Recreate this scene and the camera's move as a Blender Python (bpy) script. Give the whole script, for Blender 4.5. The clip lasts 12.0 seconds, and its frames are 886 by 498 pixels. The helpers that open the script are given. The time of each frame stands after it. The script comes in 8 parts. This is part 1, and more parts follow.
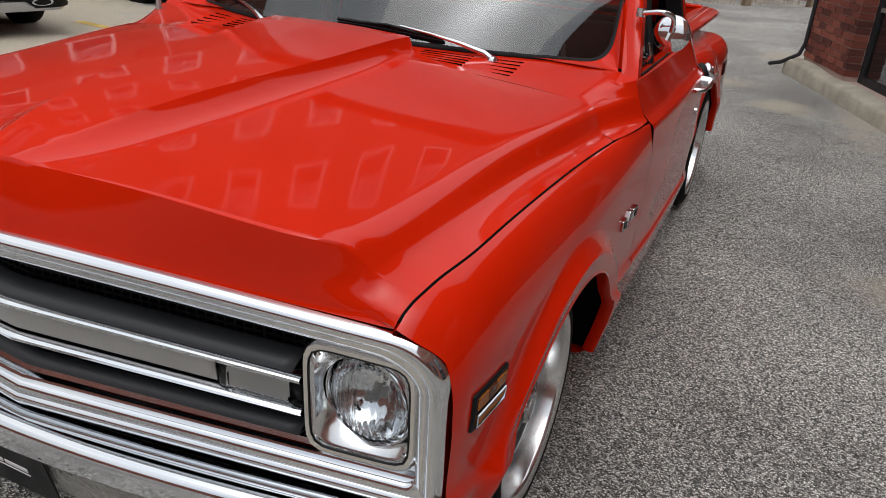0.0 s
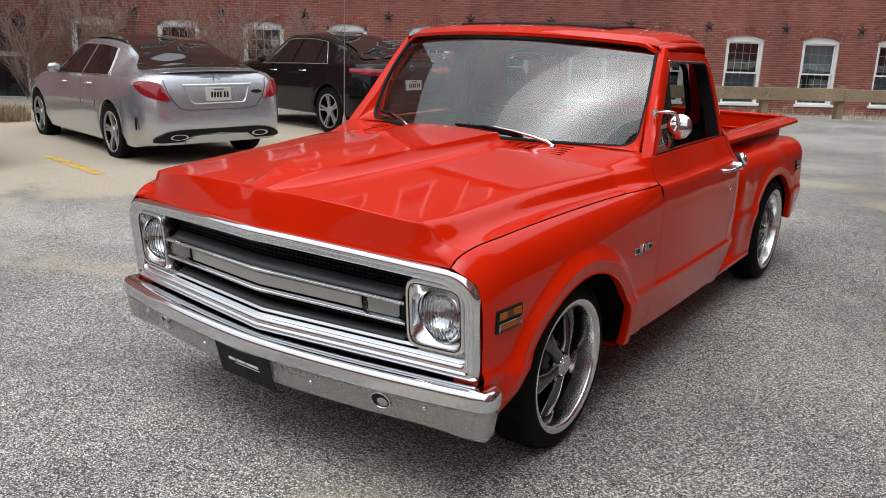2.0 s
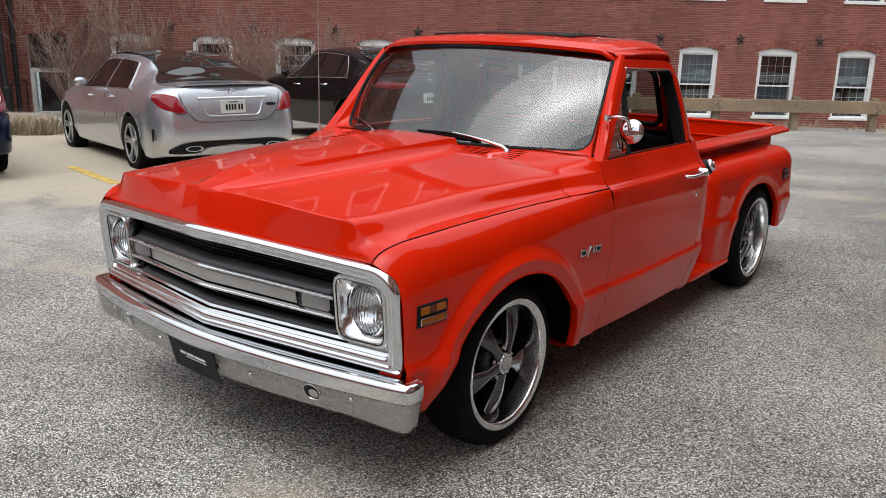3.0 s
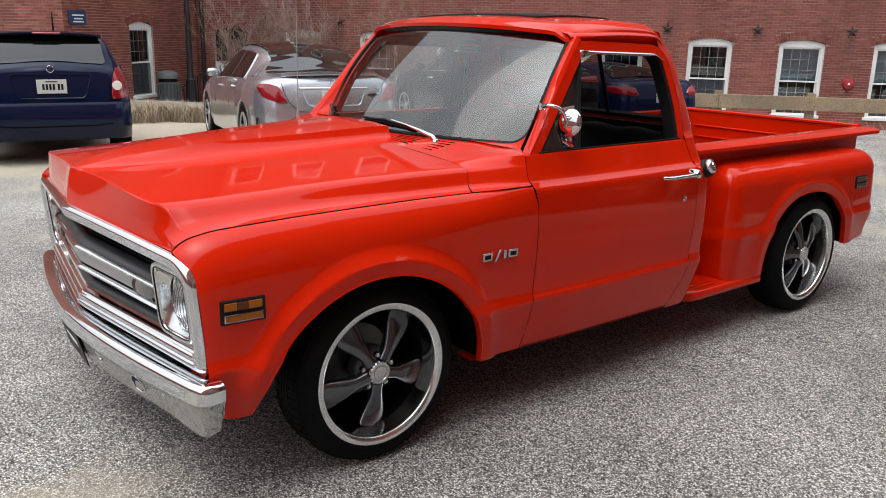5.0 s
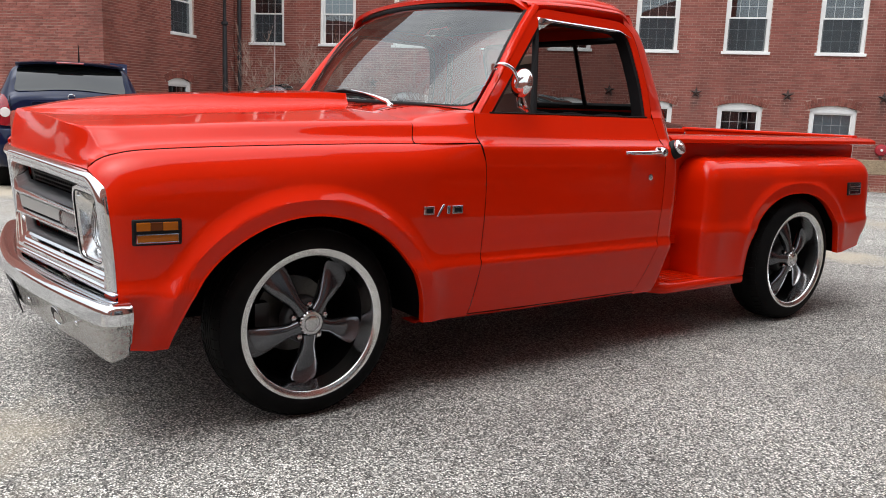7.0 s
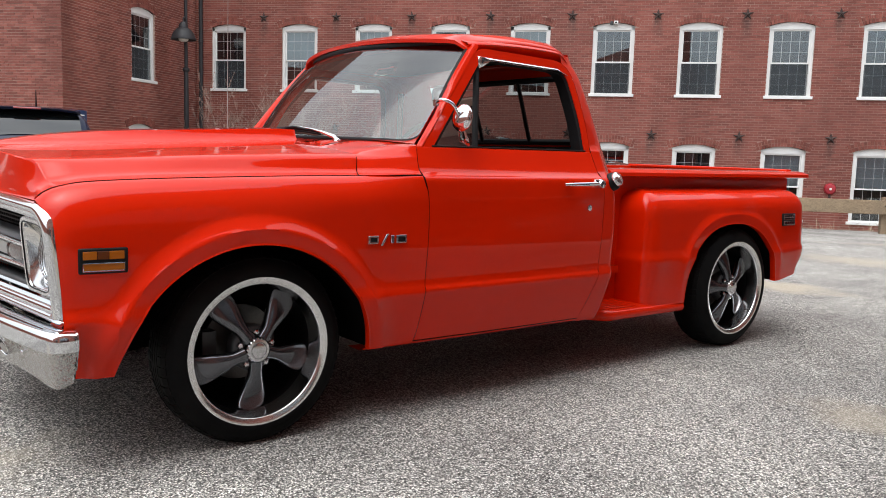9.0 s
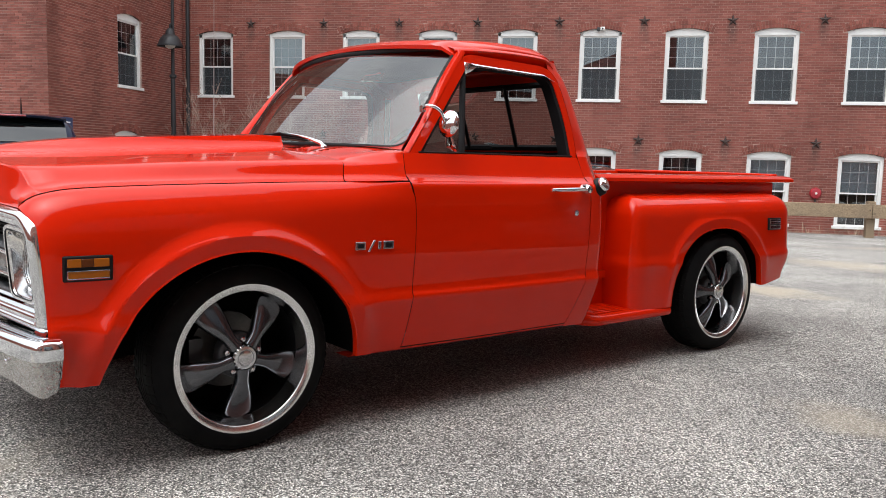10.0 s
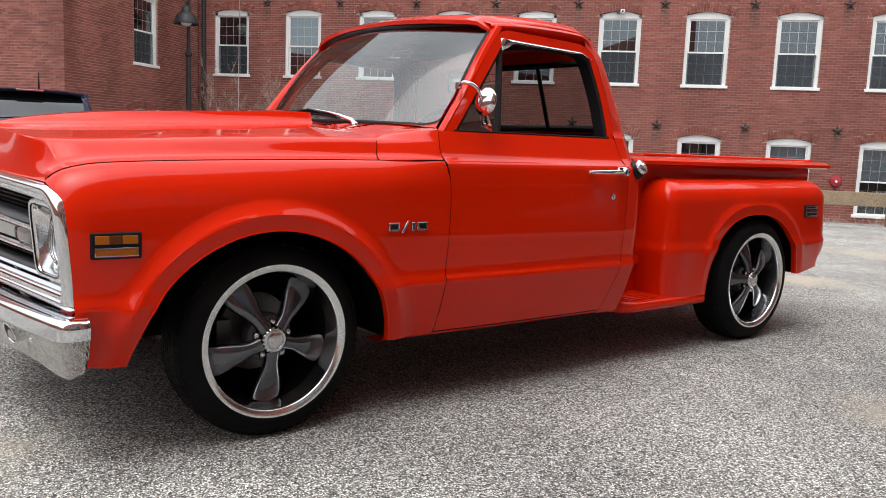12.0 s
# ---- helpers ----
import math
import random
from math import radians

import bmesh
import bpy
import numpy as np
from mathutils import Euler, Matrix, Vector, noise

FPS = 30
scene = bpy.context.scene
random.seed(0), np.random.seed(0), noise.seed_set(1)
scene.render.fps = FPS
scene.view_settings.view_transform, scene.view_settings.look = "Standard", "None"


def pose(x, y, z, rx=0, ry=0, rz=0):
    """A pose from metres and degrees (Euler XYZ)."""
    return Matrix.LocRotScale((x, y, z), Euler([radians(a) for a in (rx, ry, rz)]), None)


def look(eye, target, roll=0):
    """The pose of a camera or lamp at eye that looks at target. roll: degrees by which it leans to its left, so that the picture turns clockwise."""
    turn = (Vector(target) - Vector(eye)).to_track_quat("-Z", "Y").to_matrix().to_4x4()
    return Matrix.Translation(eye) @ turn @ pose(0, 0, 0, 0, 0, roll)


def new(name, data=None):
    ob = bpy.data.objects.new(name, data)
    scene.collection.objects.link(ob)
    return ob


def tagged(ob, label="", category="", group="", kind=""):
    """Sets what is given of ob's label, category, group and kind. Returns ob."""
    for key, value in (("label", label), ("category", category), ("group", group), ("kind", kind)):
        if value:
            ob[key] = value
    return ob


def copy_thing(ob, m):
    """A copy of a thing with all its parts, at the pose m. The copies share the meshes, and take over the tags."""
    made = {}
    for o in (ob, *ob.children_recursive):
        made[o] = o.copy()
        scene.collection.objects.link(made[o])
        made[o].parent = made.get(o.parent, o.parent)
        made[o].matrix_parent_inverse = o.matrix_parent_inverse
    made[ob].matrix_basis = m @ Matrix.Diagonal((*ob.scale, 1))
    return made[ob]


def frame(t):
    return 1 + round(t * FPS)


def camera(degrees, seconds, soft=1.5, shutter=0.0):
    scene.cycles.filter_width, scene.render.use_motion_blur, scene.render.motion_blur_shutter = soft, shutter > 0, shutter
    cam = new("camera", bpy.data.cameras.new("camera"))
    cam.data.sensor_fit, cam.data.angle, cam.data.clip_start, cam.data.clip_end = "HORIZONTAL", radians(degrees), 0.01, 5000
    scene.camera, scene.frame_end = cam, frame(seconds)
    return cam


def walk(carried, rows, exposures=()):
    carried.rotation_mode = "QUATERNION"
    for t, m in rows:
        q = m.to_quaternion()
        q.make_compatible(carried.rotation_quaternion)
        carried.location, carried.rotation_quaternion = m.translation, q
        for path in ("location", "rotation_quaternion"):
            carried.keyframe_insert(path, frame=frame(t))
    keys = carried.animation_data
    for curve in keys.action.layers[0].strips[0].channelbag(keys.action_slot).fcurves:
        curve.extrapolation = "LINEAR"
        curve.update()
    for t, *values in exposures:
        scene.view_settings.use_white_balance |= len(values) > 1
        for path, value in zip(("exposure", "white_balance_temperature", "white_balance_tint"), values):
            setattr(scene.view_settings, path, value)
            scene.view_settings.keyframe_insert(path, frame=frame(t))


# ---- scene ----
cam = camera(56.8, 12.0, soft=0.9)
PATH = [
    (0, (1.298, -1.757, 1.542), (0.611, -0.056, 0.745), 5.1),
    (0.5, (1.558, -2.047, 1.575), (0.709, -0.388, 0.85), 4.1),
    (1, (1.868, -2.268, 1.6), (0.861, -0.661, 0.963), 3.4),
    (1.5, (2.049, -2.526, 1.605), (0.97, -0.935, 1.051), 2.6),
    (2, (2.178, -2.702, 1.617), (1.068, -1.126, 1.084), 1.7),
    (2.5, (2.383, -2.694, 1.608), (1.232, -1.142, 1.091), 1.7),
    (3, (2.548, -2.557, 1.594), (1.352, -1.034, 1.094), 1.3),
    (3.2, (2.58, -2.459, 1.576), (1.363, -0.952, 1.078), 1.3),
    (4.8, (3.091, -1.598, 1.551), (1.586, -0.384, 1.036), 1.5),
    (5, (3.164, -1.526, 1.542), (1.646, -0.331, 1.028), 1.2),
    (5.5, (3.35, -1.389, 1.53), (1.806, -0.224, 1.022), 1.2),
    (6, (3.429, -1.302, 1.384), (1.855, -0.157, 0.924), 1.3),
    (6.5, (3.38, -1.236, 1.127), (1.777, -0.098, 0.761), 1.4),
    (6.7, (3.376, -1.239, 1.108), (1.774, -0.097, 0.749), 2.0),
    (8.3, (3.539, -1.231, 1.07), (1.916, -0.089, 0.816), 2.0),
    (8.5, (3.529, -1.235, 1.058), (1.928, -0.061, 0.816), 1.8),
    (9, (3.53, -1.235, 1.062), (1.958, -0.02, 0.829), 1.7),
    (9.5, (3.534, -1.231, 1.063), (1.973, 0.0, 0.84), 1.6),
    (10, (3.533, -1.23, 1.062), (1.977, 0.007, 0.844), 1.5),
    (10.5, (3.538, -1.231, 1.062), (1.98, 0.004, 0.842), 1.5),
    (11, (3.536, -1.242, 1.059), (1.976, -0.012, 0.831), 1.8),
    (11.5, (3.519, -1.254, 1.049), (1.958, -0.027, 0.807), 2.1),
    (12, (3.395, -1.236, 1.044), (1.827, -0.022, 0.784), 2.3),
]
walk(cam, [(t, look(eye, target, roll)) for t, eye, target, roll in PATH],
     exposures=[(0.0, -0.12), (0.8, 0.06), (2.5, 0.26), (5.0, 0.49), (6.5, 0.64), (8.5, 0.76), (12.0, 0.77)])

# ---- world, sun, exposure ----
SKY, CLOUD, GLOW, HAZE_SUN, SUN = 0.15, 1.62, 1.7, 4.0, 0.45
SUN_ELEV, SUN_AZ = 66.0, 168.0      # azimuth in degrees from +y, clockwise seen from above
CLOUD_ELEV, CLOUD_AZ = 72.0, 160.0  # the brightest part of the cloud layer
world = bpy.data.worlds.new("overcast_sky")
scene.world = world
world.use_nodes = True
wn, wl = world.node_tree.nodes, world.node_tree.links
wn.clear()


def wnode(kind, **kw):
    n = wn.new(kind)
    for k, v in kw.items():
        n.inputs[k.replace("_", " ")].default_value = v
    return n


sky = wn.new("ShaderNodeTexSky")
sky.sky_type, sky.sun_disc = "NISHITA", False
sky.sun_elevation, sky.sun_rotation = radians(SUN_ELEV), radians(SUN_AZ)
sky_bg = wnode("ShaderNodeBackground", Strength=SKY)
cloud_bg = wnode("ShaderNodeBackground", Color=(0.95, 0.975, 1.0, 1), Strength=CLOUD)
coord = wn.new("ShaderNodeTexCoord")
stretch = wn.new("ShaderNodeMapping")
stretch.inputs["Scale"].default_value = (1.0, 1.0, 2.2)
puff = wnode("ShaderNodeTexNoise", Scale=2.6, Detail=7.0, Roughness=0.56)
cover = wn.new("ShaderNodeValToRGB")
cover.color_ramp.elements[0].position, cover.color_ramp.elements[0].color = 0.36, (0.68, 0.68, 0.68, 1)
cover.color_ramp.elements[1].position, cover.color_ramp.elements[1].color = 0.62, (1, 1, 1, 1)
# the cloud layer, thin before the veiled sun
az, el = radians(SUN_AZ), radians(SUN_ELEV)
toward = wn.new("ShaderNodeVectorMath")
toward.operation = "DOT_PRODUCT"
toward.inputs[1].default_value = (math.sin(az) * math.cos(el), math.cos(az) * math.cos(el), math.sin(el))
wl.new(coord.outputs["Generated"], toward.inputs[0])
above = wn.new("ShaderNodeMath")
above.operation = "MAXIMUM"
above.inputs[1].default_value = 0.0
wl.new(toward.outputs["Value"], above.inputs[0])
power = wn.new("ShaderNodeMath")
power.operation = "POWER"
power.inputs[1].default_value = 13.0
c_az, c_el = radians(CLOUD_AZ), radians(CLOUD_ELEV)
bright = wn.new("ShaderNodeVectorMath")
bright.operation = "DOT_PRODUCT"
bright.inputs[1].default_value = (math.sin(c_az) * math.cos(c_el), math.cos(c_az) * math.cos(c_el), math.sin(c_el))
wl.new(coord.outputs["Generated"], bright.inputs[0])
bright_up = wn.new("ShaderNodeMath")
bright_up.operation = "MAXIMUM"
bright_up.inputs[1].default_value = 0.0
wl.new(bright.outputs["Value"], bright_up.inputs[0])
wl.new(bright_up.outputs[0], power.inputs[0])
glow = wn.new("ShaderNodeMath")
glow.operation = "MULTIPLY_ADD"
glow.inputs[1].default_value = GLOW
# an overcast sky is three times as bright overhead as at the horizon
split = wn.new("ShaderNodeSeparateXYZ")
wl.new(coord.outputs["Generated"], split.inputs[0])
overhead = wn.new("ShaderNodeMath")
overhead.operation = "MULTIPLY_ADD"
overhead.use_clamp = False
overhead.inputs[1].default_value, overhead.inputs[2].default_value = CLOUD * 2 / 3, CLOUD / 3
wl.new(split.outputs["Z"], overhead.inputs[0])
wl.new(overhead.outputs[0], glow.inputs[2])
wl.new(power.outputs[0], glow.inputs[0])
veiled = wn.new("ShaderNodeMath")
veiled.operation = "POWER"
veiled.inputs[1].default_value = 60.0
wl.new(above.outputs[0], veiled.inputs[0])
full = wn.new("ShaderNodeMath")
full.operation = "MULTIPLY_ADD"
full.inputs[1].default_value = HAZE_SUN
wl.new(veiled.outputs[0], full.inputs[0])
wl.new(glow.outputs[0], full.inputs[2])
wl.new(full.outputs[0], cloud_bg.inputs["Strength"])
both = wn.new("ShaderNodeMixShader")
out = wn.new("ShaderNodeOutputWorld")
wl.new(coord.outputs["Generated"], stretch.inputs["Vector"])
wl.new(stretch.outputs["Vector"], puff.inputs["Vector"])
wl.new(puff.outputs["Fac"], cover.inputs["Fac"])
wl.new(sky.outputs["Color"], sky_bg.inputs["Color"])
wl.new(cover.outputs["Color"], both.inputs["Fac"])
wl.new(sky_bg.outputs["Background"], both.inputs[1])
wl.new(cloud_bg.outputs["Background"], both.inputs[2])
wl.new(both.outputs["Shader"], out.inputs["Surface"])

sun_data = bpy.data.lights.new("sun", "SUN")
sun_data.energy, sun_data.angle, sun_data.color = SUN, radians(50), (1.0, 0.95, 0.88)
sun = new("sun", sun_data)
sun.matrix_world = look((math.sin(az) * 60, math.cos(az) * 60, math.tan(el) * 60), (0, 0, 0))


# ---- materials ----
def material(name, color=(0.5, 0.5, 0.5), rough=0.5, metal=0.0, coat=0.0, spec=None, transmission=0.0, ior=None, emission=None, coat_rough=0.03):
    m = bpy.data.materials.new(name)
    m.use_nodes = True
    b = m.node_tree.nodes["Principled BSDF"]
    b.inputs["Base Color"].default_value = (*color, 1)
    b.inputs["Roughness"].default_value = rough
    b.inputs["Metallic"].default_value = metal
    b.inputs["Coat Weight"].default_value = coat
    b.inputs["Coat Roughness"].default_value = coat_rough
    b.inputs["Transmission Weight"].default_value = transmission
    if spec is not None:
        b.inputs["Specular IOR Level"].default_value = spec
    if ior:
        b.inputs["IOR"].default_value = ior
    if emission:
        b.inputs["Emission Color"].default_value = (*emission[:3], 1)
        b.inputs["Emission Strength"].default_value = emission[3]
    return m


def add(m, kind, links=(), **kw):
    n = m.node_tree.nodes.new(kind)
    for k, v in kw.items():
        n.inputs[k.replace("_", " ")].default_value = v
    for src, dst in links:
        m.node_tree.links.new(src, n.inputs[dst])
    return n


def bsdf(m):
    return m.node_tree.nodes["Principled BSDF"]


def join(m, src, dst):
    m.node_tree.links.new(src, dst)


def ramp(m, fac, stops):
    n = m.node_tree.nodes.new("ShaderNodeValToRGB")
    e = n.color_ramp.elements
    while len(e) < len(stops):
        e.new(0.5)
    for i, (p, c) in enumerate(stops):
        e[i].position = p
        e[i].color = (*c, 1) if len(c) == 3 else c
    join(m, fac, n.inputs["Fac"])
    return n.outputs["Color"]


def mix(m, fac, a, b, mode="MIX"):
    n = m.node_tree.nodes.new("ShaderNodeMix")
    n.data_type, n.blend_type = "RGBA", mode
    for v, s in ((fac, n.inputs["Factor"]), (a, n.inputs["A"]), (b, n.inputs["B"])):
        if hasattr(v, "is_linked"):
            join(m, v, s)
        elif isinstance(v, tuple):
            s.default_value = (*v, 1) if len(v) == 3 else v
        else:
            s.default_value = v
    return n.outputs["Result"]


def place_of(m, scale=(1, 1, 1)):
    """Position in the world, so that grain runs on over all pieces."""
    g = m.node_tree.nodes.new("ShaderNodeNewGeometry")
    p = m.node_tree.nodes.new("ShaderNodeMapping")
    p.inputs["Scale"].default_value = scale
    join(m, g.outputs["Position"], p.inputs["Vector"])
    return p.outputs["Vector"]


def noisy(m, vec, scale, detail=4.0, rough=0.55, distortion=0.0):
    n = add(m, "ShaderNodeTexNoise", [(vec, "Vector")], Scale=scale, Detail=detail, Roughness=rough, Distortion=distortion)
    return n.outputs["Fac"]


def bump(m, height, strength=0.3, distance=0.01, onto=None):
    n = add(m, "ShaderNodeBump", [(height, "Height")], Strength=strength, Distance=distance)
    join(m, n.outputs["Normal"], (onto or bsdf(m).inputs["Normal"]))


def worn(name, color, rough=0.5, metal=0.0, amount=0.25, scale=6.0, relief=0.1, fine=120.0, spec=None):
    """A plain surface with stains at one scale and grain at another."""
    m = material(name, color, rough, metal, spec=spec)
    v = place_of(m)
    big, small = noisy(m, v, scale), noisy(m, v, fine, 3.0)
    lo, hi = tuple(c * (1 - amount) for c in color), tuple(min(1, c * (1 + amount)) for c in color)
    c = ramp(m, big, [(0.3, lo), (0.7, hi)])
    c = mix(m, 0.25, c, ramp(m, small, [(0.35, lo), (0.65, hi)]))
    join(m, c, bsdf(m).inputs["Base Color"])
    r = ramp(m, big, [(0.3, (rough * 0.8,) * 3), (0.7, (min(1, rough * 1.2),) * 3)])
    join(m, r, bsdf(m).inputs["Roughness"])
    if relief:
        bump(m, small, relief, 0.004)
    return m


def asphalt_material():
    m = material("asphalt", (0.1, 0.1, 0.1), 0.8, spec=0.5)
    v = place_of(m)
    stones = add(m, "ShaderNodeTexVoronoi", [(v, "Vector")], Scale=185.0)
    tone = add(m, "ShaderNodeSeparateColor", [(stones.outputs["Color"], "Color")])
    chips = ramp(m, tone.outputs[0], [(0.0, (0.035, 0.035, 0.035)), (0.35, (0.20, 0.195, 0.184)), (0.60, (0.43, 0.417, 0.392)), (0.82, (0.74, 0.72, 0.68)), (0.92, (1.0, 0.98, 0.94))])
    edge = ramp(m, stones.outputs["Distance"], [(0.35, (1, 1, 1)), (0.75, (0.28, 0.275, 0.27))])
    c = mix(m, 0.8, chips, edge, "MULTIPLY")
    patch = ramp(m, noisy(m, v, 0.55, 5.0, 0.6), [(0.36, (0.72, 0.71, 0.7)), (0.62, (1.2, 1.19, 1.16))])
    c = mix(m, 1.0, c, patch, "MULTIPLY")
    blot = ramp(m, noisy(m, v, 4.0, 4.0, 0.6), [(0.30, (0.62, 0.61, 0.6)), (0.42, (1, 1, 1))])
    c = mix(m, 0.6, c, blot, "MULTIPLY")
    # wind-blown sand: a wide tongue by the parked cars and thin drifts elsewhere
    g = m.node_tree.nodes.new("ShaderNodeNewGeometry")
    off = add(m, "ShaderNodeVectorMath", [(g.outputs["Position"], 0)])
    off.operation = "SUBTRACT"
    off.inputs[1].default_value = (-9.5, 3.4, 0)
    squash = add(m, "ShaderNodeVectorMath", [(off.outputs[0], 0)])
    squash.operation = "MULTIPLY"
    squash.inputs[1].default_value = (0.15, 0.2, 0)
    far = add(m, "ShaderNodeVectorMath", [(squash.outputs[0], 0)])
    far.operation = "LENGTH"
    wob = add(m, "ShaderNodeMath", [(far.outputs["Value"], 0), (noisy(m, v, 0.8, 6.0, 0.65), 1)])
    wob.operation = "ADD"
    scaled = add(m, "ShaderNodeMath", [(wob.outputs[0], 0)])
    scaled.operation = "MULTIPLY"
    scaled.inputs[1].default_value = 0.5
    tongue = ramp(m, scaled.outputs[0], [(0.62, (1, 1, 1)), (0.655, (0.75, 0.75, 0.75)), (0.69, (0.25, 0.25, 0.25)), (0.76, (0, 0, 0))])
    drift = ramp(m, noisy(m, v, 0.33, 7.0, 0.66, 0.4), [(0.565, (0, 0, 0)), (0.67, (0.8, 0.8, 0.8))])
    sand = mix(m, 1.0, tongue, drift, "LIGHTEN")
    # small washes of sand beside and behind the pickup
    for cx, cy, wx, wy, much in ((-0.2, 5.4, 0.75, 0.5, 0.85), (-1.0, 8.4, 1.6, 0.8, 0.7), (1.95, 2.25, 0.45, 0.35, 0.5), (0.5, 7.2, 0.8, 0.5, 0.7), (-4.2, 0.1, 0.9, 0.16, 0.6), (1.25, 6.3, 0.5, 0.5, 0.85), (1.15, 9.8, 0.6, 1.0, 0.85), (1.9, 6.1, 0.35, 1.6, 0.6)):
        at = add(m, "ShaderNodeMapping", [(g.outputs["Position"], "Vector")])
        at.inputs["Location"].default_value = (-cx / wx, -cy / wy, 0)
        at.inputs["Scale"].default_value = (1 / wx, 1 / wy, 0)
        size = add(m, "ShaderNodeVectorMath", [(at.outputs[0], 0)])
        size.operation = "LENGTH"
        rough_edge = add(m, "ShaderNodeMath", [(noisy(m, v, 3.2, 6.0, 0.7), 0), (size.outputs["Value"], 2)])
        rough_edge.operation = "MULTIPLY_ADD"
        rough_edge.inputs[1].default_value = 1.6
        halved = add(m, "ShaderNodeMath", [(rough_edge.outputs[0], 0)])
        halved.operation = "MULTIPLY"
        halved.inputs[1].default_value = 0.5
        sand = mix(m, 1.0, sand, ramp(m, halved.outputs[0], [(0.50, (much, much, much)), (0.80, (0, 0, 0))]), "LIGHTEN")
    grit = ramp(m, noisy(m, v, 60.0, 4.0), [(0.35, (0.385, 0.33, 0.25)), (0.65, (0.56, 0.485, 0.375))])
    thin = add(m, "ShaderNodeMath", [(sand, 0)])
    thin.operation = "MULTIPLY"
    thin.inputs[1].default_value = 0.9
    c = mix(m, thin.outputs[0], c, grit)
    join(m, c, bsdf(m).inputs["Base Color"])
    bump(m, stones.outputs["Distance"], 0.75, 0.007)
    return m


def brick_material(name, lo, mid, hi, island=True, streaks=None):
    m = material(name, mid, 0.85, spec=0.3)
    v = place_of(m)
    if island:
        g = m.node_tree.nodes.new("ShaderNodeNewGeometry").outputs["Random Per Island"]
    else:
        g = m.node_tree.nodes.new("ShaderNodeObjectInfo").outputs["Random"]
    c = ramp(m, g, [(0.0, lo), (0.25, tuple((a + b) / 2 for a, b in zip(lo, mid))), (0.6, mid), (1.0, hi)])
    grain = noisy(m, v, 90.0, 4.0, 0.6)
    c = mix(m, 0.5, c, ramp(m, grain, [(0.3, (0.6, 0.58, 0.56)), (0.7, (1.15, 1.15, 1.15))]), "MULTIPLY")
    soot = ramp(m, noisy(m, place_of(m, (1.0, 1.0, 0.28)), 0.9, 6.0, 0.62), [(0.35, (0.66, 0.62, 0.62)), (0.62, (1.08, 1.05, 1.05))])
    c = mix(m, 0.85, c, soot, "MULTIPLY")
    lime = ramp(m, noisy(m, v, 11.0, 6.0, 0.75), [(0.62, (0, 0, 0)), (0.74, (0.6, 0.6, 0.6))])
    c = mix(m, lime, c, (0.5, 0.42, 0.38))
    if streaks:
        # rust and soot washed down below the iron stars: first place, pitch, heights and length
        s_at, pitch, z_at, storey, tall = streaks
        own = m.node_tree.nodes.new("ShaderNodeTexCoord")
        axes = add(m, "ShaderNodeSeparateXYZ", [(own.outputs["Object"], "Vector")])
        wob = add(m, "ShaderNodeMath", [(noisy(m, v, 5.0, 4.0, 0.6), 0), (axes.outputs["X"], 2)])
        wob.operation = "MULTIPLY_ADD"
        wob.inputs[1].default_value = 0.16

        def cycle(src, start, length):
            off = add(m, "ShaderNodeMath", [(src, 0)])
            off.operation = "SUBTRACT"
            off.inputs[1].default_value = start
            wrapped = add(m, "ShaderNodeMath", [(off.outputs[0], 0)])
            wrapped.operation = "WRAP"
            wrapped.inputs[1].default_value, wrapped.inputs[2].default_value = length / 2, -length / 2
            share = add(m, "ShaderNodeMath", [(wrapped.outputs[0], 0)])
            share.operation = "MULTIPLY_ADD"
            share.inputs[1].default_value, share.inputs[2].default_value = 1 / length, 0.5
            return share.outputs[0]

        w = 0.16 / pitch
        side = ramp(m, cycle(wob.outputs[0], s_at + 0.08, pitch), [(0.5 - w, (0, 0, 0)), (0.5 - w / 3, (1, 1, 1)), (0.5 + w / 3, (1, 1, 1)), (0.5 + w, (0, 0, 0))])
        h = tall / storey
        fall = ramp(m, cycle(axes.outputs["Z"], z_at, storey), [(0.5 - h, (0, 0, 0)), (0.5 - h * 0.35, (0.75, 0.75, 0.75)), (0.5, (1, 1, 1)), (0.515, (0, 0, 0))])
        mark = mix(m, 1.0, side, fall, "MULTIPLY")
        mark = mix(m, 1.0, mark, ramp(m, noisy(m, v, 9.0, 5.0, 0.7), [(0.32, (0.15, 0.15, 0.15)), (0.6, (0.85, 0.85, 0.85))]), "MULTIPLY")
        c = mix(m, mark, c, (0.055, 0.036, 0.032))
    join(m, c, bsdf(m).inputs["Base Color"])
    bump(m, grain, 0.4, 0.003)
    return m


def brick_far_material():
    m = material("brick_upper_storeys", (0.2, 0.07, 0.05), 0.85, spec=0.3)
    v = place_of(m)
    g = m.node_tree.nodes.new("ShaderNodeTexCoord")
    mp = add(m, "ShaderNodeMapping", [(g.outputs["Object"], "Vector")])
    mp.inputs["Rotation"].default_value = (radians(90), 0, 0)
    b = add(m, "ShaderNodeTexBrick", [(mp.outputs["Vector"], "Vector")], Scale=1.0, Color1=(0.28, 0.082, 0.058, 1), Color2=(0.36, 0.112, 0.08, 1), Mortar=(0.40, 0.285, 0.24, 1), Mortar_Size=0.007, Brick_Width=0.21, Row_Height=0.068)
    c = mix(m, 0.8, b.outputs["Color"], ramp(m, noisy(m, v, 0.5, 6.0), [(0.35, (0.7, 0.68, 0.68)), (0.65, (1.1, 1.1, 1.1))]), "MULTIPLY")
    join(m, c, bsdf(m).inputs["Base Color"])
    return m


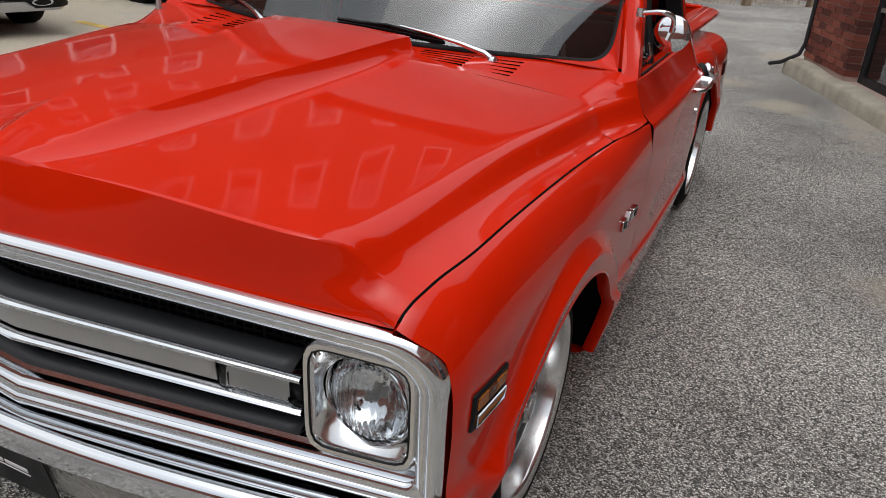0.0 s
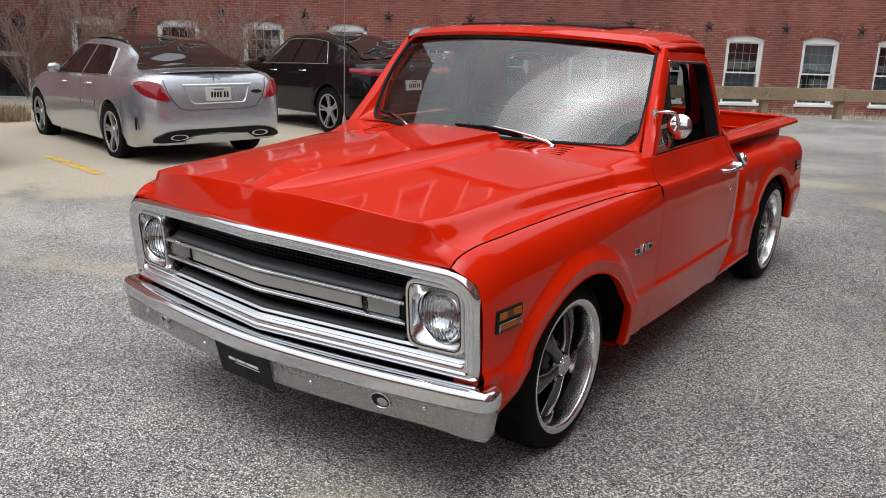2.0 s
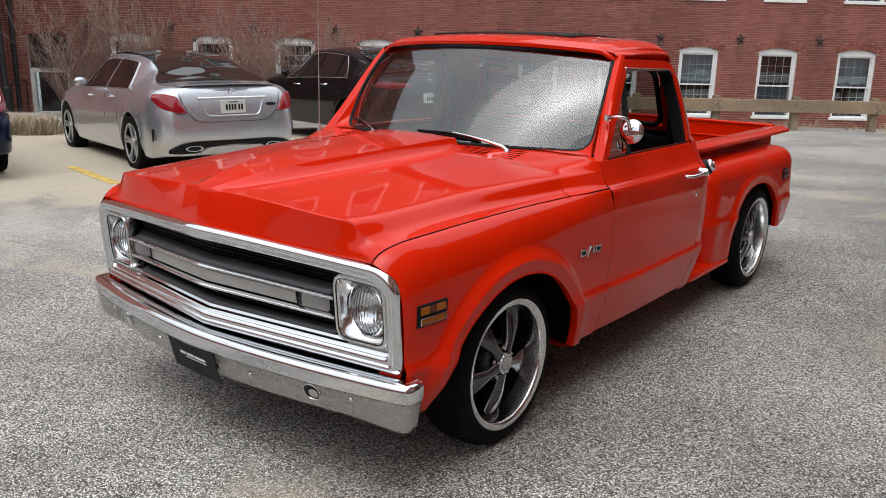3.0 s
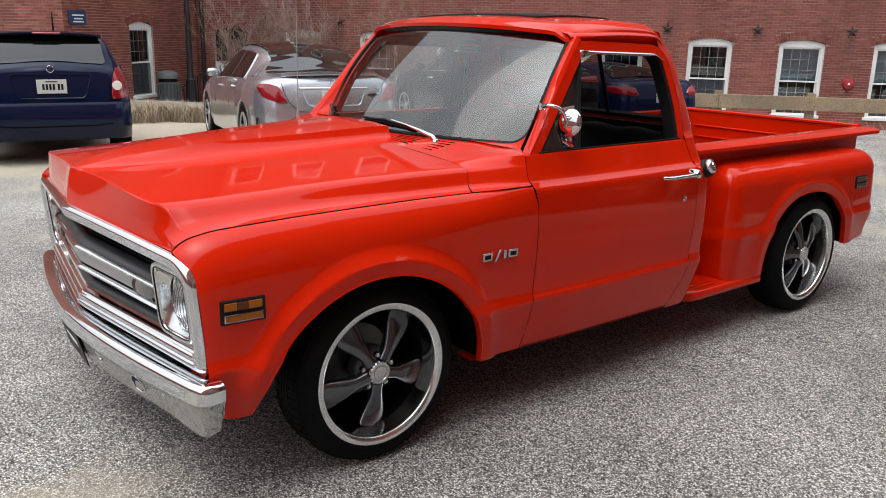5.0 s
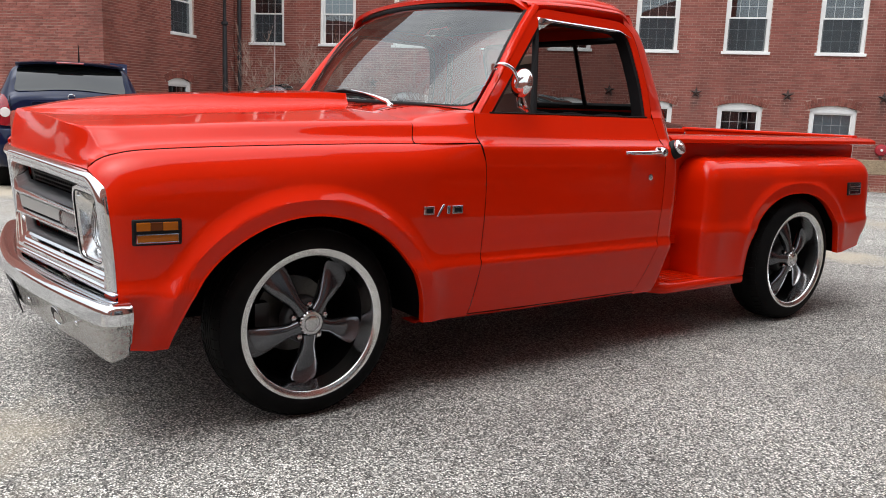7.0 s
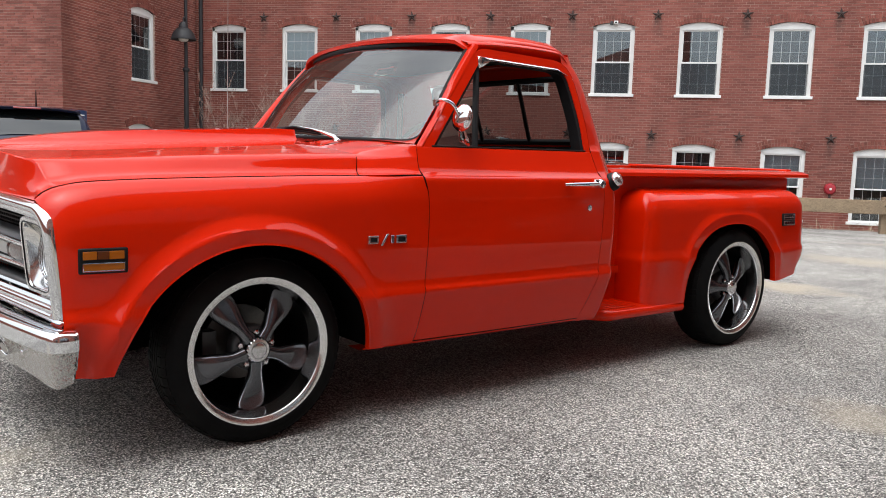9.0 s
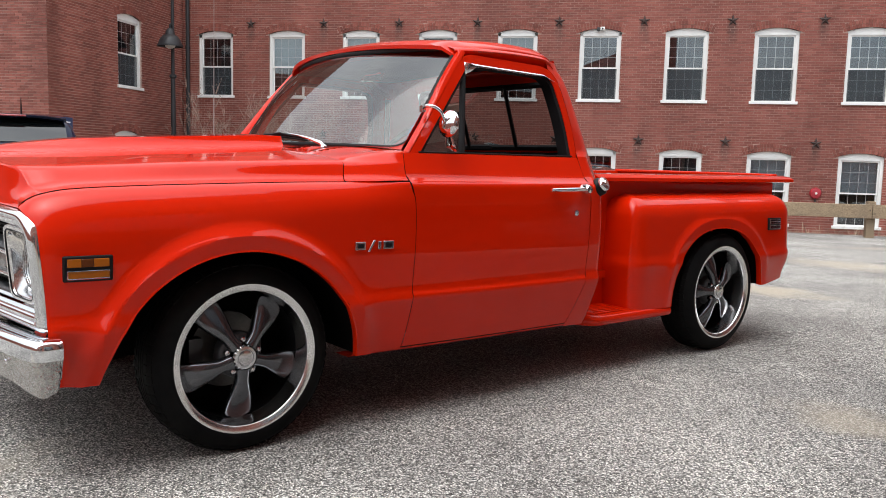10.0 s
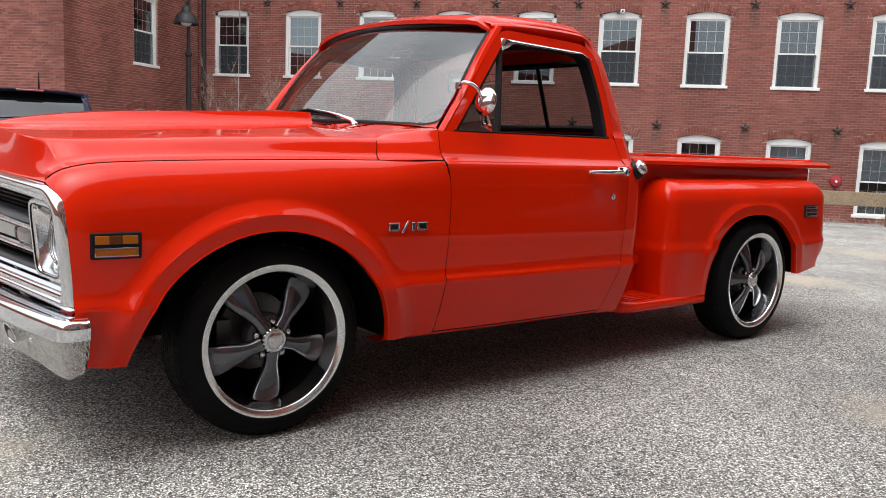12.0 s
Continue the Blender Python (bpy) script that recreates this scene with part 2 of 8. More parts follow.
def wood_material(name, lo, hi, scale=(1.2, 1.2, 14.0), rough=0.75):
    m = material(name, hi, rough, spec=0.3)
    g = m.node_tree.nodes.new("ShaderNodeTexCoord")
    mp = add(m, "ShaderNodeMapping", [(g.outputs["Object"], "Vector")])
    mp.inputs["Scale"].default_value = scale
    w = noisy(m, mp.outputs["Vector"], 3.5, 6.0, 0.6, 0.8)
    c = ramp(m, w, [(0.3, lo), (0.7, hi)])
    grey = ramp(m, noisy(m, place_of(m), 1.4, 4.0), [(0.4, (0.78, 0.78, 0.8)), (0.65, (1.1, 1.08, 1.05))])
    join(m, mix(m, 1.0, c, grey, "MULTIPLY"), bsdf(m).inputs["Base Color"])
    bump(m, w, 0.35, 0.004)
    return m


ASPHALT = asphalt_material()
STAR_STAIN = (1.7475, 2.345, 4.95, 3.28, 0.75)   # under the iron stars along the mill
BRICK = brick_material("old_brick", (0.195, 0.062, 0.048), (0.285, 0.092, 0.069), (0.345, 0.128, 0.098))
MILL_BRICK = brick_material("mill_brick", (0.222, 0.073, 0.057), (0.283, 0.092, 0.070), (0.335, 0.122, 0.094), streaks=STAR_STAIN)
# wing-front brick: part of its lighter tone stands for more light on this face
BRICK_WING = brick_material("pale_lit_wing_brick", (0.20, 0.070, 0.055), (0.29, 0.098, 0.076), (0.35, 0.138, 0.108))
BRICK_PIECE = brick_material("old_brick_single", (0.11, 0.038, 0.03), (0.27, 0.072, 0.05), (0.36, 0.12, 0.08), island=False)
BRICK_UP = brick_far_material()
MORTAR = worn("mortar", (0.40, 0.285, 0.24), 0.95, amount=0.3, scale=1.2)
WHITE = worn("white_window_paint", (0.76, 0.76, 0.74), 0.45, amount=0.06, scale=3.0, relief=0.03)
GLASS = material("window_glass", (0.68, 0.80, 0.87), 0.01, transmission=1.0, ior=1.9)
NET = bpy.data.materials.new("insect_screen")
NET.use_nodes = True
NET.node_tree.nodes.clear()
join(NET, add(NET, "ShaderNodeMixShader", [(add(NET, "ShaderNodeBsdfTransparent", Color=(0.9, 0.9, 0.9, 1)).outputs[0], 1), (add(NET, "ShaderNodeBsdfDiffuse", Color=(0.07, 0.078, 0.085, 1)).outputs[0], 2)], Fac=0.36).outputs[0], add(NET, "ShaderNodeOutputMaterial").inputs["Surface"])
# dark colour stands in for the unlit depth of rooms behind the glass
ROOM = worn("dark_painted_room", (0.055, 0.055, 0.06), 0.9, amount=0.4, scale=1.0, relief=0)
BLIND = worn("pale_blind", (0.42, 0.47, 0.46), 0.8, amount=0.08, scale=2.0, relief=0)
IRON = worn("black_iron", (0.018, 0.018, 0.02), 0.55, amount=0.4, scale=9.0)
RUST = worn("rusted_iron", (0.05, 0.032, 0.028), 0.8, amount=0.5, scale=9.0)
TIMBER = wood_material("weathered_timber", (0.17, 0.125, 0.082), (0.40, 0.305, 0.20), (12.0, 1.2, 12.0))
CONCRETE = worn("old_concrete", (0.38, 0.34, 0.27), 0.9, amount=0.3, scale=5.0, relief=0.4, fine=60)
YELLOW = worn("worn_yellow_line", (0.50, 0.335, 0.085), 0.85, amount=0.5, scale=9.0)
TWIG = worn("bare_twigs", (0.27, 0.18, 0.145), 0.9, amount=0.3, scale=8.0, relief=0)
STRAW = worn("dry_grass", (0.33, 0.265, 0.185), 0.9, amount=0.35, scale=4.0, relief=0)


# ---- mesh helpers ----
class Shape:
    """Points and faces of one mesh."""

    def __init__(self):
        self.v, self.f = [], []

    def put(self, verts, faces):
        n = len(self.v)
        self.v += [tuple(p) for p in verts]
        self.f += [tuple(i + n for i in q) for q in faces]
        return self

    def box(self, x0, x1, y0, y1, z0, z1, m=None):
        p = [Vector((x, y, z)) for z in (z0, z1) for y in (y0, y1) for x in (x0, x1)]
        if m is not None:
            p = [m @ q for q in p]
        return self.put(p, [(0, 2, 3, 1), (4, 5, 7, 6), (0, 1, 5, 4), (2, 6, 7, 3), (0, 4, 6, 2), (1, 3, 7, 5)])

    def grid(self, rows, close_u=False, close_v=False, caps=False):
        """A sheet through rows of points. close_v: each row is a ring. close_u: the last row joins the first."""
        nu, nv = len(rows), len(rows[0])
        fs = []
        for i in range(nu if close_u else nu - 1):
            for j in range(nv if close_v else nv - 1):
                a, b = i * nv + j, i * nv + (j + 1) % nv
                c, d = ((i + 1) % nu) * nv + (j + 1) % nv, ((i + 1) % nu) * nv + j
                fs.append((a, b, c, d))
        if caps:
            fs.append(tuple(range(nv))[::-1])
            fs.append(tuple((nu - 1) * nv + j for j in range(nv)))
        return self.put([p for r in rows for p in r], fs)

    def tube(self, path, radius, n=10, caps=True):
        """A round bar along a path; radius is a number or one for each point."""
        path = [Vector(p) for p in path]
        rows, side = [], None
        for i, p in enumerate(path):
            d = (path[min(i + 1, len(path) - 1)] - path[max(i - 1, 0)]).normalized()
            if side is None:
                side = d.orthogonal().normalized()
            side = (side - d * side.dot(d)).normalized()
            up = d.cross(side)
            r = radius[i] if isinstance(radius, (list, tuple)) else radius
            rows.append([p + (side * math.cos(a) + up * math.sin(a)) * r for a in (2 * math.pi * k / n for k in range(n))])
        return self.grid(rows, close_v=True, caps=caps)

    def spin(self, profile, n=32, centre=(0, 0, 0), axis="x", closed=False):
        """Turns (along, radius) points round an axis through centre."""
        rows = []
        for k in range(n):
            a = 2 * math.pi * k / n
            r = []
            for s, q in profile:
                c, d = q * math.cos(a), q * math.sin(a)
                p = {"x": (s, c, d), "y": (c, s, d), "z": (c, d, s)}[axis]
                r.append((p[0] + centre[0], p[1] + centre[1], p[2] + centre[2]))
            rows.append(r)
        return self.grid(rows, close_u=True, close_v=closed)

    def prism(self, outline, depth, m=None):
        """A flat outline (x, z), thick along y from 0 to depth."""
        n = len(outline)
        p = [Vector((x, y, z)) for y in (0, depth) for x, z in outline]
        if m is not None:
            p = [m @ q for q in p]
        fs = [tuple(range(n)), tuple(range(2 * n - 1, n - 1, -1))]
        fs += [(i + n, (i + 1) % n + n, (i + 1) % n, i) for i in range(n)]
        return self.put(p, fs)

    def moved(self, m):
        self.v = [tuple(m @ Vector(p)) for p in self.v]
        return self


def mesh_of(name, s, mat, smooth=35.0):
    me = bpy.data.meshes.new(name)
    me.from_pydata(s.v, [], s.f)
    me.materials.append(mat)
    if smooth:
        me.polygons.foreach_set("use_smooth", [True] * len(me.polygons))
        me.set_sharp_from_angle(angle=radians(smooth))
    bm = bmesh.new()
    bm.from_mesh(me)
    bmesh.ops.recalc_face_normals(bm, faces=bm.faces)
    bm.to_mesh(me)
    bm.free()
    return me


def part(name, s, mat, parent=None, label="", smooth=35.0, bevel=0.0, thick=0.0, sub=0, kind=""):
    """One shape as a mesh object, under a thing or a part."""
    ob = new(name, mesh_of(name, s, mat, smooth))
    if parent is not None:
        ob.parent = parent
    if thick:
        md = ob.modifiers.new("thickness", "SOLIDIFY")
        md.thickness, md.offset = abs(thick), -1 if thick > 0 else 1
    if bevel:
        md = ob.modifiers.new("worn_edge", "BEVEL")
        md.width, md.segments, md.limit_method, md.angle_limit = bevel, 2, "ANGLE", radians(40)
    if sub:
        md = ob.modifiers.new("smooth_skin", "SUBSURF")
        md.levels = md.render_levels = sub
    if label or kind:
        tagged(ob, label, kind=kind)
    return ob


def thing(name, label, category, m=None, group="", kind=""):
    ob = new(name)
    ob.empty_display_size = 0.2
    if m is not None:
        ob.matrix_world = m
    return tagged(ob, label, category, group, kind)


def lerp(a, b, t):
    return a + (b - a) * t


def curve_at(points, x):
    """Smooth value at x through (x, value) points."""
    if x <= points[0][0]:
        return points[0][1]
    if x >= points[-1][0]:
        return points[-1][1]
    for i in range(len(points) - 1):
        (x0, v0), (x1, v1) = points[i], points[i + 1]
        if x <= x1:
            def slope(k):
                if 0 < k < len(points) - 1:
                    a, b, c = points[k - 1], points[k], points[k + 1]
                    p, q = (b[1] - a[1]) / (b[0] - a[0]), (c[1] - b[1]) / (c[0] - b[0])
                    return 0.0 if p * q <= 0 else 2 * p * q / (p + q)
                k = 1 if k == 0 else k
                return (points[k][1] - points[k - 1][1]) / (points[k][0] - points[k - 1][0])
            h, t = x1 - x0, (x - x0) / (x1 - x0)
            m0, m1 = slope(i) * h, slope(i + 1) * h
            return (2 * t ** 3 - 3 * t * t + 1) * v0 + (t ** 3 - 2 * t * t + t) * m0 + (3 * t * t - 2 * t ** 3) * v1 + (t ** 3 - t * t) * m1


def bell(x, at, width):
    return math.exp(-((x - at) / width) ** 2)


def ease(x, a, b):
    t = min(1.0, max(0.0, (x - a) / (b - a)))
    return t * t * (3 - 2 * t)


# ---- ground ----
WALL_AT, WALL_TURN = (-10.91, 17.94), 40.0
WALL = pose(*WALL_AT, 0, 0, 0, WALL_TURN)          # x along the mill's wall, y into the building
WALL_BACK = WALL.inverted()
FENCE_GAP = 4.5                                     # from the wall to the fence


def ground_z(x, y):
    """Level under the pickup, falling gently to the fence, then dropping to the foot of the wall."""
    p = WALL_BACK @ Vector((x, y, 0))
    g = -p.y
    fall = 0.42 * (min(1.0, max(0.0, (16.5 - g) / 12.0))) ** 1.5
    drop = 0.36 * ease(g, FENCE_GAP - 0.6, FENCE_GAP - 3.0)
    return -(fall + drop)


steps = [-2500, -600, -150, -60, -40] + [-30 + 0.75 * i for i in range(67)] + [24, 30, 45, 90, 200, 700, 2500]
ground = part("ground", Shape().grid([[(x, y, ground_z(x, y)) for x in steps] for y in steps]), ASPHALT, smooth=30)
tagged(ground, "weathered grey asphalt lot with sand drifts", "ground", kind="structure")

# ---- the brick mill ----
PITCH, W_W = 2.345, 1.15
ROW_LOW = -0.52
SILL_Z = [ROW_LOW, 2.80, 2.80 + 3.35, 2.80 + 6.7, 2.80 + 10.05]
TOP_Z = 16.4
W_H, RISE = 2.02, 0.10
LEFT_END, RIGHT_END = -14.61, 30.0
OPEN_S = [PITCH * n for n in range(-6, 12)]
B_L, B_H = 0.212, 0.0677


def arch_half(z, top, w, rise):
    """Half width of an opening with a segment-arched head at height z."""
    if z <= top - rise:
        return w / 2
    if z >= top:
        return 0.0
    r = (w * w / 4 + rise * rise) / (2 * rise)
    d = z - (top - r)
    return math.sqrt(max(0.0, r * r - d * d))


def brick_rows(s0, s1, z0, z1, holes, seed):
    """Rows of bricks on a wall with holes (s, w, z0, top, rise): (s0, s1, z0, z1) of each brick."""
    rnd = random.Random(seed)
    found = []
    k = math.ceil(z0 / B_H)
    while (k + 1) * B_H <= z1:
        za, zb = k * B_H + 0.0065, (k + 1) * B_H - 0.0065
        spans = [(s0, s1)]
        for hs, hw, ha, ht, hr in holes:
            if zb < ha or za > ht + 0.20:
                continue
            zm = (za + zb) / 2
            half = arch_half(zm, ht, hw, hr)
            if hr > 0.01:
                w = hw + 0.02
                r = (w * w / 4 + hr * hr) / (2 * hr)
                lean, up = math.asin((w / 2 + 0.09) / r), zm - (ht - r)
                if up > r * math.cos(lean):
                    half = max(half, min(up * math.tan(lean), math.sqrt(max(0.0, (r + 0.208) ** 2 - up * up))) + 0.004)
            c = hs + hw / 2
            spans = [q for a, b in spans for q in ((a, min(b, c - half)), (max(a, c + half), b)) if q[1] - q[0] > 0.03]
        for a, b in spans:
            s = a - ((a + (k % 2) * B_L / 2) % B_L)
            while s < b:
                p, q = max(a, s + 0.005), min(b, s + B_L - 0.005)
                if q - p > 0.02:
                    found.append((p, q, za, zb, rnd.uniform(0.004, 0.011)))
                s += B_L
        k += 1
    return found


def bricks_shape(found, m):
    s = Shape()
    for p, q, a, b, d in found:
        v = [m @ Vector(c) for c in ((p, 0.01, a), (q, 0.01, a), (q, 0.01, b), (p, 0.01, b), (p, -d, a), (q, -d, a), (q, -d, b), (p, -d, b))]
        s.put(v, [(4, 5, 6, 7), (0, 1, 5, 4), (1, 2, 6, 5), (2, 3, 7, 6), (3, 0, 4, 7)])
    return s


def plain_wall(s0, s1, z0, z1, holes, thick):
    """The mortar core: a thick wall with openings through it."""
    ss = sorted({s0, s1, *[h[0] for h in holes], *[h[0] + h[1] for h in holes]})
    zs = sorted({z0, z1, *[h[2] for h in holes], *[h[3] for h in holes]})
    ss, zs = [a for a in ss if s0 <= a <= s1], [a for a in zs if z0 <= a <= z1]
    sh = Shape()

    def solid(i, j):
        if not (0 <= i < len(ss) - 1 and 0 <= j < len(zs) - 1):
            return False
        c, d = (ss[i] + ss[i + 1]) / 2, (zs[j] + zs[j + 1]) / 2
        return not any(h[0] < c < h[0] + h[1] and h[2] < d < h[3] for h in holes)

    for i in range(len(ss) - 1):
        for j in range(len(zs) - 1):
            if not solid(i, j):
                continue
            a, b, c, d = ss[i], ss[i + 1], zs[j], zs[j + 1]
            for y in (0, thick):
                sh.put([(a, y, c), (b, y, c), (b, y, d), (a, y, d)], [(0, 1, 2, 3)])
            for di, dj, e in ((-1, 0, [(a, c), (a, d)]), (1, 0, [(b, c), (b, d)]), (0, -1, [(a, c), (b, c)]), (0, 1, [(a, d), (b, d)])):
                if not solid(i + di, j + dj):
                    (p, q), (r, t) = e
                    sh.put([(p, 0, q), (r, 0, t), (r, thick, t), (p, thick, q)], [(0, 1, 2, 3)])
    return sh


def arch_bricks(hs, hw, top, rise, m):
    """The rowlock arch over one opening."""
    w = hw + 0.02
    r = (w * w / 4 + rise * rise) / (2 * rise)
    c, z0 = hs + hw / 2, top - r
    half = math.asin((w / 2 + 0.09) / r)
    n = round(2 * half * r / 0.075)
    sh = Shape()
    for ring in range(2):
        for i in range(n):
            a0, a1 = -half + 2 * half * (i + 0.06) / n, -half + 2 * half * (i + 0.94) / n
            ra, rb = r + 0.004 + ring * 0.105, r + 0.1 + ring * 0.105
            pts = [(c + q * math.sin(a), z0 + q * math.cos(a)) for q, a in ((ra, a0), (ra, a1), (rb, a1), (rb, a0))]
            v = [m @ Vector((x, y, z)) for y in (0.01, -0.014) for x, z in pts]
            sh.put(v, [(4, 5, 6, 7), (0, 1, 5, 4), (1, 2, 6, 5), (2, 3, 7, 6), (3, 0, 4, 7)])
    return sh


def arc_strip(w, top, rise, n=8):
    r = (w * w / 4 + rise * rise) / (2 * rise)
    a = math.asin(min(1, w / 2 / r))
    return [(r * math.sin(t), top - r + r * math.cos(t)) for t in (-a + 2 * a * i / n for i in range(n + 1))]


pane_mesh = None


def sash_window(w, h, rise, blind=0.0, name="window_1", screened=True):
    """A white double-hung window, twelve panes to each sash. Its origin is the middle of the sill; it faces -y."""
    global pane_mesh
    win = thing(name, "white arched double-hung window, twelve panes a sash", "window", kind="structure")
    j, y0, y1 = 0.085, 0.05, 0.17
    arc = arc_strip(w, h, rise)
    frame = Shape()
    frame.box(-w / 2, -w / 2 + j, y0, y1, 0.05, h - rise)
    frame.box(w / 2 - j, w / 2, y0, y1, 0.05, h - rise)
    frame.prism([(-w / 2, h - rise - 0.09), (w / 2, h - rise - 0.09)] + [(x, z) for x, z in arc[::-1]], y1 - y0, pose(0, y0, 0))
    part("window_frame", frame, WHITE, win, smooth=0)
    part("window_sill", Shape().box(-w / 2 - 0.05, w / 2 + 0.05, -0.05, 0.16, -0.02, 0.06), WHITE, win, bevel=0.006)
    iw, lo, hi = w - 2 * j, 0.05, h - rise - 0.09
    mid = (lo + hi) / 2
    if pane_mesh is None:
        pane_mesh = mesh_of("pane", Shape().box(-0.5, 0.5, -0.002, 0.002, -0.5, 0.5), GLASS, 0)
    for z0, z1, y in ((mid - 0.02, hi, 0.085), (lo, mid + 0.02, 0.125)):
        sash, r = Shape(), 0.042
        sash.box(-iw / 2, -iw / 2 + r, y, y + 0.035, z0, z1)
        sash.box(iw / 2 - r, iw / 2, y, y + 0.035, z0, z1)
        sash.box(-iw / 2 + r, iw / 2 - r, y, y + 0.035, z0, z0 + r)
        sash.box(-iw / 2 + r, iw / 2 - r, y, y + 0.035, z1 - r, z1)
        so = part("sash", sash, WHITE, win, smooth=0)
        cw, ch = (iw - 2 * r) / 4, (z1 - z0 - 2 * r) / 3
        for i in range(1, 4):
            x = -iw / 2 + r + cw * i
            part("muntin", Shape().box(x - 0.006, x + 0.006, y + 0.019, y + 0.030, z0 + r, z1 - r), WHITE, so, smooth=0)
        for i in range(1, 3):
            z = z0 + r + ch * i
            part("muntin", Shape().box(-iw / 2 + r, iw / 2 - r, y + 0.020, y + 0.029, z - 0.006, z + 0.006), WHITE, so, smooth=0)
        for a in range(4):
            for b in range(3):
                p = new("pane", pane_mesh)
                p.parent = so
                p.matrix_basis = pose(-iw / 2 + r + cw * (a + 0.5), y + 0.016, z0 + r + ch * (b + 0.5)) @ Matrix.Diagonal((cw - 0.006, 1, ch - 0.006, 1))
    if screened:
        net = part("insect_screen", Shape().box(-iw / 2 + 0.012, iw / 2 - 0.012, 0.090, 0.092, lo + 0.03, mid - 0.022), NET, win, "fine dark half screen over the lower sash", smooth=0)
        net.visible_shadow = False
    part("dark_painted_room", Shape().put([(-w / 2, 1.2, 0), (w / 2, 1.2, 0), (w / 2, 1.2, h), (-w / 2, 1.2, h), (-w / 2, 0.2, 0), (w / 2, 0.2, 0), (w / 2, 0.2, h), (-w / 2, 0.2, h)],
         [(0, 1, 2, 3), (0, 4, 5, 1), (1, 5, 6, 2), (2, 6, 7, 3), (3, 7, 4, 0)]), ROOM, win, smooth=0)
    if blind:
        part("blind", Shape().box(-iw / 2, iw / 2, 0.2, 0.21, h - blind, h - 0.12), BLIND, win, smooth=0)
    return win


holes = []
for row, z in enumerate(SILL_Z):
    for s in OPEN_S:
        holes.append((s, W_W, z - (0.45 if row == 0 and s < -14 else 0), z + W_H, RISE))
main_wall = part("wall_mill", plain_wall(LEFT_END, RIGHT_END, -1.2, TOP_Z, holes, 0.4), MORTAR, smooth=0)
main_wall.matrix_world = WALL
tagged(main_wall, "long red-brick mill wall with arched windows", "wall", kind="structure")
low_bricks = brick_rows(LEFT_END, 17.5, -1.0, 6.05, [h for h in holes if h[2] < 5], 3)
part("brick_courses", bricks_shape(low_bricks, Matrix()), MILL_BRICK, main_wall, smooth=0, kind="stuff")
upper_skin = plain_wall(LEFT_END, RIGHT_END, 6.06, TOP_Z, [h for h in holes if h[2] > 5], 0.02)
part("upper_brickwork", upper_skin.moved(pose(0, -0.016, 0)), BRICK_UP, main_wall, smooth=0)
far_skin = plain_wall(17.52, RIGHT_END, -1.2, 6.05, [h for h in holes if h[2] < 5 and h[0] > 17], 0.02)
part("far_brickwork", far_skin.moved(pose(0, -0.016, 0)), BRICK_UP, main_wall, smooth=0)
part("coping", Shape().box(LEFT_END, RIGHT_END, -0.12, 0.55, TOP_Z, TOP_Z + 0.15), CONCRETE, main_wall, smooth=0)
arches = Shape()
for h in holes:
    if h[2] < 5 and h[0] < 18:
        sub = arch_bricks(h[0], h[1], h[3], h[4], Matrix())
        arches.put(sub.v, sub.f)
part("arch_bricks", arches, BRICK, main_wall, smooth=0, kind="stuff")

plain_win = sash_window(W_W, W_H, RISE)
plain_win.matrix_basis = WALL @ pose(OPEN_S[0] + W_W / 2, 0, SILL_Z[1])
shade_win = sash_window(W_W, W_H, RISE, blind=1.05, screened=False)
shade_win.matrix_basis = WALL @ pose(OPEN_S[8] + W_W / 2, 0, SILL_Z[0])
tagged(shade_win, "white arched double-hung window with a pale blind")
count = 2
for row, z in enumerate(SILL_Z):
    for n, s in enumerate(OPEN_S):
        if (row, n) in ((1, 0), (0, 8), (0, 0)):
            continue
        src = shade_win if (row == 0 and n in (7, 10)) or (row == 1 and n in (1, 2, 4)) else plain_win
        c = copy_thing(src, WALL @ pose(s + W_W / 2, 0, z))
        c.name = f"window_{count}"
        count += 1
for n, o in enumerate((plain_win, shade_win)):
    o.name = f"window_{count + n}"

# ---- paint, chrome and rubber ----
def paint(name, color, flake=0.0, rough=0.38, coat=1.0):
    m = material(name, color, rough, coat=coat, spec=0.02, coat_rough=0.015)
    v = place_of(m)
    bsdf(m).inputs["Coat IOR"].default_value = 1.34
    dust = noisy(m, v, 3.0, 6.0, 0.65)
    r = ramp(m, dust, [(0.4, (0.03,) * 3), (0.75, (0.085,) * 3)])
    join(m, r, bsdf(m).inputs["Coat Roughness"])
    lo = tuple(c * 0.93 for c in color)
    c = ramp(m, noisy(m, v, 900.0 if flake else 2.0, 2.0), [(0.35, lo), (0.65, color)])
    join(m, c, bsdf(m).inputs["Base Color"])
    wave = noisy(m, v, 4.5, 2.0, 0.4)
    bump(m, wave, 0.02, 0.01, bsdf(m).inputs["Coat Normal"])
    if flake:
        bsdf(m).inputs["Metallic"].default_value = flake
    return m


def chrome_material(name, rough=0.05, tint=(0.74, 0.755, 0.775), dimple=0.0):
    m = material(name, tint, rough, 1.0)
    v = place_of(m)
    smear = noisy(m, v, 9.0, 5.0, 0.6)
    join(m, ramp(m, smear, [(0.4, (rough,) * 3), (0.75, (rough + 0.08,) * 3)]), bsdf(m).inputs["Roughness"])
    if dimple:
        bump(m, noisy(m, place_of(m, (1.0, 1.0, 0.55)), 85.0, 3.0), dimple, 0.02)
    return m


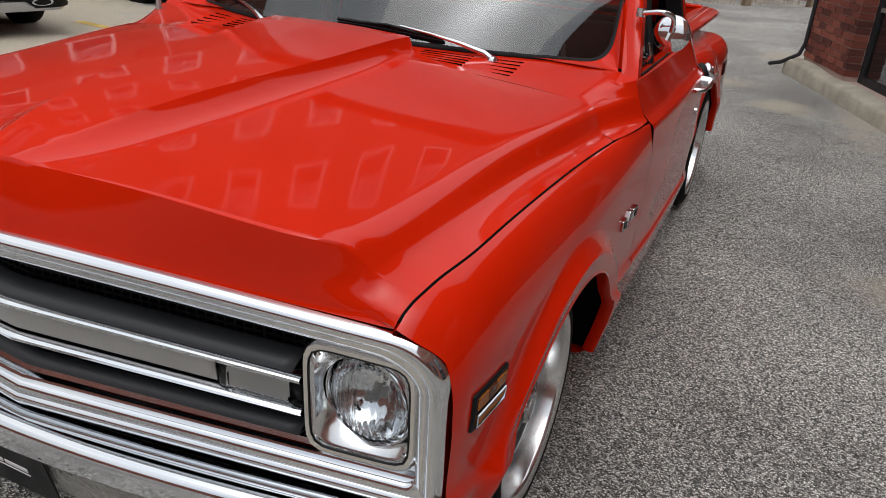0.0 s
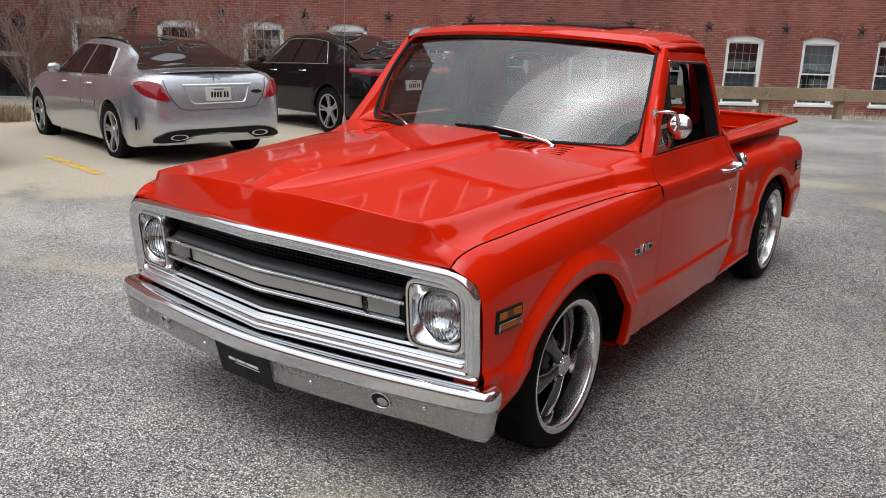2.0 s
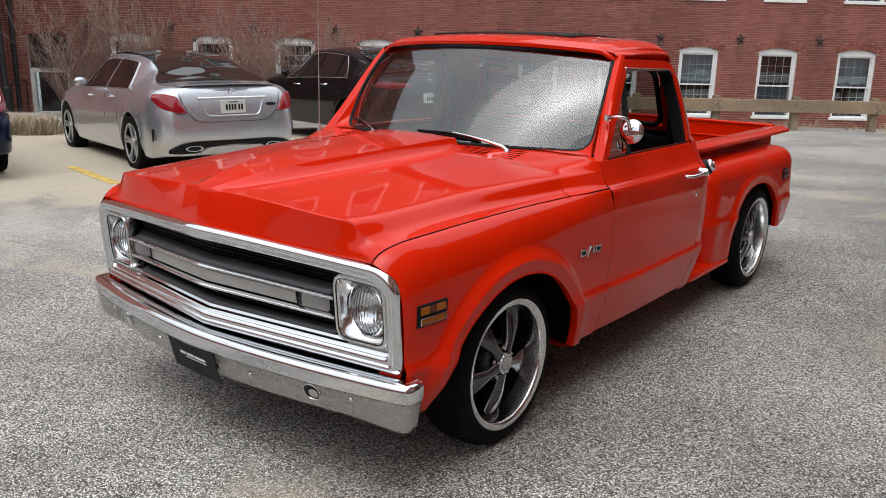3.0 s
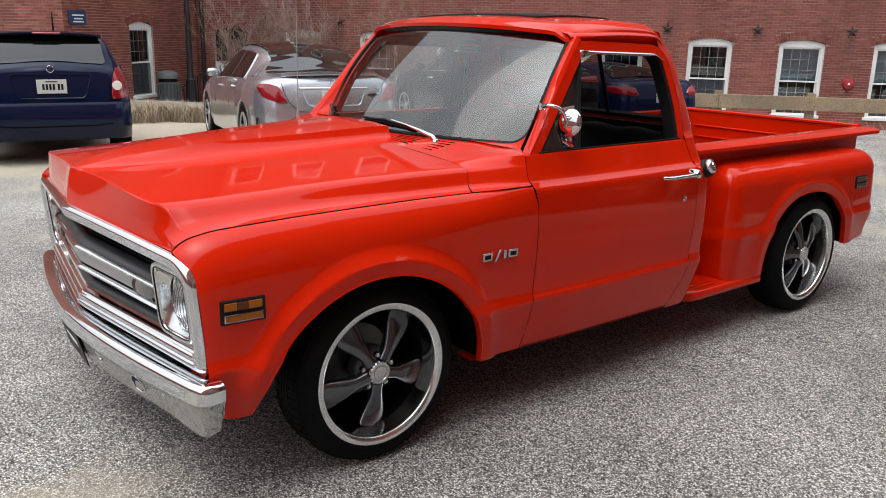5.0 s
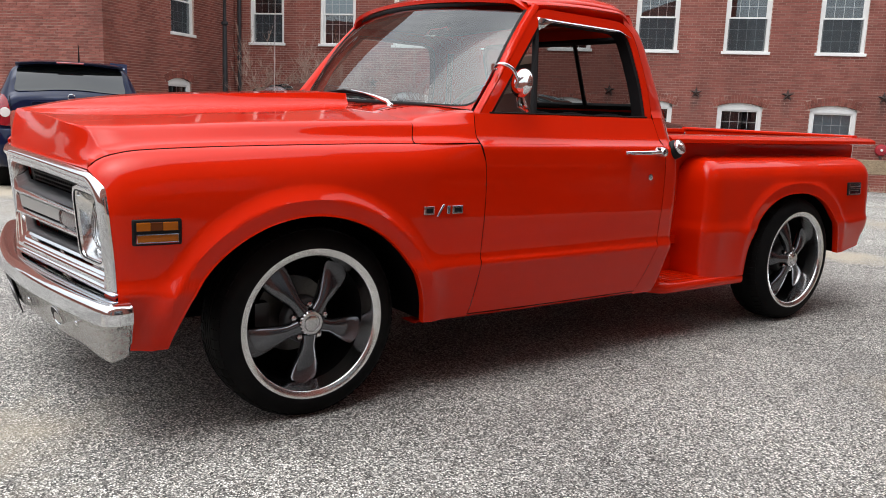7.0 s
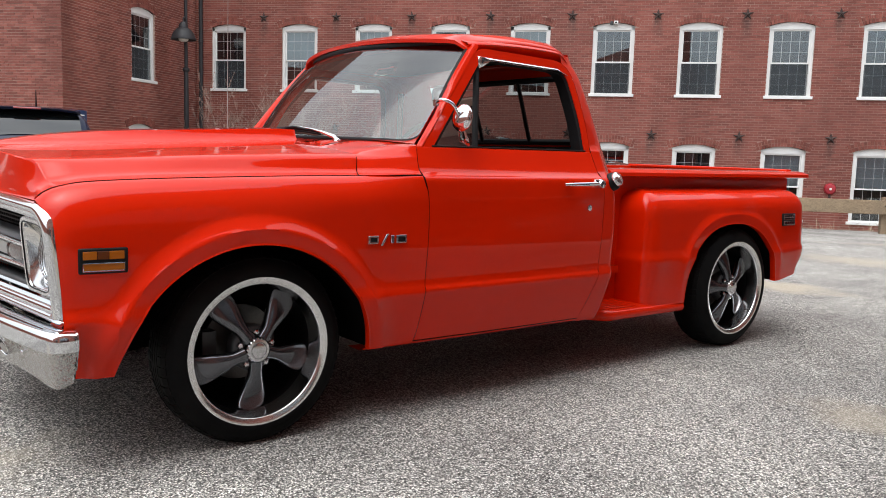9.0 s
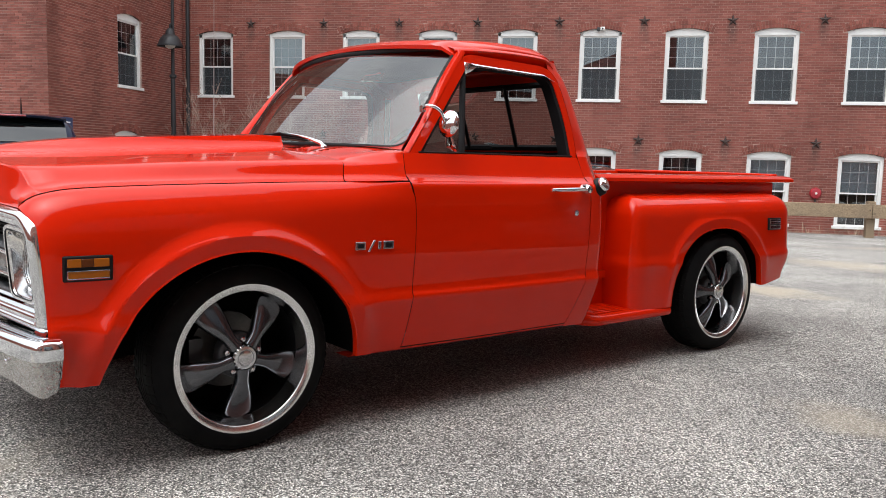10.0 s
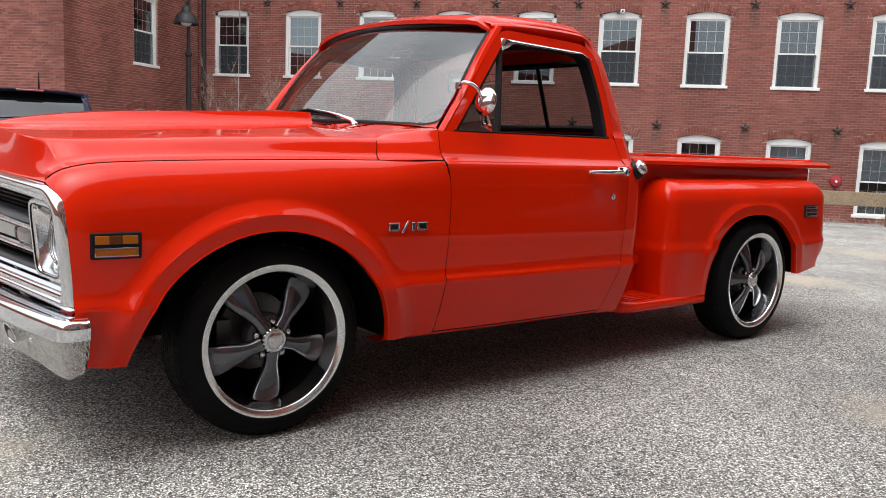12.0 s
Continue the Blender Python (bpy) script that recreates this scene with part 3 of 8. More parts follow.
RED = paint("orange_red_paint", (0.63, 0.0152, 0.0005))
CHROME = chrome_material("bright_chrome")
# dimples are the chrome's own; the darker tint paints in reflected shaded ground
CHROME_LOW = chrome_material("shaded_pitted_chrome", 0.03, (0.50, 0.50, 0.49), 1.0)
SATIN = worn("satin_aluminium", (0.46, 0.455, 0.44), 0.38, 0.6, amount=0.06, scale=8.0, relief=0.02)
GREY_TRIM = worn("grey_painted_trim", (0.035, 0.037, 0.04), 0.4, amount=0.1, scale=6.0, relief=0.03)
DISC = worn("brake_iron", (0.10, 0.098, 0.095), 0.40, 0.8, amount=0.3, scale=12.0)
BLACK = worn("black_plastic", (0.006, 0.006, 0.007), 0.5, amount=0.3, scale=10.0, relief=0.05, spec=0.2)
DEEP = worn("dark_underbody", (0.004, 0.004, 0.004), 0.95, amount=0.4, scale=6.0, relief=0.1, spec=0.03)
SEAL = worn("rubber_seal", (0.009, 0.009, 0.01), 0.6, amount=0.2, scale=12.0, relief=0.05, spec=0.2)
VINYL = worn("black_vinyl", (0.006, 0.006, 0.007), 0.6, amount=0.25, scale=7.0, relief=0.0, spec=0.1)
SPOKE = paint("gunmetal_spoke", (0.115, 0.120, 0.132), flake=0.9, rough=0.20, coat=0.8)
DULL_CHROME = chrome_material("dull_chrome", 0.10, (0.55, 0.55, 0.56))
LIP = chrome_material("machined_lip", 0.17, (0.74, 0.74, 0.74))
AMBER = material("amber_lens", (0.34, 0.095, 0.004), 0.22, spec=0.3)
BROWN_LENS = material("brown_lens", (0.10, 0.024, 0.004), 0.22, spec=0.3)
RED_LENS = material("red_lens", (0.24, 0.006, 0.012), 0.12, coat=0.8)
DARK_LENS = material("dark_red_lens", (0.06, 0.003, 0.004), 0.15, coat=0.6)
WOOD_BED = wood_material("dark_bed_planks", (0.05, 0.03, 0.02), (0.12, 0.075, 0.045), (14.0, 1.2, 14.0), 0.5)
WHITE_MARK = material("white_marking", (0.75, 0.75, 0.75), 0.6)


def thin_glass(name, tint, ior):
    """A single sheet of tinted glass: clear, with a mirror gloss that grows at a slant."""
    m = bpy.data.materials.new(name)
    m.use_nodes = True
    m.node_tree.nodes.clear()
    clear = add(m, "ShaderNodeBsdfTransparent", Color=(*tint, 1))
    gloss = add(m, "ShaderNodeBsdfGlossy", Roughness=0.01)
    lean = add(m, "ShaderNodeFresnel", IOR=ior)
    mixed = add(m, "ShaderNodeMixShader", [(lean.outputs[0], 0), (clear.outputs[0], 1), (gloss.outputs[0], 2)])
    end = m.node_tree.nodes.new("ShaderNodeOutputMaterial")
    join(m, mixed.outputs[0], end.inputs["Surface"])
    return m


SHADE_GLASS = thin_glass("tinted_glass", (0.60, 0.68, 0.68), 2.0)
DARK_GLASS = thin_glass("dark_tinted_glass", (0.36, 0.37, 0.37), 1.6)


def tyre_material():
    m = material("tyre_rubber", (0.006, 0.006, 0.007), 0.65, spec=0.08)
    v = place_of(m)
    join(m, ramp(m, noisy(m, v, 6.0, 5.0), [(0.35, (0.004, 0.004, 0.0045)), (0.75, (0.010, 0.010, 0.0095))]), bsdf(m).inputs["Base Color"])
    bump(m, noisy(m, v, 160.0, 2.0), 0.2, 0.002)
    return m


RUBBER = tyre_material()


def lens_material():
    m = material("ribbed_lens", (0.9, 0.92, 0.93), 0.06, transmission=1.0, ior=1.45)
    g = m.node_tree.nodes.new("ShaderNodeTexCoord")
    w = add(m, "ShaderNodeTexWave", [(g.outputs["Object"], "Vector")], Scale=22.0, Distortion=0.4)
    bump(m, w.outputs["Fac"], 0.5, 0.004)
    return m


RIBBED = lens_material()


def mirror_x(s):
    t = Shape()
    t.v = [(-x, y, z) for x, y, z in s.v]
    t.f = [tuple(reversed(f)) for f in s.f]
    return t


def both_sides(name, s, mat, parent, **kw):
    a = part(name, s, mat, parent, **kw)
    b = part(name, mirror_x(s), mat, parent, **kw)
    return a, b


def rounded(points, radii, n=4):
    """A polyline with its inner corners rounded, always the same number of points."""
    out = [Vector(points[0])]
    for i in range(1, len(points) - 1):
        p, a, b = Vector(points[i]), Vector(points[i - 1]), Vector(points[i + 1])
        r = radii[i] if isinstance(radii, (list, tuple)) else radii
        da, db = (a - p), (b - p)
        a1 = p + da.normalized() * min(r, da.length * 0.49)
        b1 = p + db.normalized() * min(r, db.length * 0.49)
        for k in range(n + 1):
            t = k / n
            out.append(a1 * (1 - t) ** 2 + p * 2 * t * (1 - t) + b1 * t * t)
    out.append(Vector(points[-1]))
    return out


# ---- the pickup ----
truck = thing("pickup_truck", "glossy orange-red step-side pickup with chrome front", "pickup truck")
R_W = 0.342
ARCH_F, ARCH_R = (-0.032, 0.270, 0.469, 2.0), (2.885, 0.290, 0.430, 2.3)   # y, z, radius and squareness of the wheel openings


def half_width(y):
    return curve_at([(-0.76, 0.885), (-0.66, 0.912), (-0.5, 0.928), (0.0, 0.945), (0.5, 0.957), (1.1, 0.972), (1.8, 0.972)], y)


def side_in(z):
    """How far the body side lies inside its widest line, by height."""
    return curve_at([(0.28, 0.056), (0.40, 0.026), (0.49, 0.006), (0.514, 0.001), (0.524, 0.002), (0.538, 0.010), (0.56, 0.012), (0.70, 0.005), (0.86, 0.004), (0.945, 0.008), (0.963, 0.012), (0.978, 0.032), (0.99, 0.043), (1.04, 0.066), (1.085, 0.085)], z)


def seam_z(y):
    """Height of the gap between hood and fender."""
    return curve_at([(-0.716, 0.870), (-0.703, 0.882), (-0.682, 0.903), (-0.642, 0.923), (-0.561, 0.939), (-0.387, 0.949), (-0.198, 0.955), (0.0, 0.960), (0.23, 0.965), (0.42, 0.967), (0.7, 0.972)], y)


def seam_x(y):
    return curve_at([(-0.716, 0.800), (-0.690, 0.804), (-0.615, 0.820), (-0.46, 0.841), (-0.28, 0.848), (0.03, 0.864), (0.23, 0.880), (0.42, 0.900), (0.66, 0.938)], y)


def door_front(z):
    return curve_at([(0.28, 0.64), (0.34, 0.657), (0.60, 0.677), (0.80, 0.682), (0.90, 0.677), (0.955, 0.664), (1.0, 0.658), (1.09, 0.670)], z)


def door_back(z):
    return curve_at([(0.28, 1.57), (0.42, 1.635), (0.55, 1.672), (0.85, 1.682), (0.97, 1.675), (1.09, 1.660)], z)


def flare(y, z, arch, size=0.030, wide=0.052):
    """A rolled brow round a wheel opening: flat by the edge, then a ridge that fades into the side."""
    c, zc, r, n = arch
    q = abs(y - c) - r if z < zc else (abs(y - c) ** n + (z - zc) ** n) ** (1 / n) - r
    if q < 0.048:
        return size - 0.006 * (0.048 - max(q, 0.0)) / 0.048
    return size * max(0.0, 1 - (q - 0.048) / wide) ** 1.5


def arch_stations(y0, y1, arch, n0, n, n1):
    c, r = arch[0], arch[2]
    ys = [lerp(y0, c - r, i / n0) for i in range(n0)]
    ys += [c - r * math.cos(math.pi * i / n) for i in range(n + 1)]
    ys += [lerp(c + r, y1, (i + 1) / n1) for i in range(n1)]
    return ys


def arch_floor(y, arch, low0, low1):
    c, zc, r = arch[:3]
    n = arch[3] if len(arch) > 3 else 2.0
    low = low0 if y < c else low1
    if abs(y - c) >= r:
        return low
    return max(low, zc + (r ** n - abs(y - c) ** n) ** (1 / n))


def arch_shapes(arch, x_of, low0, low1, deep):
    """The rolled lip of a wheel opening and the dark tub behind it."""
    c, zc, r, n = arch
    lip, tub = [], []
    for i in range(49):
        a = math.pi * (1 - i / 48)
        ca, sa = math.cos(a), math.sin(a)
        k = 1 / (abs(ca) ** n + abs(sa) ** n) ** (1 / n)

        def rim(q):
            return c + q * k * ca, max(zc + q * k * sa, low0 if ca < 0 else low1)
        y, z = rim(r)
        x = x_of(y, z)
        lip.append([(x, y, z), (x + 0.002, *rim(r - 0.007)), (x - 0.012, *rim(r - 0.010)), (x - 0.035, *rim(r - 0.002))])
        tub.append([(x - 0.02, *rim(r + 0.015)), (deep, *rim(r + 0.015))])
    return Shape().grid(lip), Shape().grid(tub)


# front fenders
def fender_side(y, z):
    x = half_width(y) - side_in(min(z, 0.93)) + flare(y, z, ARCH_F)
    x -= 0.035 * ease(-y, 0.60, 0.74) ** 2
    x -= 0.050 * ease(0.46 - z, 0.0, 0.17) * ease(-y, 0.40, 0.52)
    return x


def fender_x(y, z):
    """The side, rolling in over the top to the hood's gap."""
    top, x = seam_z(y), fender_side(y, z)
    high = lerp(0.17, 0.10, ease(y, -0.2, 0.6))
    roll = min(1.0, max(0.0, (z - top + high) / high))
    return x - (fender_side(y, top) - seam_x(y)) * (1 - math.sqrt(1 - 0.96 * roll * roll)) / 0.8


def fender():
    ys = arch_stations(-0.700, 0.60, ARCH_F, 9, 56, 6)
    rows, nz = [], 64
    for y in ys:
        lo, hi = arch_floor(y, ARCH_F, 0.316, 0.305), seam_z(y)
        row = []
        for k in range(nz + 1):
            z = lerp(lo, hi, math.sin(math.pi / 2 * k / nz) ** 0.8)
            yy = y
            if y > 0.5:
                yy = lerp(0.5, door_front(z) - 0.003, (y - 0.5) / 0.1)
            if y < -0.56:
                yy += (0.030 * ease(0.886 - z, 0.0, 0.06) + 0.020 * ease(0.875 - z, 0.0, 0.35) + 0.042 * ease(0.47 - z, 0.0, 0.10)) * ease(-y, 0.56, 0.700)
            row.append((fender_x(yy, z), yy, z))
        top = row[-1]
        row.append((top[0] - 0.006, top[1], top[2] - 0.006))
        row.append((top[0] - 0.012, top[1], top[2] - 0.03))
        rows.append(row)
    return Shape().grid(rows)


both_sides("front_fender", fender(), RED, truck, smooth=40)
lip, tub = arch_shapes(ARCH_F, fender_x, 0.316, 0.305, 0.55)
both_sides("wheel_arch_lip", lip, RED, truck, smooth=60)
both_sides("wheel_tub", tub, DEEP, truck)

# hood: from the front edge back to the cowl, with a raised scoop
HOOD_END = 0.385


SCOOP_END = 0.465


def scoop_edge(y):
    """Half width of the scoop's flat top."""
    return curve_at([(-0.77, 0.040), (-0.60, 0.085), (-0.35, 0.135), (-0.10, 0.175), (0.46, 0.236)], y)


def scoop_flank(y):
    return curve_at([(-0.77, 0.100), (-0.60, 0.098), (-0.35, 0.080), (0.10, 0.055), (0.46, 0.040)], y)


def scoop_high(y):
    return curve_at([(-0.775, 0.006), (-0.70, 0.016), (-0.635, 0.026), (-0.53, 0.037), (-0.42, 0.044), (-0.31, 0.048), (0.46, 0.046)], y)


def scoop(x, y):
    w, f = scoop_edge(y), scoop_flank(y)
    u = min(1.0, max(0.0, (w + f - abs(x)) / f))
    return scoop_high(y) * (0.9 * u ** 2.8 + 0.1 * u) * (1 - 0.05 * min(1.0, abs(x) / w) ** 2)


def seam_point(y):
    """The hood's lower edge along the fender."""
    return Vector((seam_x(y) - 0.004, y, seam_z(y) + 0.003))


SIDE_STEPS = (0.03, 0.07, 0.13, 0.21, 0.30, 0.40, 0.5, 0.6, 0.7, 0.8, 0.9, 1.0)


def sweep(a, b, q, hollow=1.0):
    """From the crease down a steep flat side, then out to the seam in a tight hollow."""
    m = Vector((lerp(a.x, b.x, 0.30), lerp(a.y, b.y, 0.4), lerp(a.z, b.z, 0.66)))
    k = m + (m - a) * ((m.z - b.z - 0.005) / max(a.z - m.z, 1e-4))
    if q < 0.55:
        p = a.lerp(m, q / 0.55)
    else:
        u = (q - 0.55) / 0.45
        p = m * (1 - u) ** 2 + k * 2 * u * (1 - u) + b * u * u
    return a.lerp(b, q).lerp(p, hollow)


def crease_x(y):
    """Where the hood's top breaks into its side."""
    return curve_at([(-0.70, 0.688), (-0.60, 0.706), (-0.40, 0.722), (-0.25, 0.732), (-0.07, 0.748), (0.17, 0.786), (0.36, 0.815), (0.45, 0.825)], y)


def crease_z(y):
    return curve_at([(-0.76, 1.001), (-0.70, 1.003), (-0.52, 1.010), (-0.34, 1.018), (-0.14, 1.028), (0.08, 1.036), (0.31, 1.043), (0.45, 1.046)], y)


def hood_top(x, y):
    """The hood's crowned top without its scoop."""
    crown = curve_at([(-0.77, 0.032), (-0.53, 0.040), (-0.31, 0.045), (0.0, 0.050), (0.385, 0.061)], y)
    return crease_z(y) + crown * (1 - min(1.0, abs(x) / crease_x(y)) ** 2)


def hood_columns(y, xc):
    """x of the columns from the middle to the side crease, close together at the scoop's flank."""
    w = scoop_edge(y)
    f = scoop_flank(y)
    return [(w - 0.004) * k / 6 for k in range(6)] + [w - 0.004] + [w + (f + 0.006) * k / 12 for k in range(13)] + [lerp(w + f + 0.012, xc - 0.05, k / 9) for k in range(10)] + [xc - 0.034, xc - 0.023, xc - 0.012, xc]


def hood_end(s):
    """The hood's rear edge sweeps back a little towards the sides."""
    return HOOD_END + 0.041 * ease(s, 0.5, 1.0)


def rounded_edge(row, e, before=3, after=4):
    """Rolls the sharp edge at column e over its neighbours."""
    a, c, b = (Vector(row[k]) for k in (e - before, e, e + after))
    n = before + after
    for k in range(1, n):
        u = k / n
        row[e - before + k] = tuple(a * (1 - u) ** 2 + c * 2 * u * (1 - u) + b * u * u)
    return row


def hood():
    rows = []

    def front_line(x):
        return curve_at([(0.0, -0.768), (0.12, -0.746), (0.30, -0.730), (0.50, -0.719), (0.62, -0.703), (0.688, -0.672)], x)

    share = [c / 0.688 for c in hood_columns(-0.72, 0.688)]
    last = len(share) - 1
    for t in (0.0, 0.05, 0.12, 0.2, 0.3, 0.42, 0.55, 0.7, 0.85, 0.94, 0.985):
        row = []
        flare_out = 1 - ease(t, -0.25, 0.55)
        for s in share:
            x0, x1 = 0.793 * s, 0.688 * s
            pb = Vector((x0, -0.794 + 0.104 * s ** 1.04, 0.905 - 0.026 * s))
            pt = Vector((x1, front_line(x1) - 0.003, hood_top(x1, -0.72)))
            p = pb.lerp(pt, t)
            p.x = lerp(x1, x0, flare_out * lerp(1.0, 1.25, t) if t else 1.0) if s > 0 else 0.0
            row.append((p.x, p.y - 0.004 * math.sin(math.pi * t), p.z))
        end = seam_point(lerp(-0.700, -0.635, t))
        start = Vector(row[-1])
        for q in SIDE_STEPS:
            row.append(tuple(sweep(start, end, q, 0.8 * ease(t, 0.0, 0.5))))
        if t > 0.1:
            rounded_edge(row, last)
        row.append(tuple(end + Vector((-0.004, 0.004, -0.012))))
        rows.append(row)
    ts = [0.0, 0.006, 0.018, 0.035] + [0.05 + 0.93 * i / 44 for i in range(45)] + [0.99, 1.0]
    for t in ts:
        row = []
        for k, s in enumerate(share):
            y = lerp(front_line(0.688 * s), hood_end(s), t)
            x = lerp(0.688 * s, hood_columns(y, crease_x(y))[k], ease(t, 0.0, 0.05))
            row.append((x, y, hood_top(x, y) + scoop(x, y)))
        xc, y, zc = row[-1]
        end = seam_point(lerp(-0.635, hood_end(1.0) - 0.035, t) if t > 0.02 else -0.635)
        for q in SIDE_STEPS:
            row.append(tuple(sweep(Vector((xc, y, zc)), end, q, lerp(0.8, 1.0, t))))
        rounded_edge(row, last)
        e = row[-1]
        row.append((e[0] - 0.004, e[1], e[2] - 0.014))
        rows.append(row)
    return Shape().grid([[(-x, y, z) for x, y, z in r[:0:-1]] + r for r in rows])


def scoop_tail():
    """The scoop's open rear, standing over the cowl."""
    rows = []
    for y in (HOOD_END - 0.002, 0.41, 0.435, 0.455, SCOOP_END - 0.003, SCOOP_END):
        w = scoop_edge(y)
        row = []
        for x in [w * k / 8 for k in range(8)] + [w + scoop_flank(y) * k / 10 for k in range(11)]:
            sink = 0.003 if y == SCOOP_END else 0.0
            foot = hood_top(x, HOOD_END) - 0.004 * (abs(x) > w + scoop_flank(y) - 0.002)
            row.append((x, y, foot + scoop(x, y) - sink))
        rows.append(row)
    rows.append([(x, SCOOP_END - 0.004, hood_top(x, HOOD_END) - 0.012) for x, y, z in rows[-1]])
    return Shape().grid([[(-x, y, z) for x, y, z in r[:0:-1]] + r for r in rows])


hood_ob = part("hood", hood(), RED, truck, smooth=36)
part("scoop_tail", scoop_tail(), RED, hood_ob, smooth=36)
seam = [(seam_x(y) - 0.003, y, seam_z(y) - 0.001) for y in [-0.690 + 1.068 * i / 60 for i in range(61)]]
both_sides("hood_gap", Shape().tube(seam, 0.0034, 6), DEEP, truck)


# cowl between hood and windscreen
def glass_foot(x):
    return 0.50 + 0.46 * x * x


def cowl():
    """From the hood's rear edge to the windscreen's foot, over the shoulder and down to the fender seam and the door."""
    share = [k / 20 for k in range(21)]
    n_in = 14
    first, last = [], []
    for s in share:
        x = s * crease_x(HOOD_END)
        first.append(Vector((x, hood_end(s) + 0.006, hood_top(x, hood_end(s)) - 0.002)))
    y0 = hood_end(1.0)
    a, b = first[-1], seam_point(y0 - 0.035)
    for q in SIDE_STEPS:
        first.append(sweep(Vector((a.x, y0, a.z)), b, q) + Vector((0, 0.006, 0)))
    first = [Vector(p) for p in rounded_edge([tuple(p) for p in first], 20, 1, 4)]
    for k in range(n_in + 1):
        x = 0.70 * k / n_in
        last.append(Vector((x, glass_foot(x) - 0.004, 1.100 + 0.009 * (1 - (x / 0.76) ** 2))))

    def at_door(z):
        y = door_front(z) - 0.003
        return Vector((half_width(y) - side_in(z), y, z))

    corner = [Vector((0.735, 0.736, 1.099)), Vector((0.775, 0.722, 1.098)), Vector((0.820, 0.700, 1.096)), at_door(1.086), at_door(1.070), at_door(1.048)]
    last += corner
    for q in SIDE_STEPS:
        last.append(at_door(lerp(1.048, 0.976, q)))
    rows = []
    for i in range(17):
        t = i / 16
        row = []
        for j, (p, q) in enumerate(zip(first, last)):
            e = lerp(ease(t, 0.05, 1.0), t, ease(j, 10, 20))
            row.append((lerp(p.x, q.x, e if j > 14 else t), lerp(p.y, q.y, t), lerp(p.z, q.z, e)))
        y = row[-1][1]
        row[-1] = (lerp(seam_point(y).x, last[-1].x, t), y, lerp(seam_point(y).z, last[-1].z, t))
        e = row[-1]
        row.append((e[0] - 0.01, e[1], e[2] - 0.012))
        rows.append(row)
    return Shape().grid([[(-x, y, z) for x, y, z in r[:0:-1]] + r for r in rows])


cowl_ob = part("cowl", cowl(), RED, truck, smooth=40)
rear_seam = [(lerp(seam_x(y) - 0.005, half_width(y) - side_in(0.973) - 0.006, ease(y, 0.42, 0.66)), y, lerp(seam_z(y) + 0.001, 0.972, ease(y, 0.42, 0.66))) for y in [0.382 + 0.285 * i / 12 for i in range(13)]]
both_sides("cowl_gap", Shape().tube(rear_seam, 0.0022, 6), DEEP, truck)
cross = [(x, hood_end(x / crease_x(HOOD_END)) + 0.003, hood_top(x, HOOD_END) - 0.0035) for x in [0.30 + (crease_x(HOOD_END) - 0.33) * i / 12 for i in range(13)]]
cross += [tuple(sweep(Vector((crease_x(HOOD_END), hood_end(1.0), crease_z(HOOD_END))), seam_point(0.391), q) + Vector((-0.004, 0.003, -0.004))) for q in SIDE_STEPS[3:]]
both_sides("hood_gap", Shape().tube(cross, 0.0022, 6), DEEP, truck)
slot = mesh_of("vent_slot", Shape().box(-0.075, 0.075, -0.0012, 0.0012, -0.003, 0.0004), DEEP, 0)
short_slot = mesh_of("vent_slot", Shape().box(-0.045, 0.045, -0.0012, 0.0012, -0.003, 0.0004), DEEP, 0)
for side in (-1, 1):
    for k in range(5):
        for x, me in ((0.345, slot), (0.515, short_slot)):
            q = 0.26 + 0.125 * k
            y = lerp(HOOD_END + 0.006, glass_foot(x) - 0.004, q)
            z = lerp(hood_top(x, HOOD_END) - 0.002, 1.100 + 0.009 * (1 - (x / 0.76) ** 2), ease(q, 0.05, 1.0))
            o = new("vent_slot", me)
            o.parent = cowl_ob
            o.matrix_basis = pose(side * x, y, z + 0.001, 16, side * 1.2, side * (20 * q if x < 0.4 else 27 * q))


# doors
def door_skin(z0=0.312, z1=1.082):
    rows = []
    for i in range(31):
        t = i / 30
        row = []
        for z in sorted([lerp(z0, z1, k / 40) for k in range(41)] + [0.505, 0.511, 0.517, 0.521, 0.527, 0.531, 0.535, 0.541, 0.955, 0.966, 0.970, 0.974, 0.981, 0.986, 0.992]):
            y = lerp(door_front(z), door_back(z), t)
            row.append((half_width(y) - side_in(z), y, z))
        e = row[-1]
        row.append((e[0] - 0.02, e[1], e[2] + 0.006))
        row.append((e[0] - 0.05, e[1], e[2] + 0.002))
        rows.append(row)
    return Shape().grid(rows)


def cab_side_x(z):
    """Outer face of the door frame and pillars above the belt."""
    return lerp(0.876, 0.765, (z - 1.08) / 0.43)


def window_loop(inset):
    """Outline of the side window frame (y, z), from the front foot round to the rear foot."""
    pts = [(0.70, 1.082), (1.062, 1.516), (1.605, 1.500), (1.668, 1.25), (1.672, 1.082)]
    c = Vector((1.28, 1.28))
    r = rounded([(a, b, 0) for a, b in pts], [0, 0.05, 0.10, 0.15, 0], 6)
    out_pts = []
    for i, p in enumerate(r):
        q = r[min(i + 1, len(r) - 1)] - r[max(i - 1, 0)]
        n = Vector((q.y, -q.x, 0)).normalized()
        out_pts.append((p.x + n.x * inset, p.y + n.y * inset))
    return out_pts


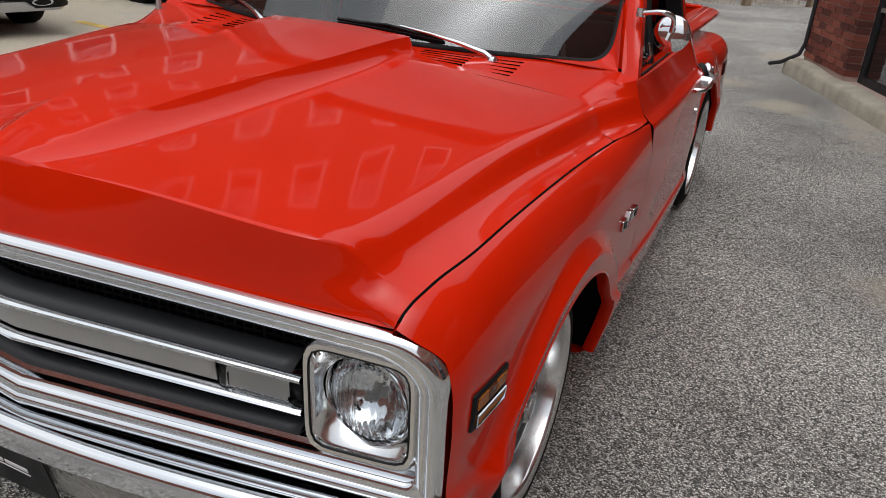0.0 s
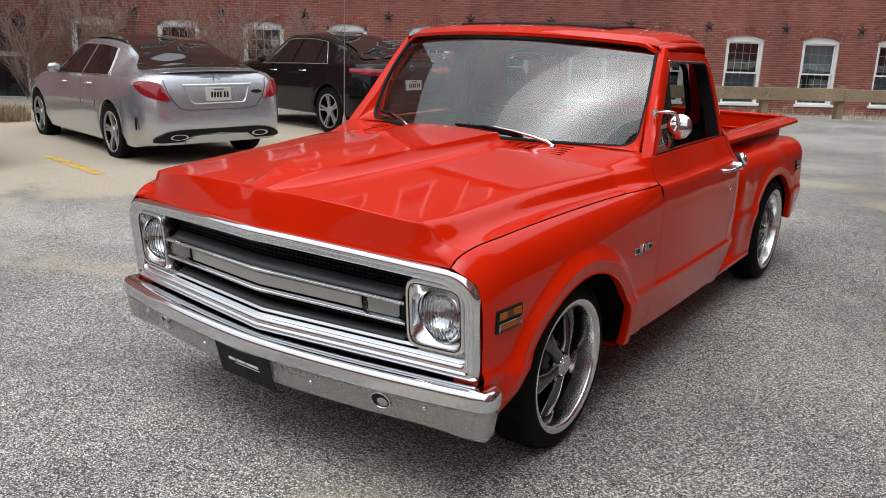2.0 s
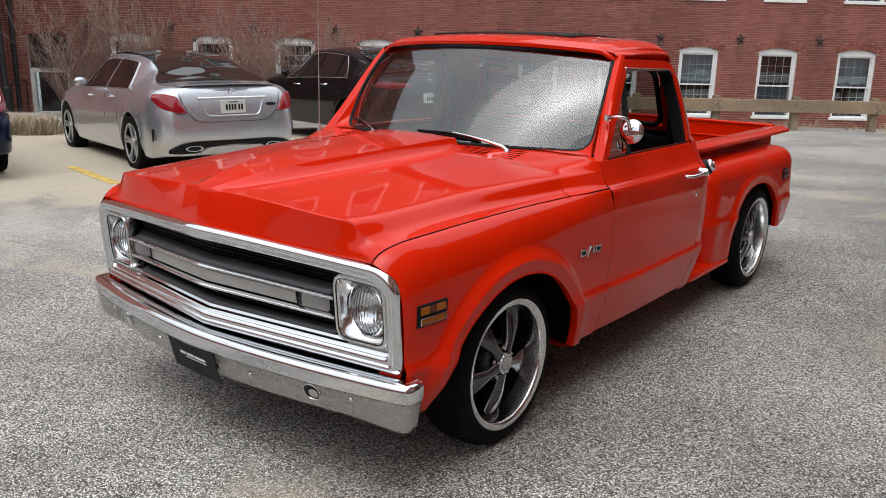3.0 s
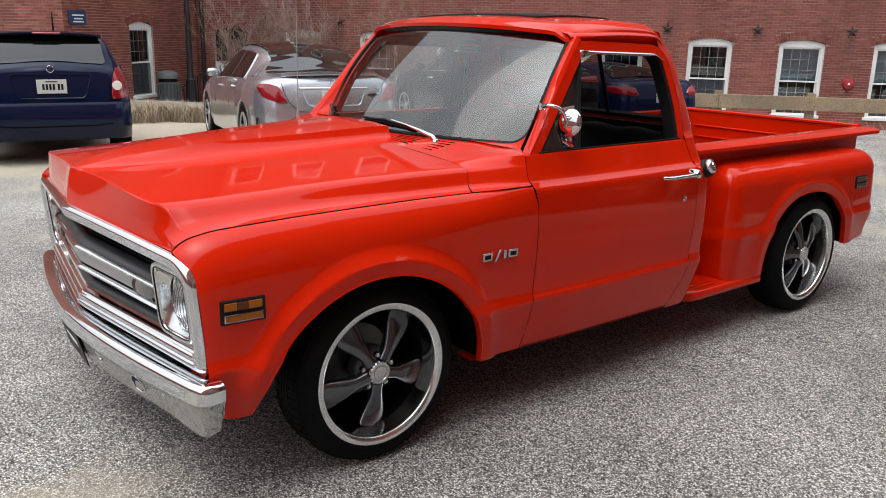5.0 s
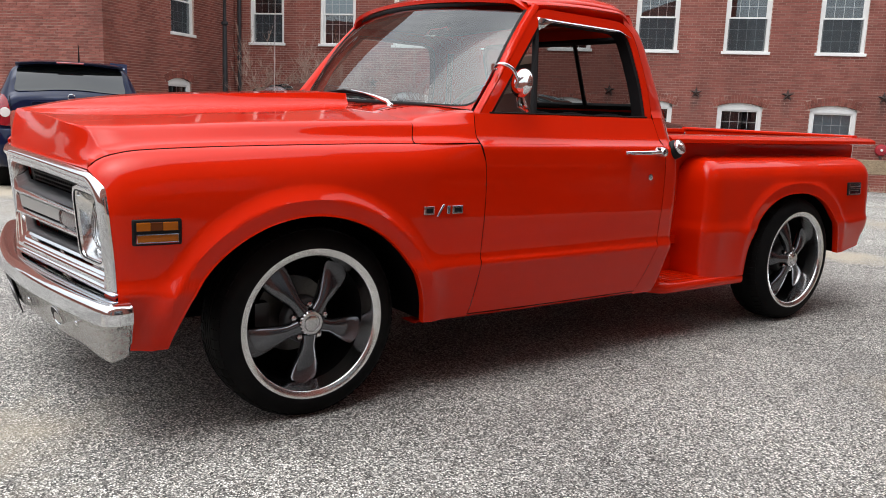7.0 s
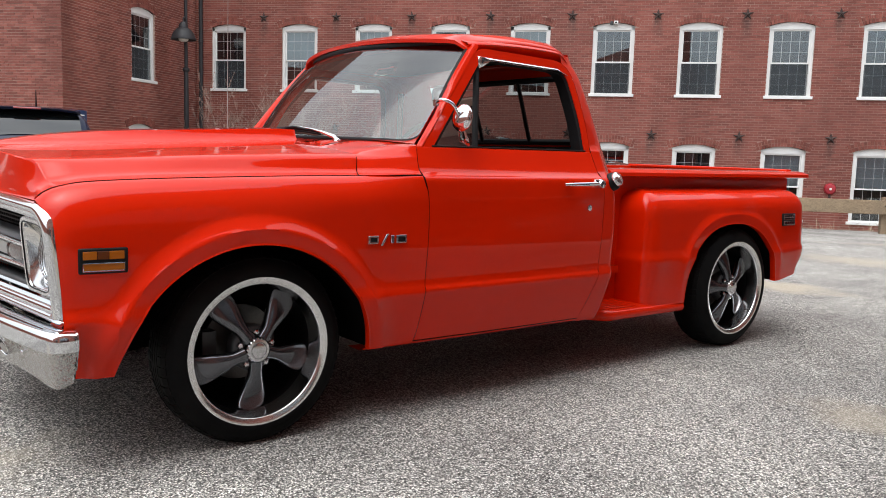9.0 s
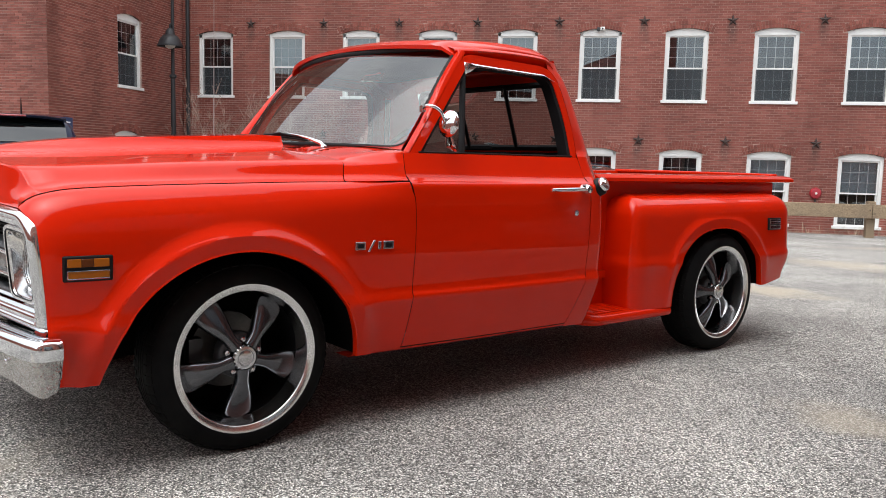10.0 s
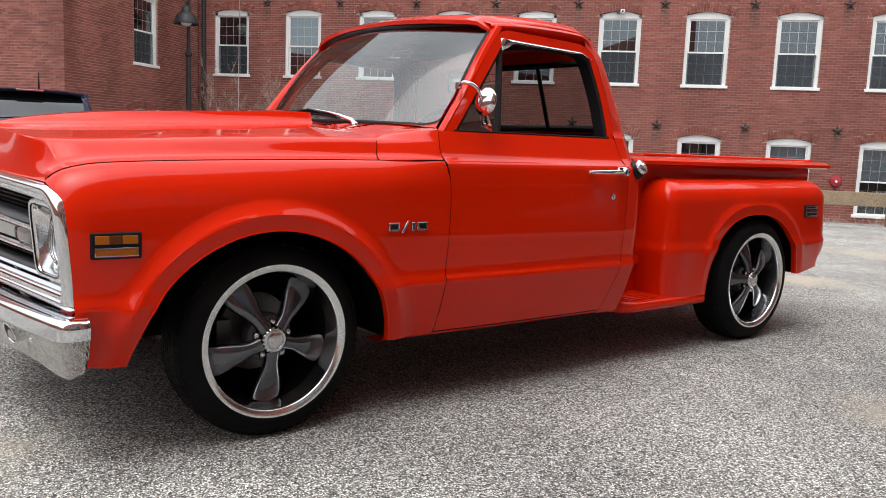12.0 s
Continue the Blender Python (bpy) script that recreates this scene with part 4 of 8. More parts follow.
def frame_strip(a, b, xa, xb):
    """A raised band between two insets of the window outline."""
    la, lb = window_loop(a), window_loop(b)
    rows = []
    for (y0, z0), (y1, z1) in zip(la, lb):
        x0, x1 = cab_side_x(z0), cab_side_x(z1)
        rows.append([(x0 + xa - 0.05, y0, z0), (x0 + xa, y0, z0), (x1 + xb, y1, z1), (x1 + xb - 0.06, y1, z1)])
    return Shape().grid(rows)


def door():
    d = part("door", door_skin(), RED, truck, smooth=40)
    part("window_frame", frame_strip(0.0, 0.038, 0.0, 0.0), RED, d, smooth=40)
    part("window_seal", frame_strip(0.038, 0.052, -0.004, -0.008), SEAL, d, smooth=40)
    glass = Shape()
    v = [(cab_side_x(z) - 0.020, y, z) for y, z in ((0.775, 1.09), (0.98, 1.09), (1.055, 1.468), (1.04, 1.452))]
    glass.put(v, [tuple(range(len(v)))])
    g = part("vent_glass", glass, DARK_GLASS, d, smooth=0)
    g.visible_shadow = False
    part("sill_strip", Shape().tube([(cab_side_x(1.09) + 0.001, 0.745 + 0.0, 1.088), (cab_side_x(1.09) + 0.001, 1.64, 1.090)], 0.0035, 8), SEAL, d)
    bar = Shape().tube([(cab_side_x(1.09) - 0.018, 0.985, 1.085), (cab_side_x(1.48) - 0.018, 1.062, 1.478)], 0.013, 8)
    part("vent_window_post", bar, SEAL, d)
    latch = Shape().tube([(0.845, 0.955, 1.10), (0.86, 0.93, 1.125), (0.85, 0.925, 1.16)], [0.012, 0.010, 0.006], 8)
    part("vent_latch", latch, CHROME, d)
    # handle: a blade on two feet with a push button
    h = Shape()
    hx = half_width(1.5) - side_in(0.94)
    h.tube([(hx + 0.006, 1.42, 0.938), (hx + 0.034, 1.455, 0.940), (hx + 0.040, 1.56, 0.941), (hx + 0.036, 1.60, 0.942)], [0.006, 0.008, 0.009, 0.010], 10)
    h.tube([(hx - 0.005, 1.445, 0.937), (hx + 0.03, 1.45, 0.939)], 0.009, 10)
    part("handle", h, CHROME, d)
    b = Shape().spin([(-0.01, 0.0), (-0.01, 0.022), (0.03, 0.022), (0.042, 0.017), (0.045, 0.0)], 20, (hx, 1.63, 0.942))
    part("handle_button", b, CHROME, d)
    k = Shape().spin([(-0.005, 0.0), (-0.005, 0.014), (0.006, 0.014), (0.008, 0.008), (0.005, 0.007), (0.005, 0.0)], 18, (half_width(1.58) - side_in(0.832), 1.583, 0.832))
    part("lock", k, CHROME, d)
    return d


door()
gap_f = [(half_width(door_front(z)) - side_in(z) - 0.0052, door_front(z) - 0.0015, z) for z in [0.30 + 0.76 * i / 24 for i in range(25)]]
gap_b = [(half_width(door_back(z)) - side_in(z) - 0.0028, door_back(z) + 0.0015, z) for z in [0.31 + 0.75 * i / 24 for i in range(25)]]
gap_l = [(half_width(y) - side_in(0.312) - 0.0052, y, 0.310) for y in [0.645 + 1.0 * i / 12 for i in range(13)]]
for line, wide in ((gap_f, 0.0028), (gap_b, 0.0016), (gap_l, 0.0026)):
    both_sides("door_gap", Shape().tube(line, wide, 6), DEEP, truck)
passenger = part("door", mirror_x(door_skin()), RED, truck, smooth=40)
part("window_frame", mirror_x(frame_strip(0.0, 0.038, 0.0, 0.0)), RED, passenger, smooth=40)
part("window_seal", mirror_x(frame_strip(0.038, 0.052, -0.004, -0.008)), SEAL, passenger, smooth=40)
# rain visor over the driver's window
vis = []
for i in range(19):
    t = i / 18
    y = lerp(1.050, 1.585, t)
    z = 1.480 - 0.014 * t - 0.022 * ease(t, 0.88, 1.0)
    drop = 0.016 + 0.038 * (1 - ease(t, 0.0, 0.14)) - 0.008 * ease(t, 0.7, 1.0)
    x = cab_side_x(z) - 0.004
    vis.append([(x, y, z), (x + 0.010, y, z - 0.004), (x + 0.018, y, z - drop)])
both_sides("window_visor", Shape().grid(vis), CHROME, truck, smooth=50, thick=0.003)


# rockers, cab corners and the back of the cab
def rocker():
    rows = []
    for i in range(21):
        y = lerp(0.425, 1.66, i / 20)
        rows.append([(half_width(y) - side_in(z) - q, y, z) for z, q in ((0.307, 0.0), (0.302, 0.003), (0.296, 0.010), (0.290, 0.025), (0.290, 0.12))])
    return Shape().grid(rows)


both_sides("rocker_panel", rocker(), RED, truck)


def back_y(z):
    return curve_at([(0.28, 1.80), (0.40, 1.88), (0.55, 1.925), (1.05, 1.925), (1.30, 1.862), (1.50, 1.785), (1.56, 1.74)], z)


def cab_edge(z):
    """Where the cab's side turns round to its back, below the belt."""
    return curve_at([(0.29, 1.718), (0.33, 1.735), (0.42, 1.752), (0.53, 1.767), (0.75, 1.769), (0.88, 1.760), (0.965, 1.744), (1.09, 1.730)], z)


def cab_corner(z0, z1, x_in, n=24):
    rows = []
    for i in range(n + 1):
        z = lerp(z0, z1, i / n)
        yb = back_y(z)
        if z <= 1.09:
            y0, ye = door_back(z) + 0.003, cab_edge(z)
            xs = half_width(y0) - side_in(z)
            path = rounded([(xs, y0, z), (xs - 0.004, ye, z), (xs - 0.135, yb - 0.012, z), (x_in, yb + 0.012, z)], [0, 0.022, 0.09, 0], 7)
        else:
            y0 = max(1.56, curve_at(sorted((b, a) for a, b in window_loop(0.0) if a > 1.4), z)) + 0.002
            xs = cab_side_x(z)
            path = rounded([(xs, y0, z), (xs - 0.030, lerp(y0, yb, 0.46), z), (xs - 0.135, yb - 0.012, z), (x_in, yb + 0.012, z)], [0, 0.06, 0.09, 0], 7)
        rows.append(path)
    return Shape().grid(rows)


both_sides("cab_corner", cab_corner(0.295, 1.09, 0.62, 48), RED, truck, smooth=50)
both_sides("rear_pillar", cab_corner(1.09, 1.53, 0.60), RED, truck, smooth=50)
back = []
for i in range(9):
    x = -0.63 + 1.26 * i / 8
    back.append([(x, back_y(z) + 0.012, z) for z in (0.30, 0.5, 0.7, 0.9, 1.05, 1.13)])
part("cab_back", Shape().grid(back), RED, truck, smooth=40)
head = []
for i in range(9):
    x = -0.62 + 1.24 * i / 8
    head.append([(x, back_y(z) + 0.012, z) for z in (1.455, 1.50, 1.56)])
part("rear_header", Shape().grid(head), RED, truck, smooth=40)


def band(points, w, d):
    """A flat closed gasket along a loop of points, w wide and d deep."""
    s = Shape()
    s.tube(points + [points[0]], w / 2, 6, caps=False)
    return s


rw = rounded([(0.0, back_y(1.135) + 0.014, 1.135), (0.60, back_y(1.135) + 0.014, 1.135), (0.575, back_y(1.455) + 0.014, 1.455), (-0.575, back_y(1.455) + 0.014, 1.455), (-0.60, back_y(1.135) + 0.014, 1.135), (0.0, back_y(1.135) + 0.014, 1.135)], [0, 0.07, 0.07, 0.07, 0.07, 0], 5)
part("rear_window_seal", band(rw[:-1], 0.034, 0.02), SEAL, truck)
rear_glass = part("rear_window", Shape().put([tuple(p) for p in rw[:-1]], [tuple(range(len(rw) - 1))]), DARK_GLASS, truck, smooth=0)
rear_glass.visible_shadow = False
for x in (-0.2, 0.2):
    part("slider_frame", Shape().tube([(x, back_y(1.135) + 0.006, 1.135), (x, back_y(1.455) + 0.006, 1.455)], 0.011, 6), BLACK, rear_glass)


# windscreen, its seal and the pillars beside it
def screen_point(x_part, t):
    """A point of the windscreen: x_part from -1 to 1 across, t from foot to head."""
    w = lerp(0.768, 0.712, t) + 0.016 * math.sin(math.pi * t)
    x = x_part * w
    foot = (glass_foot(x), 1.102 + 0.010 * (1 - x_part ** 2))
    top = (0.905 + 0.16 * x_part ** 2, 1.552 - 0.014 * x_part ** 2)
    bow = 0.018 * math.sin(math.pi * t)
    return Vector((x, lerp(foot[0], top[0], t) - bow, lerp(foot[1], top[1], t) + bow * 0.4))


screen = part("windscreen", Shape().grid([[screen_point(-1 + 2 * i / 24, k / 10) for k in range(11)] for i in range(25)]), SHADE_GLASS, truck, smooth=60)
screen.visible_shadow = False
loop = [screen_point(p, 0) for p in [-0.72 + 1.44 * i / 20 for i in range(21)]]
loop += rounded([screen_point(0.72, 0), screen_point(1, 0), screen_point(1, 0.42)], [0, 0.085, 0], 8)[1:]
loop += [screen_point(1, t / 10) for t in range(5, 10)]
loop += rounded([screen_point(1, 0.92), screen_point(1, 1), screen_point(0.93, 1)], [0, 0.04, 0], 4)
loop += [screen_point(0.9 - 1.8 * i / 20, 1) for i in range(21)]
loop += rounded([screen_point(-0.93, 1), screen_point(-1, 1), screen_point(-1, 0.92)], [0, 0.04, 0], 4)
loop += [screen_point(-1, 1 - t / 10) for t in range(1, 6)]
loop += rounded([screen_point(-1, 0.42), screen_point(-1, 0), screen_point(-0.72, 0)], [0, 0.085, 0], 8)[:-1]
part("windscreen_seal", band(loop, 0.022, 0.02), SEAL, truck, smooth=60)


def screen_corner():
    """Painted fillet outside the rounded lower corner of the glass."""
    arc = rounded([screen_point(0.72, 0), screen_point(1, 0), screen_point(1, 0.42)], [0, 0.085, 0], 8)
    tip = Vector((0.812, 0.708, 1.092))
    out_v = Vector((0.15, -0.72, 0.5)).normalized() * 0.007
    return Shape().grid([[p + out_v, p.lerp(tip, 0.5) + out_v, tip + out_v] for p in arc])


both_sides("pillar_foot", screen_corner(), RED, truck, smooth=60)


def a_pillar():
    rows = []
    for i in range(17):
        t = i / 16
        a = screen_point(1, t)
        z = lerp(1.085, 1.520, t)
        y = lerp(0.694, 1.066, t)
        b = Vector((cab_side_x(z) + 0.001, y, z))
        mid = a.lerp(b, 0.55) + Vector((0.012, -0.018, 0.004))
        inner = a + Vector((-0.02, 0.05, 0))
        rows.append([inner, a + Vector((0.0, -0.004, 0)), a.lerp(mid, 0.5) + Vector((0.003, -0.004, 0)), mid, mid.lerp(b, 0.55) + Vector((0.005, 0, 0)), b, b + Vector((-0.05, 0.01, 0))])
    return Shape().grid(rows)


both_sides("windscreen_pillar", a_pillar(), RED, truck, smooth=50)


def roof():
    rows = []
    ny = 28
    for i in range(ny + 1):
        t = i / ny
        row = []
        for k in range(-22, 23):
            s = k / 22
            a = abs(s)
            w = lerp(0.738, 0.748, t) - 0.075 * ease(t, 0.70, 1.0) ** 2
            front = 0.895 + 0.135 * a ** 2.2
            rear = 1.772 - 0.055 * a ** 3
            y = lerp(front, rear, t)
            crown = 1.588 + 0.040 * math.sin(math.pi * min(1, 0.1 + t * 0.78)) - 0.060 * ease(t, 0.80, 1.0) ** 2 - 0.02 * (1 - ease(t, 0, 0.1))
            z = crown - 0.036 * a ** 2.2 - 0.035 * ease(a, 0.86, 1.0) ** 2
            row.append((w * s, y, z))
        rows.append(row)
    first = rows[0]
    lipf = [(x, y + 0.004, z - 0.016) for x, y, z in first]
    under = [(x * 0.985, y + 0.05, z - 0.022) for x, y, z in first]
    last = rows[-1]
    edge = [(x, y + 0.010, z - 0.03) for x, y, z in last]
    return Shape().grid([under, lipf] + rows + [edge])


roof_ob = part("roof", roof(), RED, truck, smooth=40, thick=0.012)
gutter = []
for i in range(25):
    t = i / 24
    y = lerp(1.03, 1.69, t)
    z = 1.528 + 0.012 * math.sin(math.pi * t) - 0.070 * ease(t, 0.74, 1) ** 1.5
    q = 0.030 * ease(t, 0.78, 1.0) + 0.034 * (1 - ease(t, 0.0, 0.16))
    gutter.append([(0.690 - q, y, z + 0.030), (0.742 - q, y, z + 0.014), (0.762 - q, y, z + 0.009), (0.768 - q, y, z), (0.762 - q, y, z - 0.008), (0.752 - q, y, z - 0.013), (0.738 - q, y, z - 0.035)])
both_sides("rain_gutter", Shape().grid(gutter), RED, truck, smooth=60)
panel = []
for i in range(13):
    y = lerp(1.13, 1.60, i / 12)
    row = []
    for k in range(-8, 9):
        x = 0.44 * k / 8
        t = (y - 0.93) / 0.84
        z = 1.588 + 0.040 * math.sin(math.pi * (0.1 + t * 0.78)) - 0.036 * abs(x / 0.74) ** 2.2 - 0.060 * ease(t, 0.80, 1.0) ** 2
        row.append((x, y, z + 0.007))
    panel.append(row)
part("roof_panel", Shape().grid(panel), SEAL, roof_ob, "dark glass roof panel", smooth=50, thick=0.010)

# inside the cab
cab_in = Shape()
cab_in.box(-0.80, 0.80, 0.72, 1.86, 0.34, 0.38)
cab_in.box(-0.86, -0.83, 0.72, 1.70, 0.38, 1.06)
cab_in.box(0.83, 0.86, 0.72, 1.70, 0.38, 1.06)
cab_in.box(-0.70, 0.70, 1.86, 1.90, 0.38, 1.11)
cab_in.box(-0.76, 0.76, 0.48, 0.74, 0.34, 0.97)
part("cab_lining", cab_in, VINYL, truck, "black vinyl cab lining", smooth=0)
liner = [[(x * 0.93, y, z - 0.03) for x, y, z in ((-0.74 + 1.48 * i / 12, lerp(1.03, 1.74, k / 6), 1.572 - 0.03 * abs(-1 + 2 * i / 12) ** 2.2) for k in range(7))] for i in range(13)]
part("headliner", Shape().grid(liner), VINYL, truck)
dash = rounded([(0, 0.56, 1.085), (0, 0.80, 1.09), (0, 0.855, 1.04), (0, 0.80, 0.84), (0, 0.66, 0.80)], [0, 0.05, 0.05, 0.05, 0], 4)
part("dashboard", Shape().grid([[(x, p.y + 0.42 * x * x - 0.02, p.z - 0.012) for p in dash] for x in (-0.74, -0.6, -0.45, -0.3, -0.15, 0, 0.15, 0.3, 0.45, 0.6, 0.74)]), VINYL, truck, smooth=50, thick=0.01)
seat = Shape()
for z0, z1, ya, yb in ((0.55, 0.74, 1.22, 1.70),):
    ring = rounded([(0, ya, z0), (0, ya - 0.01, z1), (0, yb, z1 - 0.05), (0, yb, z0)], [0, 0.06, 0.06, 0], 4)
    seat.grid([[(x, p.y, p.z + 0.012 * math.cos(x * 24)) for p in ring] for x in [-0.72 + 1.44 * i / 40 for i in range(41)]], caps=True)
part("seat_cushion", seat, VINYL, truck, smooth=50)
ring = rounded([(0, 1.62, 0.68), (0, 1.72, 1.09), (0, 1.80, 1.10), (0, 1.80, 0.68)], [0, 0.05, 0.05, 0], 4)
part("seat_back", Shape().grid([[(x, p.y, p.z + 0.006 * math.cos(x * 24)) for p in ring] for x in [-0.72 + 1.44 * i / 40 for i in range(41)]], caps=True), VINYL, truck, smooth=50)
wheel_m = pose(0.36, 1.02, 1.03, 62, 0, 0)
sw = Shape().grid([[wheel_m @ Vector(((0.19 + 0.013 * math.cos(b)) * math.cos(a), (0.19 + 0.013 * math.cos(b)) * math.sin(a), 0.013 * math.sin(b))) for b in [2 * math.pi * j / 8 for j in range(8)]] for a in [2 * math.pi * i / 36 for i in range(36)]], close_u=True, close_v=True)
for a in (20, 160, 270):
    sw.tube([wheel_m @ Vector((0, 0, -0.03)), wheel_m @ Vector((0.185 * math.cos(radians(a)), 0.185 * math.sin(radians(a)), 0))], 0.010, 6)
sw.tube([wheel_m @ Vector((0, 0, -0.01)), wheel_m @ Vector((0, 0, -0.35))], 0.03, 10)
part("steering_wheel", sw, BLACK, truck)
part("interior_mirror", Shape().grid([[(0.09 * a, 1.10 + 0.01 * b, 1.47 + 0.028 * b) for b in (-1, 0, 1)] for a in (-1, -0.5, 0, 0.5, 1)]), CHROME, truck, thick=0.02)
for side in (-1, 1):
    part("seat_belt", Shape().tube([(side * 0.74, 1.70, 1.42), (side * 0.75, 1.70, 1.1), (side * 0.70, 1.62, 0.8)], 0.018, 6), BLACK, truck)

# frame and floor under the body
under = Shape()
under.box(-0.45, -0.36, -0.55, 3.75, 0.30, 0.42)
under.box(0.36, 0.45, -0.55, 3.75, 0.30, 0.42)
under.box(-0.55, 0.55, -0.45, 0.45, 0.36, 0.80)
under.box(-0.40, 0.40, 0.40, 1.9, 0.34, 0.40)
under.tube([(-0.75, 0.0, 0.33), (0.75, 0.0, 0.33)], 0.05, 8)
under.tube([(-0.75, 2.93, 0.34), (0.75, 2.93, 0.34)], 0.06, 8)
under.tube([(0.3, 1.2, 0.26), (0.3, 3.0, 0.28)], 0.04, 8)
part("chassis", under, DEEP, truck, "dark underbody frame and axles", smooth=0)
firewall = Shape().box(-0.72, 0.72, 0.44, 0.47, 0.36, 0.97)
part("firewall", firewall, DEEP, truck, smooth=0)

# pickup bed
bed = part("bed", Shape().box(-0.66, -0.635, 2.0, 3.79, 0.34, 0.985).box(0.635, 0.66, 2.0, 3.79, 0.34, 0.985).box(-0.66, 0.66, 1.955, 2.01, 0.34, 1.0).box(-0.70, 0.70, 2.0, 3.79, 0.46, 0.50), RED, truck, smooth=0)
for side in (-1, 1):
    prof = [(0.628, 0.985), (0.632, 1.006), (0.66, 1.012), (0.715, 1.004), (0.742, 0.990), (0.744, 0.972), (0.728, 0.966), (0.70, 0.975), (0.66, 0.975)]
    rows = []
    for y in [1.99 + (3.862 - 1.99) * i / 16 for i in range(17)]:
        grow = 0.02 * ease(y, 1.9, 3.2)
        rows.append([(side * (x + grow * ease(x, 0.66, 0.74)), y, z) for x, z in prof])
    part("bed_rail", Shape().grid(rows, close_v=True, caps=True), RED, bed, smooth=50)
tail = part("tailgate", Shape().box(-0.63, 0.63, 3.795, 3.83, 0.50, 1.0).box(-0.655, 0.655, 3.785, 3.845, 1.0, 1.022), RED, truck, bevel=0.006)
for z in (0.90, 0.82):
    part("pressed_rib", Shape().box(-0.56, 0.56, 3.785, 3.795, z - 0.006, z + 0.006), RED, tail, bevel=0.003)
for k in range(8):
    x = -0.62 + 1.24 * (k + 0.5) / 8
    part("floor_plank", Shape().box(x - 0.072, x + 0.072, 2.02, 3.785, 0.502, 0.522), WOOD_BED, bed, smooth=0)
for side in (-1, 1):
    chain = Shape()
    for i in range(12):
        t = i / 11
        p = Vector((side * 0.60, 3.77 - 0.24 * t, 0.97 - 0.26 * math.sin(math.pi * (0.08 + t * 0.55))))
        chain.grid([[p + pose(0, 0, 0, 20 + 90 * (i % 2), 40, 0) @ Vector(((0.012 + 0.004 * math.cos(b)) * math.cos(a), (0.017 + 0.004 * math.cos(b)) * math.sin(a), 0.004 * math.sin(b))) for b in [2 * math.pi * j / 5 for j in range(5)]] for a in [2 * math.pi * q / 10 for q in range(10)]], close_u=True, close_v=True)
    part("tailgate_chain", chain, SATIN, truck)


# rear fenders
def rear_flank(y):
    return curve_at([(2.30, 0.884), (2.6, 0.890), (3.1, 0.902), (3.40, 0.914), (3.52, 0.906)], y)


def rear_plan(n_front=14, n_rear=14):
    """Plan of the fender's outside, front foot to rear end, with the arch's stations along the side."""
    pts = [(0.665, 2.120), (0.70, 2.119), (0.73, 2.120)]
    pts += [tuple(p[:2]) for p in rounded([(0.745, 2.121, 0), (0.888, 2.155, 0), (0.884, 2.40, 0)], [0, 0.16, 0], n_front)]
    ys = arch_stations(2.425, 3.34, ARCH_R, 2, 48, 2)
    pts += [(rear_flank(y), y) for y in ys]
    pts += [tuple(p[:2]) for p in rounded([(0.914, 3.38, 0), (0.910, 3.672, 0), (0.66, 3.705, 0)], [0, 0.17, 0], n_rear)]
    return pts


def rear_lean(z):
    """How far the fender's skin lies inside its widest line: a crease low down, leaning in above and below it."""
    return curve_at([(0.30, 0.016), (0.45, 0.010), (0.530, 0.001), (0.545, 0.0), (0.556, 0.003), (0.572, 0.010), (0.62, 0.011), (0.80, 0.020)], z)


def rear_fender():
    rows = []
    plan = rear_plan()
    for i, (x, y) in enumerate(plan):
        a, b = plan[max(i - 1, 0)], plan[min(i + 1, len(plan) - 1)]
        d = Vector((b[0] - a[0], b[1] - a[1])).normalized()
        out_n = Vector((d.y, -d.x))
        lo = arch_floor(y, ARCH_R, 0.300, 0.360)
        if y > ARCH_R[0] + ARCH_R[2]:
            lo = curve_at([(3.31, 0.360), (3.45, 0.372), (3.60, 0.405), (3.67, 0.455), (3.705, 0.50)], y)
        top_start = 0.775
        row = []
        for k in range(25):
            z = lerp(lo, max(top_start, lo + 0.02), k / 24)
            f = flare(y, z, ARCH_R, 0.016, 0.040) if 2.2 < y < 3.55 else 0.0
            q = f - rear_lean(z) - 0.05 * ease(y, 3.50, 3.70) * ease(0.53 - z, 0.0, 0.14) ** 2
            row.append((x + out_n.x * q, y + out_n.y * q, z))
        bx, by, bz = row[-1]
        cx, cy = 0.66, min(max(by, 2.30), 3.46)
        d = Vector((cx - bx, cy - by))
        L = max(d.length, 1e-6)
        for k in range(1, 11):
            t = math.pi / 2 * k / 10
            q = min(0.125 * (1 - math.cos(t)), L) / L
            row.append((bx + d.x * q, by + d.y * q, bz + 0.122 * math.sin(t)))
        ex, ey, ez = row[-1]
        row.append((lerp(ex, cx, 0.5), lerp(ey, cy, 0.5), ez + 0.008))
        row.append((cx, cy, ez + 0.010))
        rows.append(row)
    return Shape().grid(rows)


def rear_x(y, z):
    return rear_flank(y) - rear_lean(z) + flare(y, z, ARCH_R, 0.016, 0.040)


both_sides("rear_fender", rear_fender(), RED, truck, smooth=45)
lip, tub = arch_shapes(ARCH_R, rear_x, 0.300, 0.360, 0.62)
both_sides("wheel_arch_lip", lip, RED, truck, smooth=60)
both_sides("wheel_tub", tub, DEEP, truck)


for side in (-1, 1):
    part("splash_panel", Shape().box(0.668, 0.676, 1.84, 2.14, 0.30, 0.972).moved(Matrix.Diagonal((side, 1, 1, 1))), RED, truck, smooth=0)

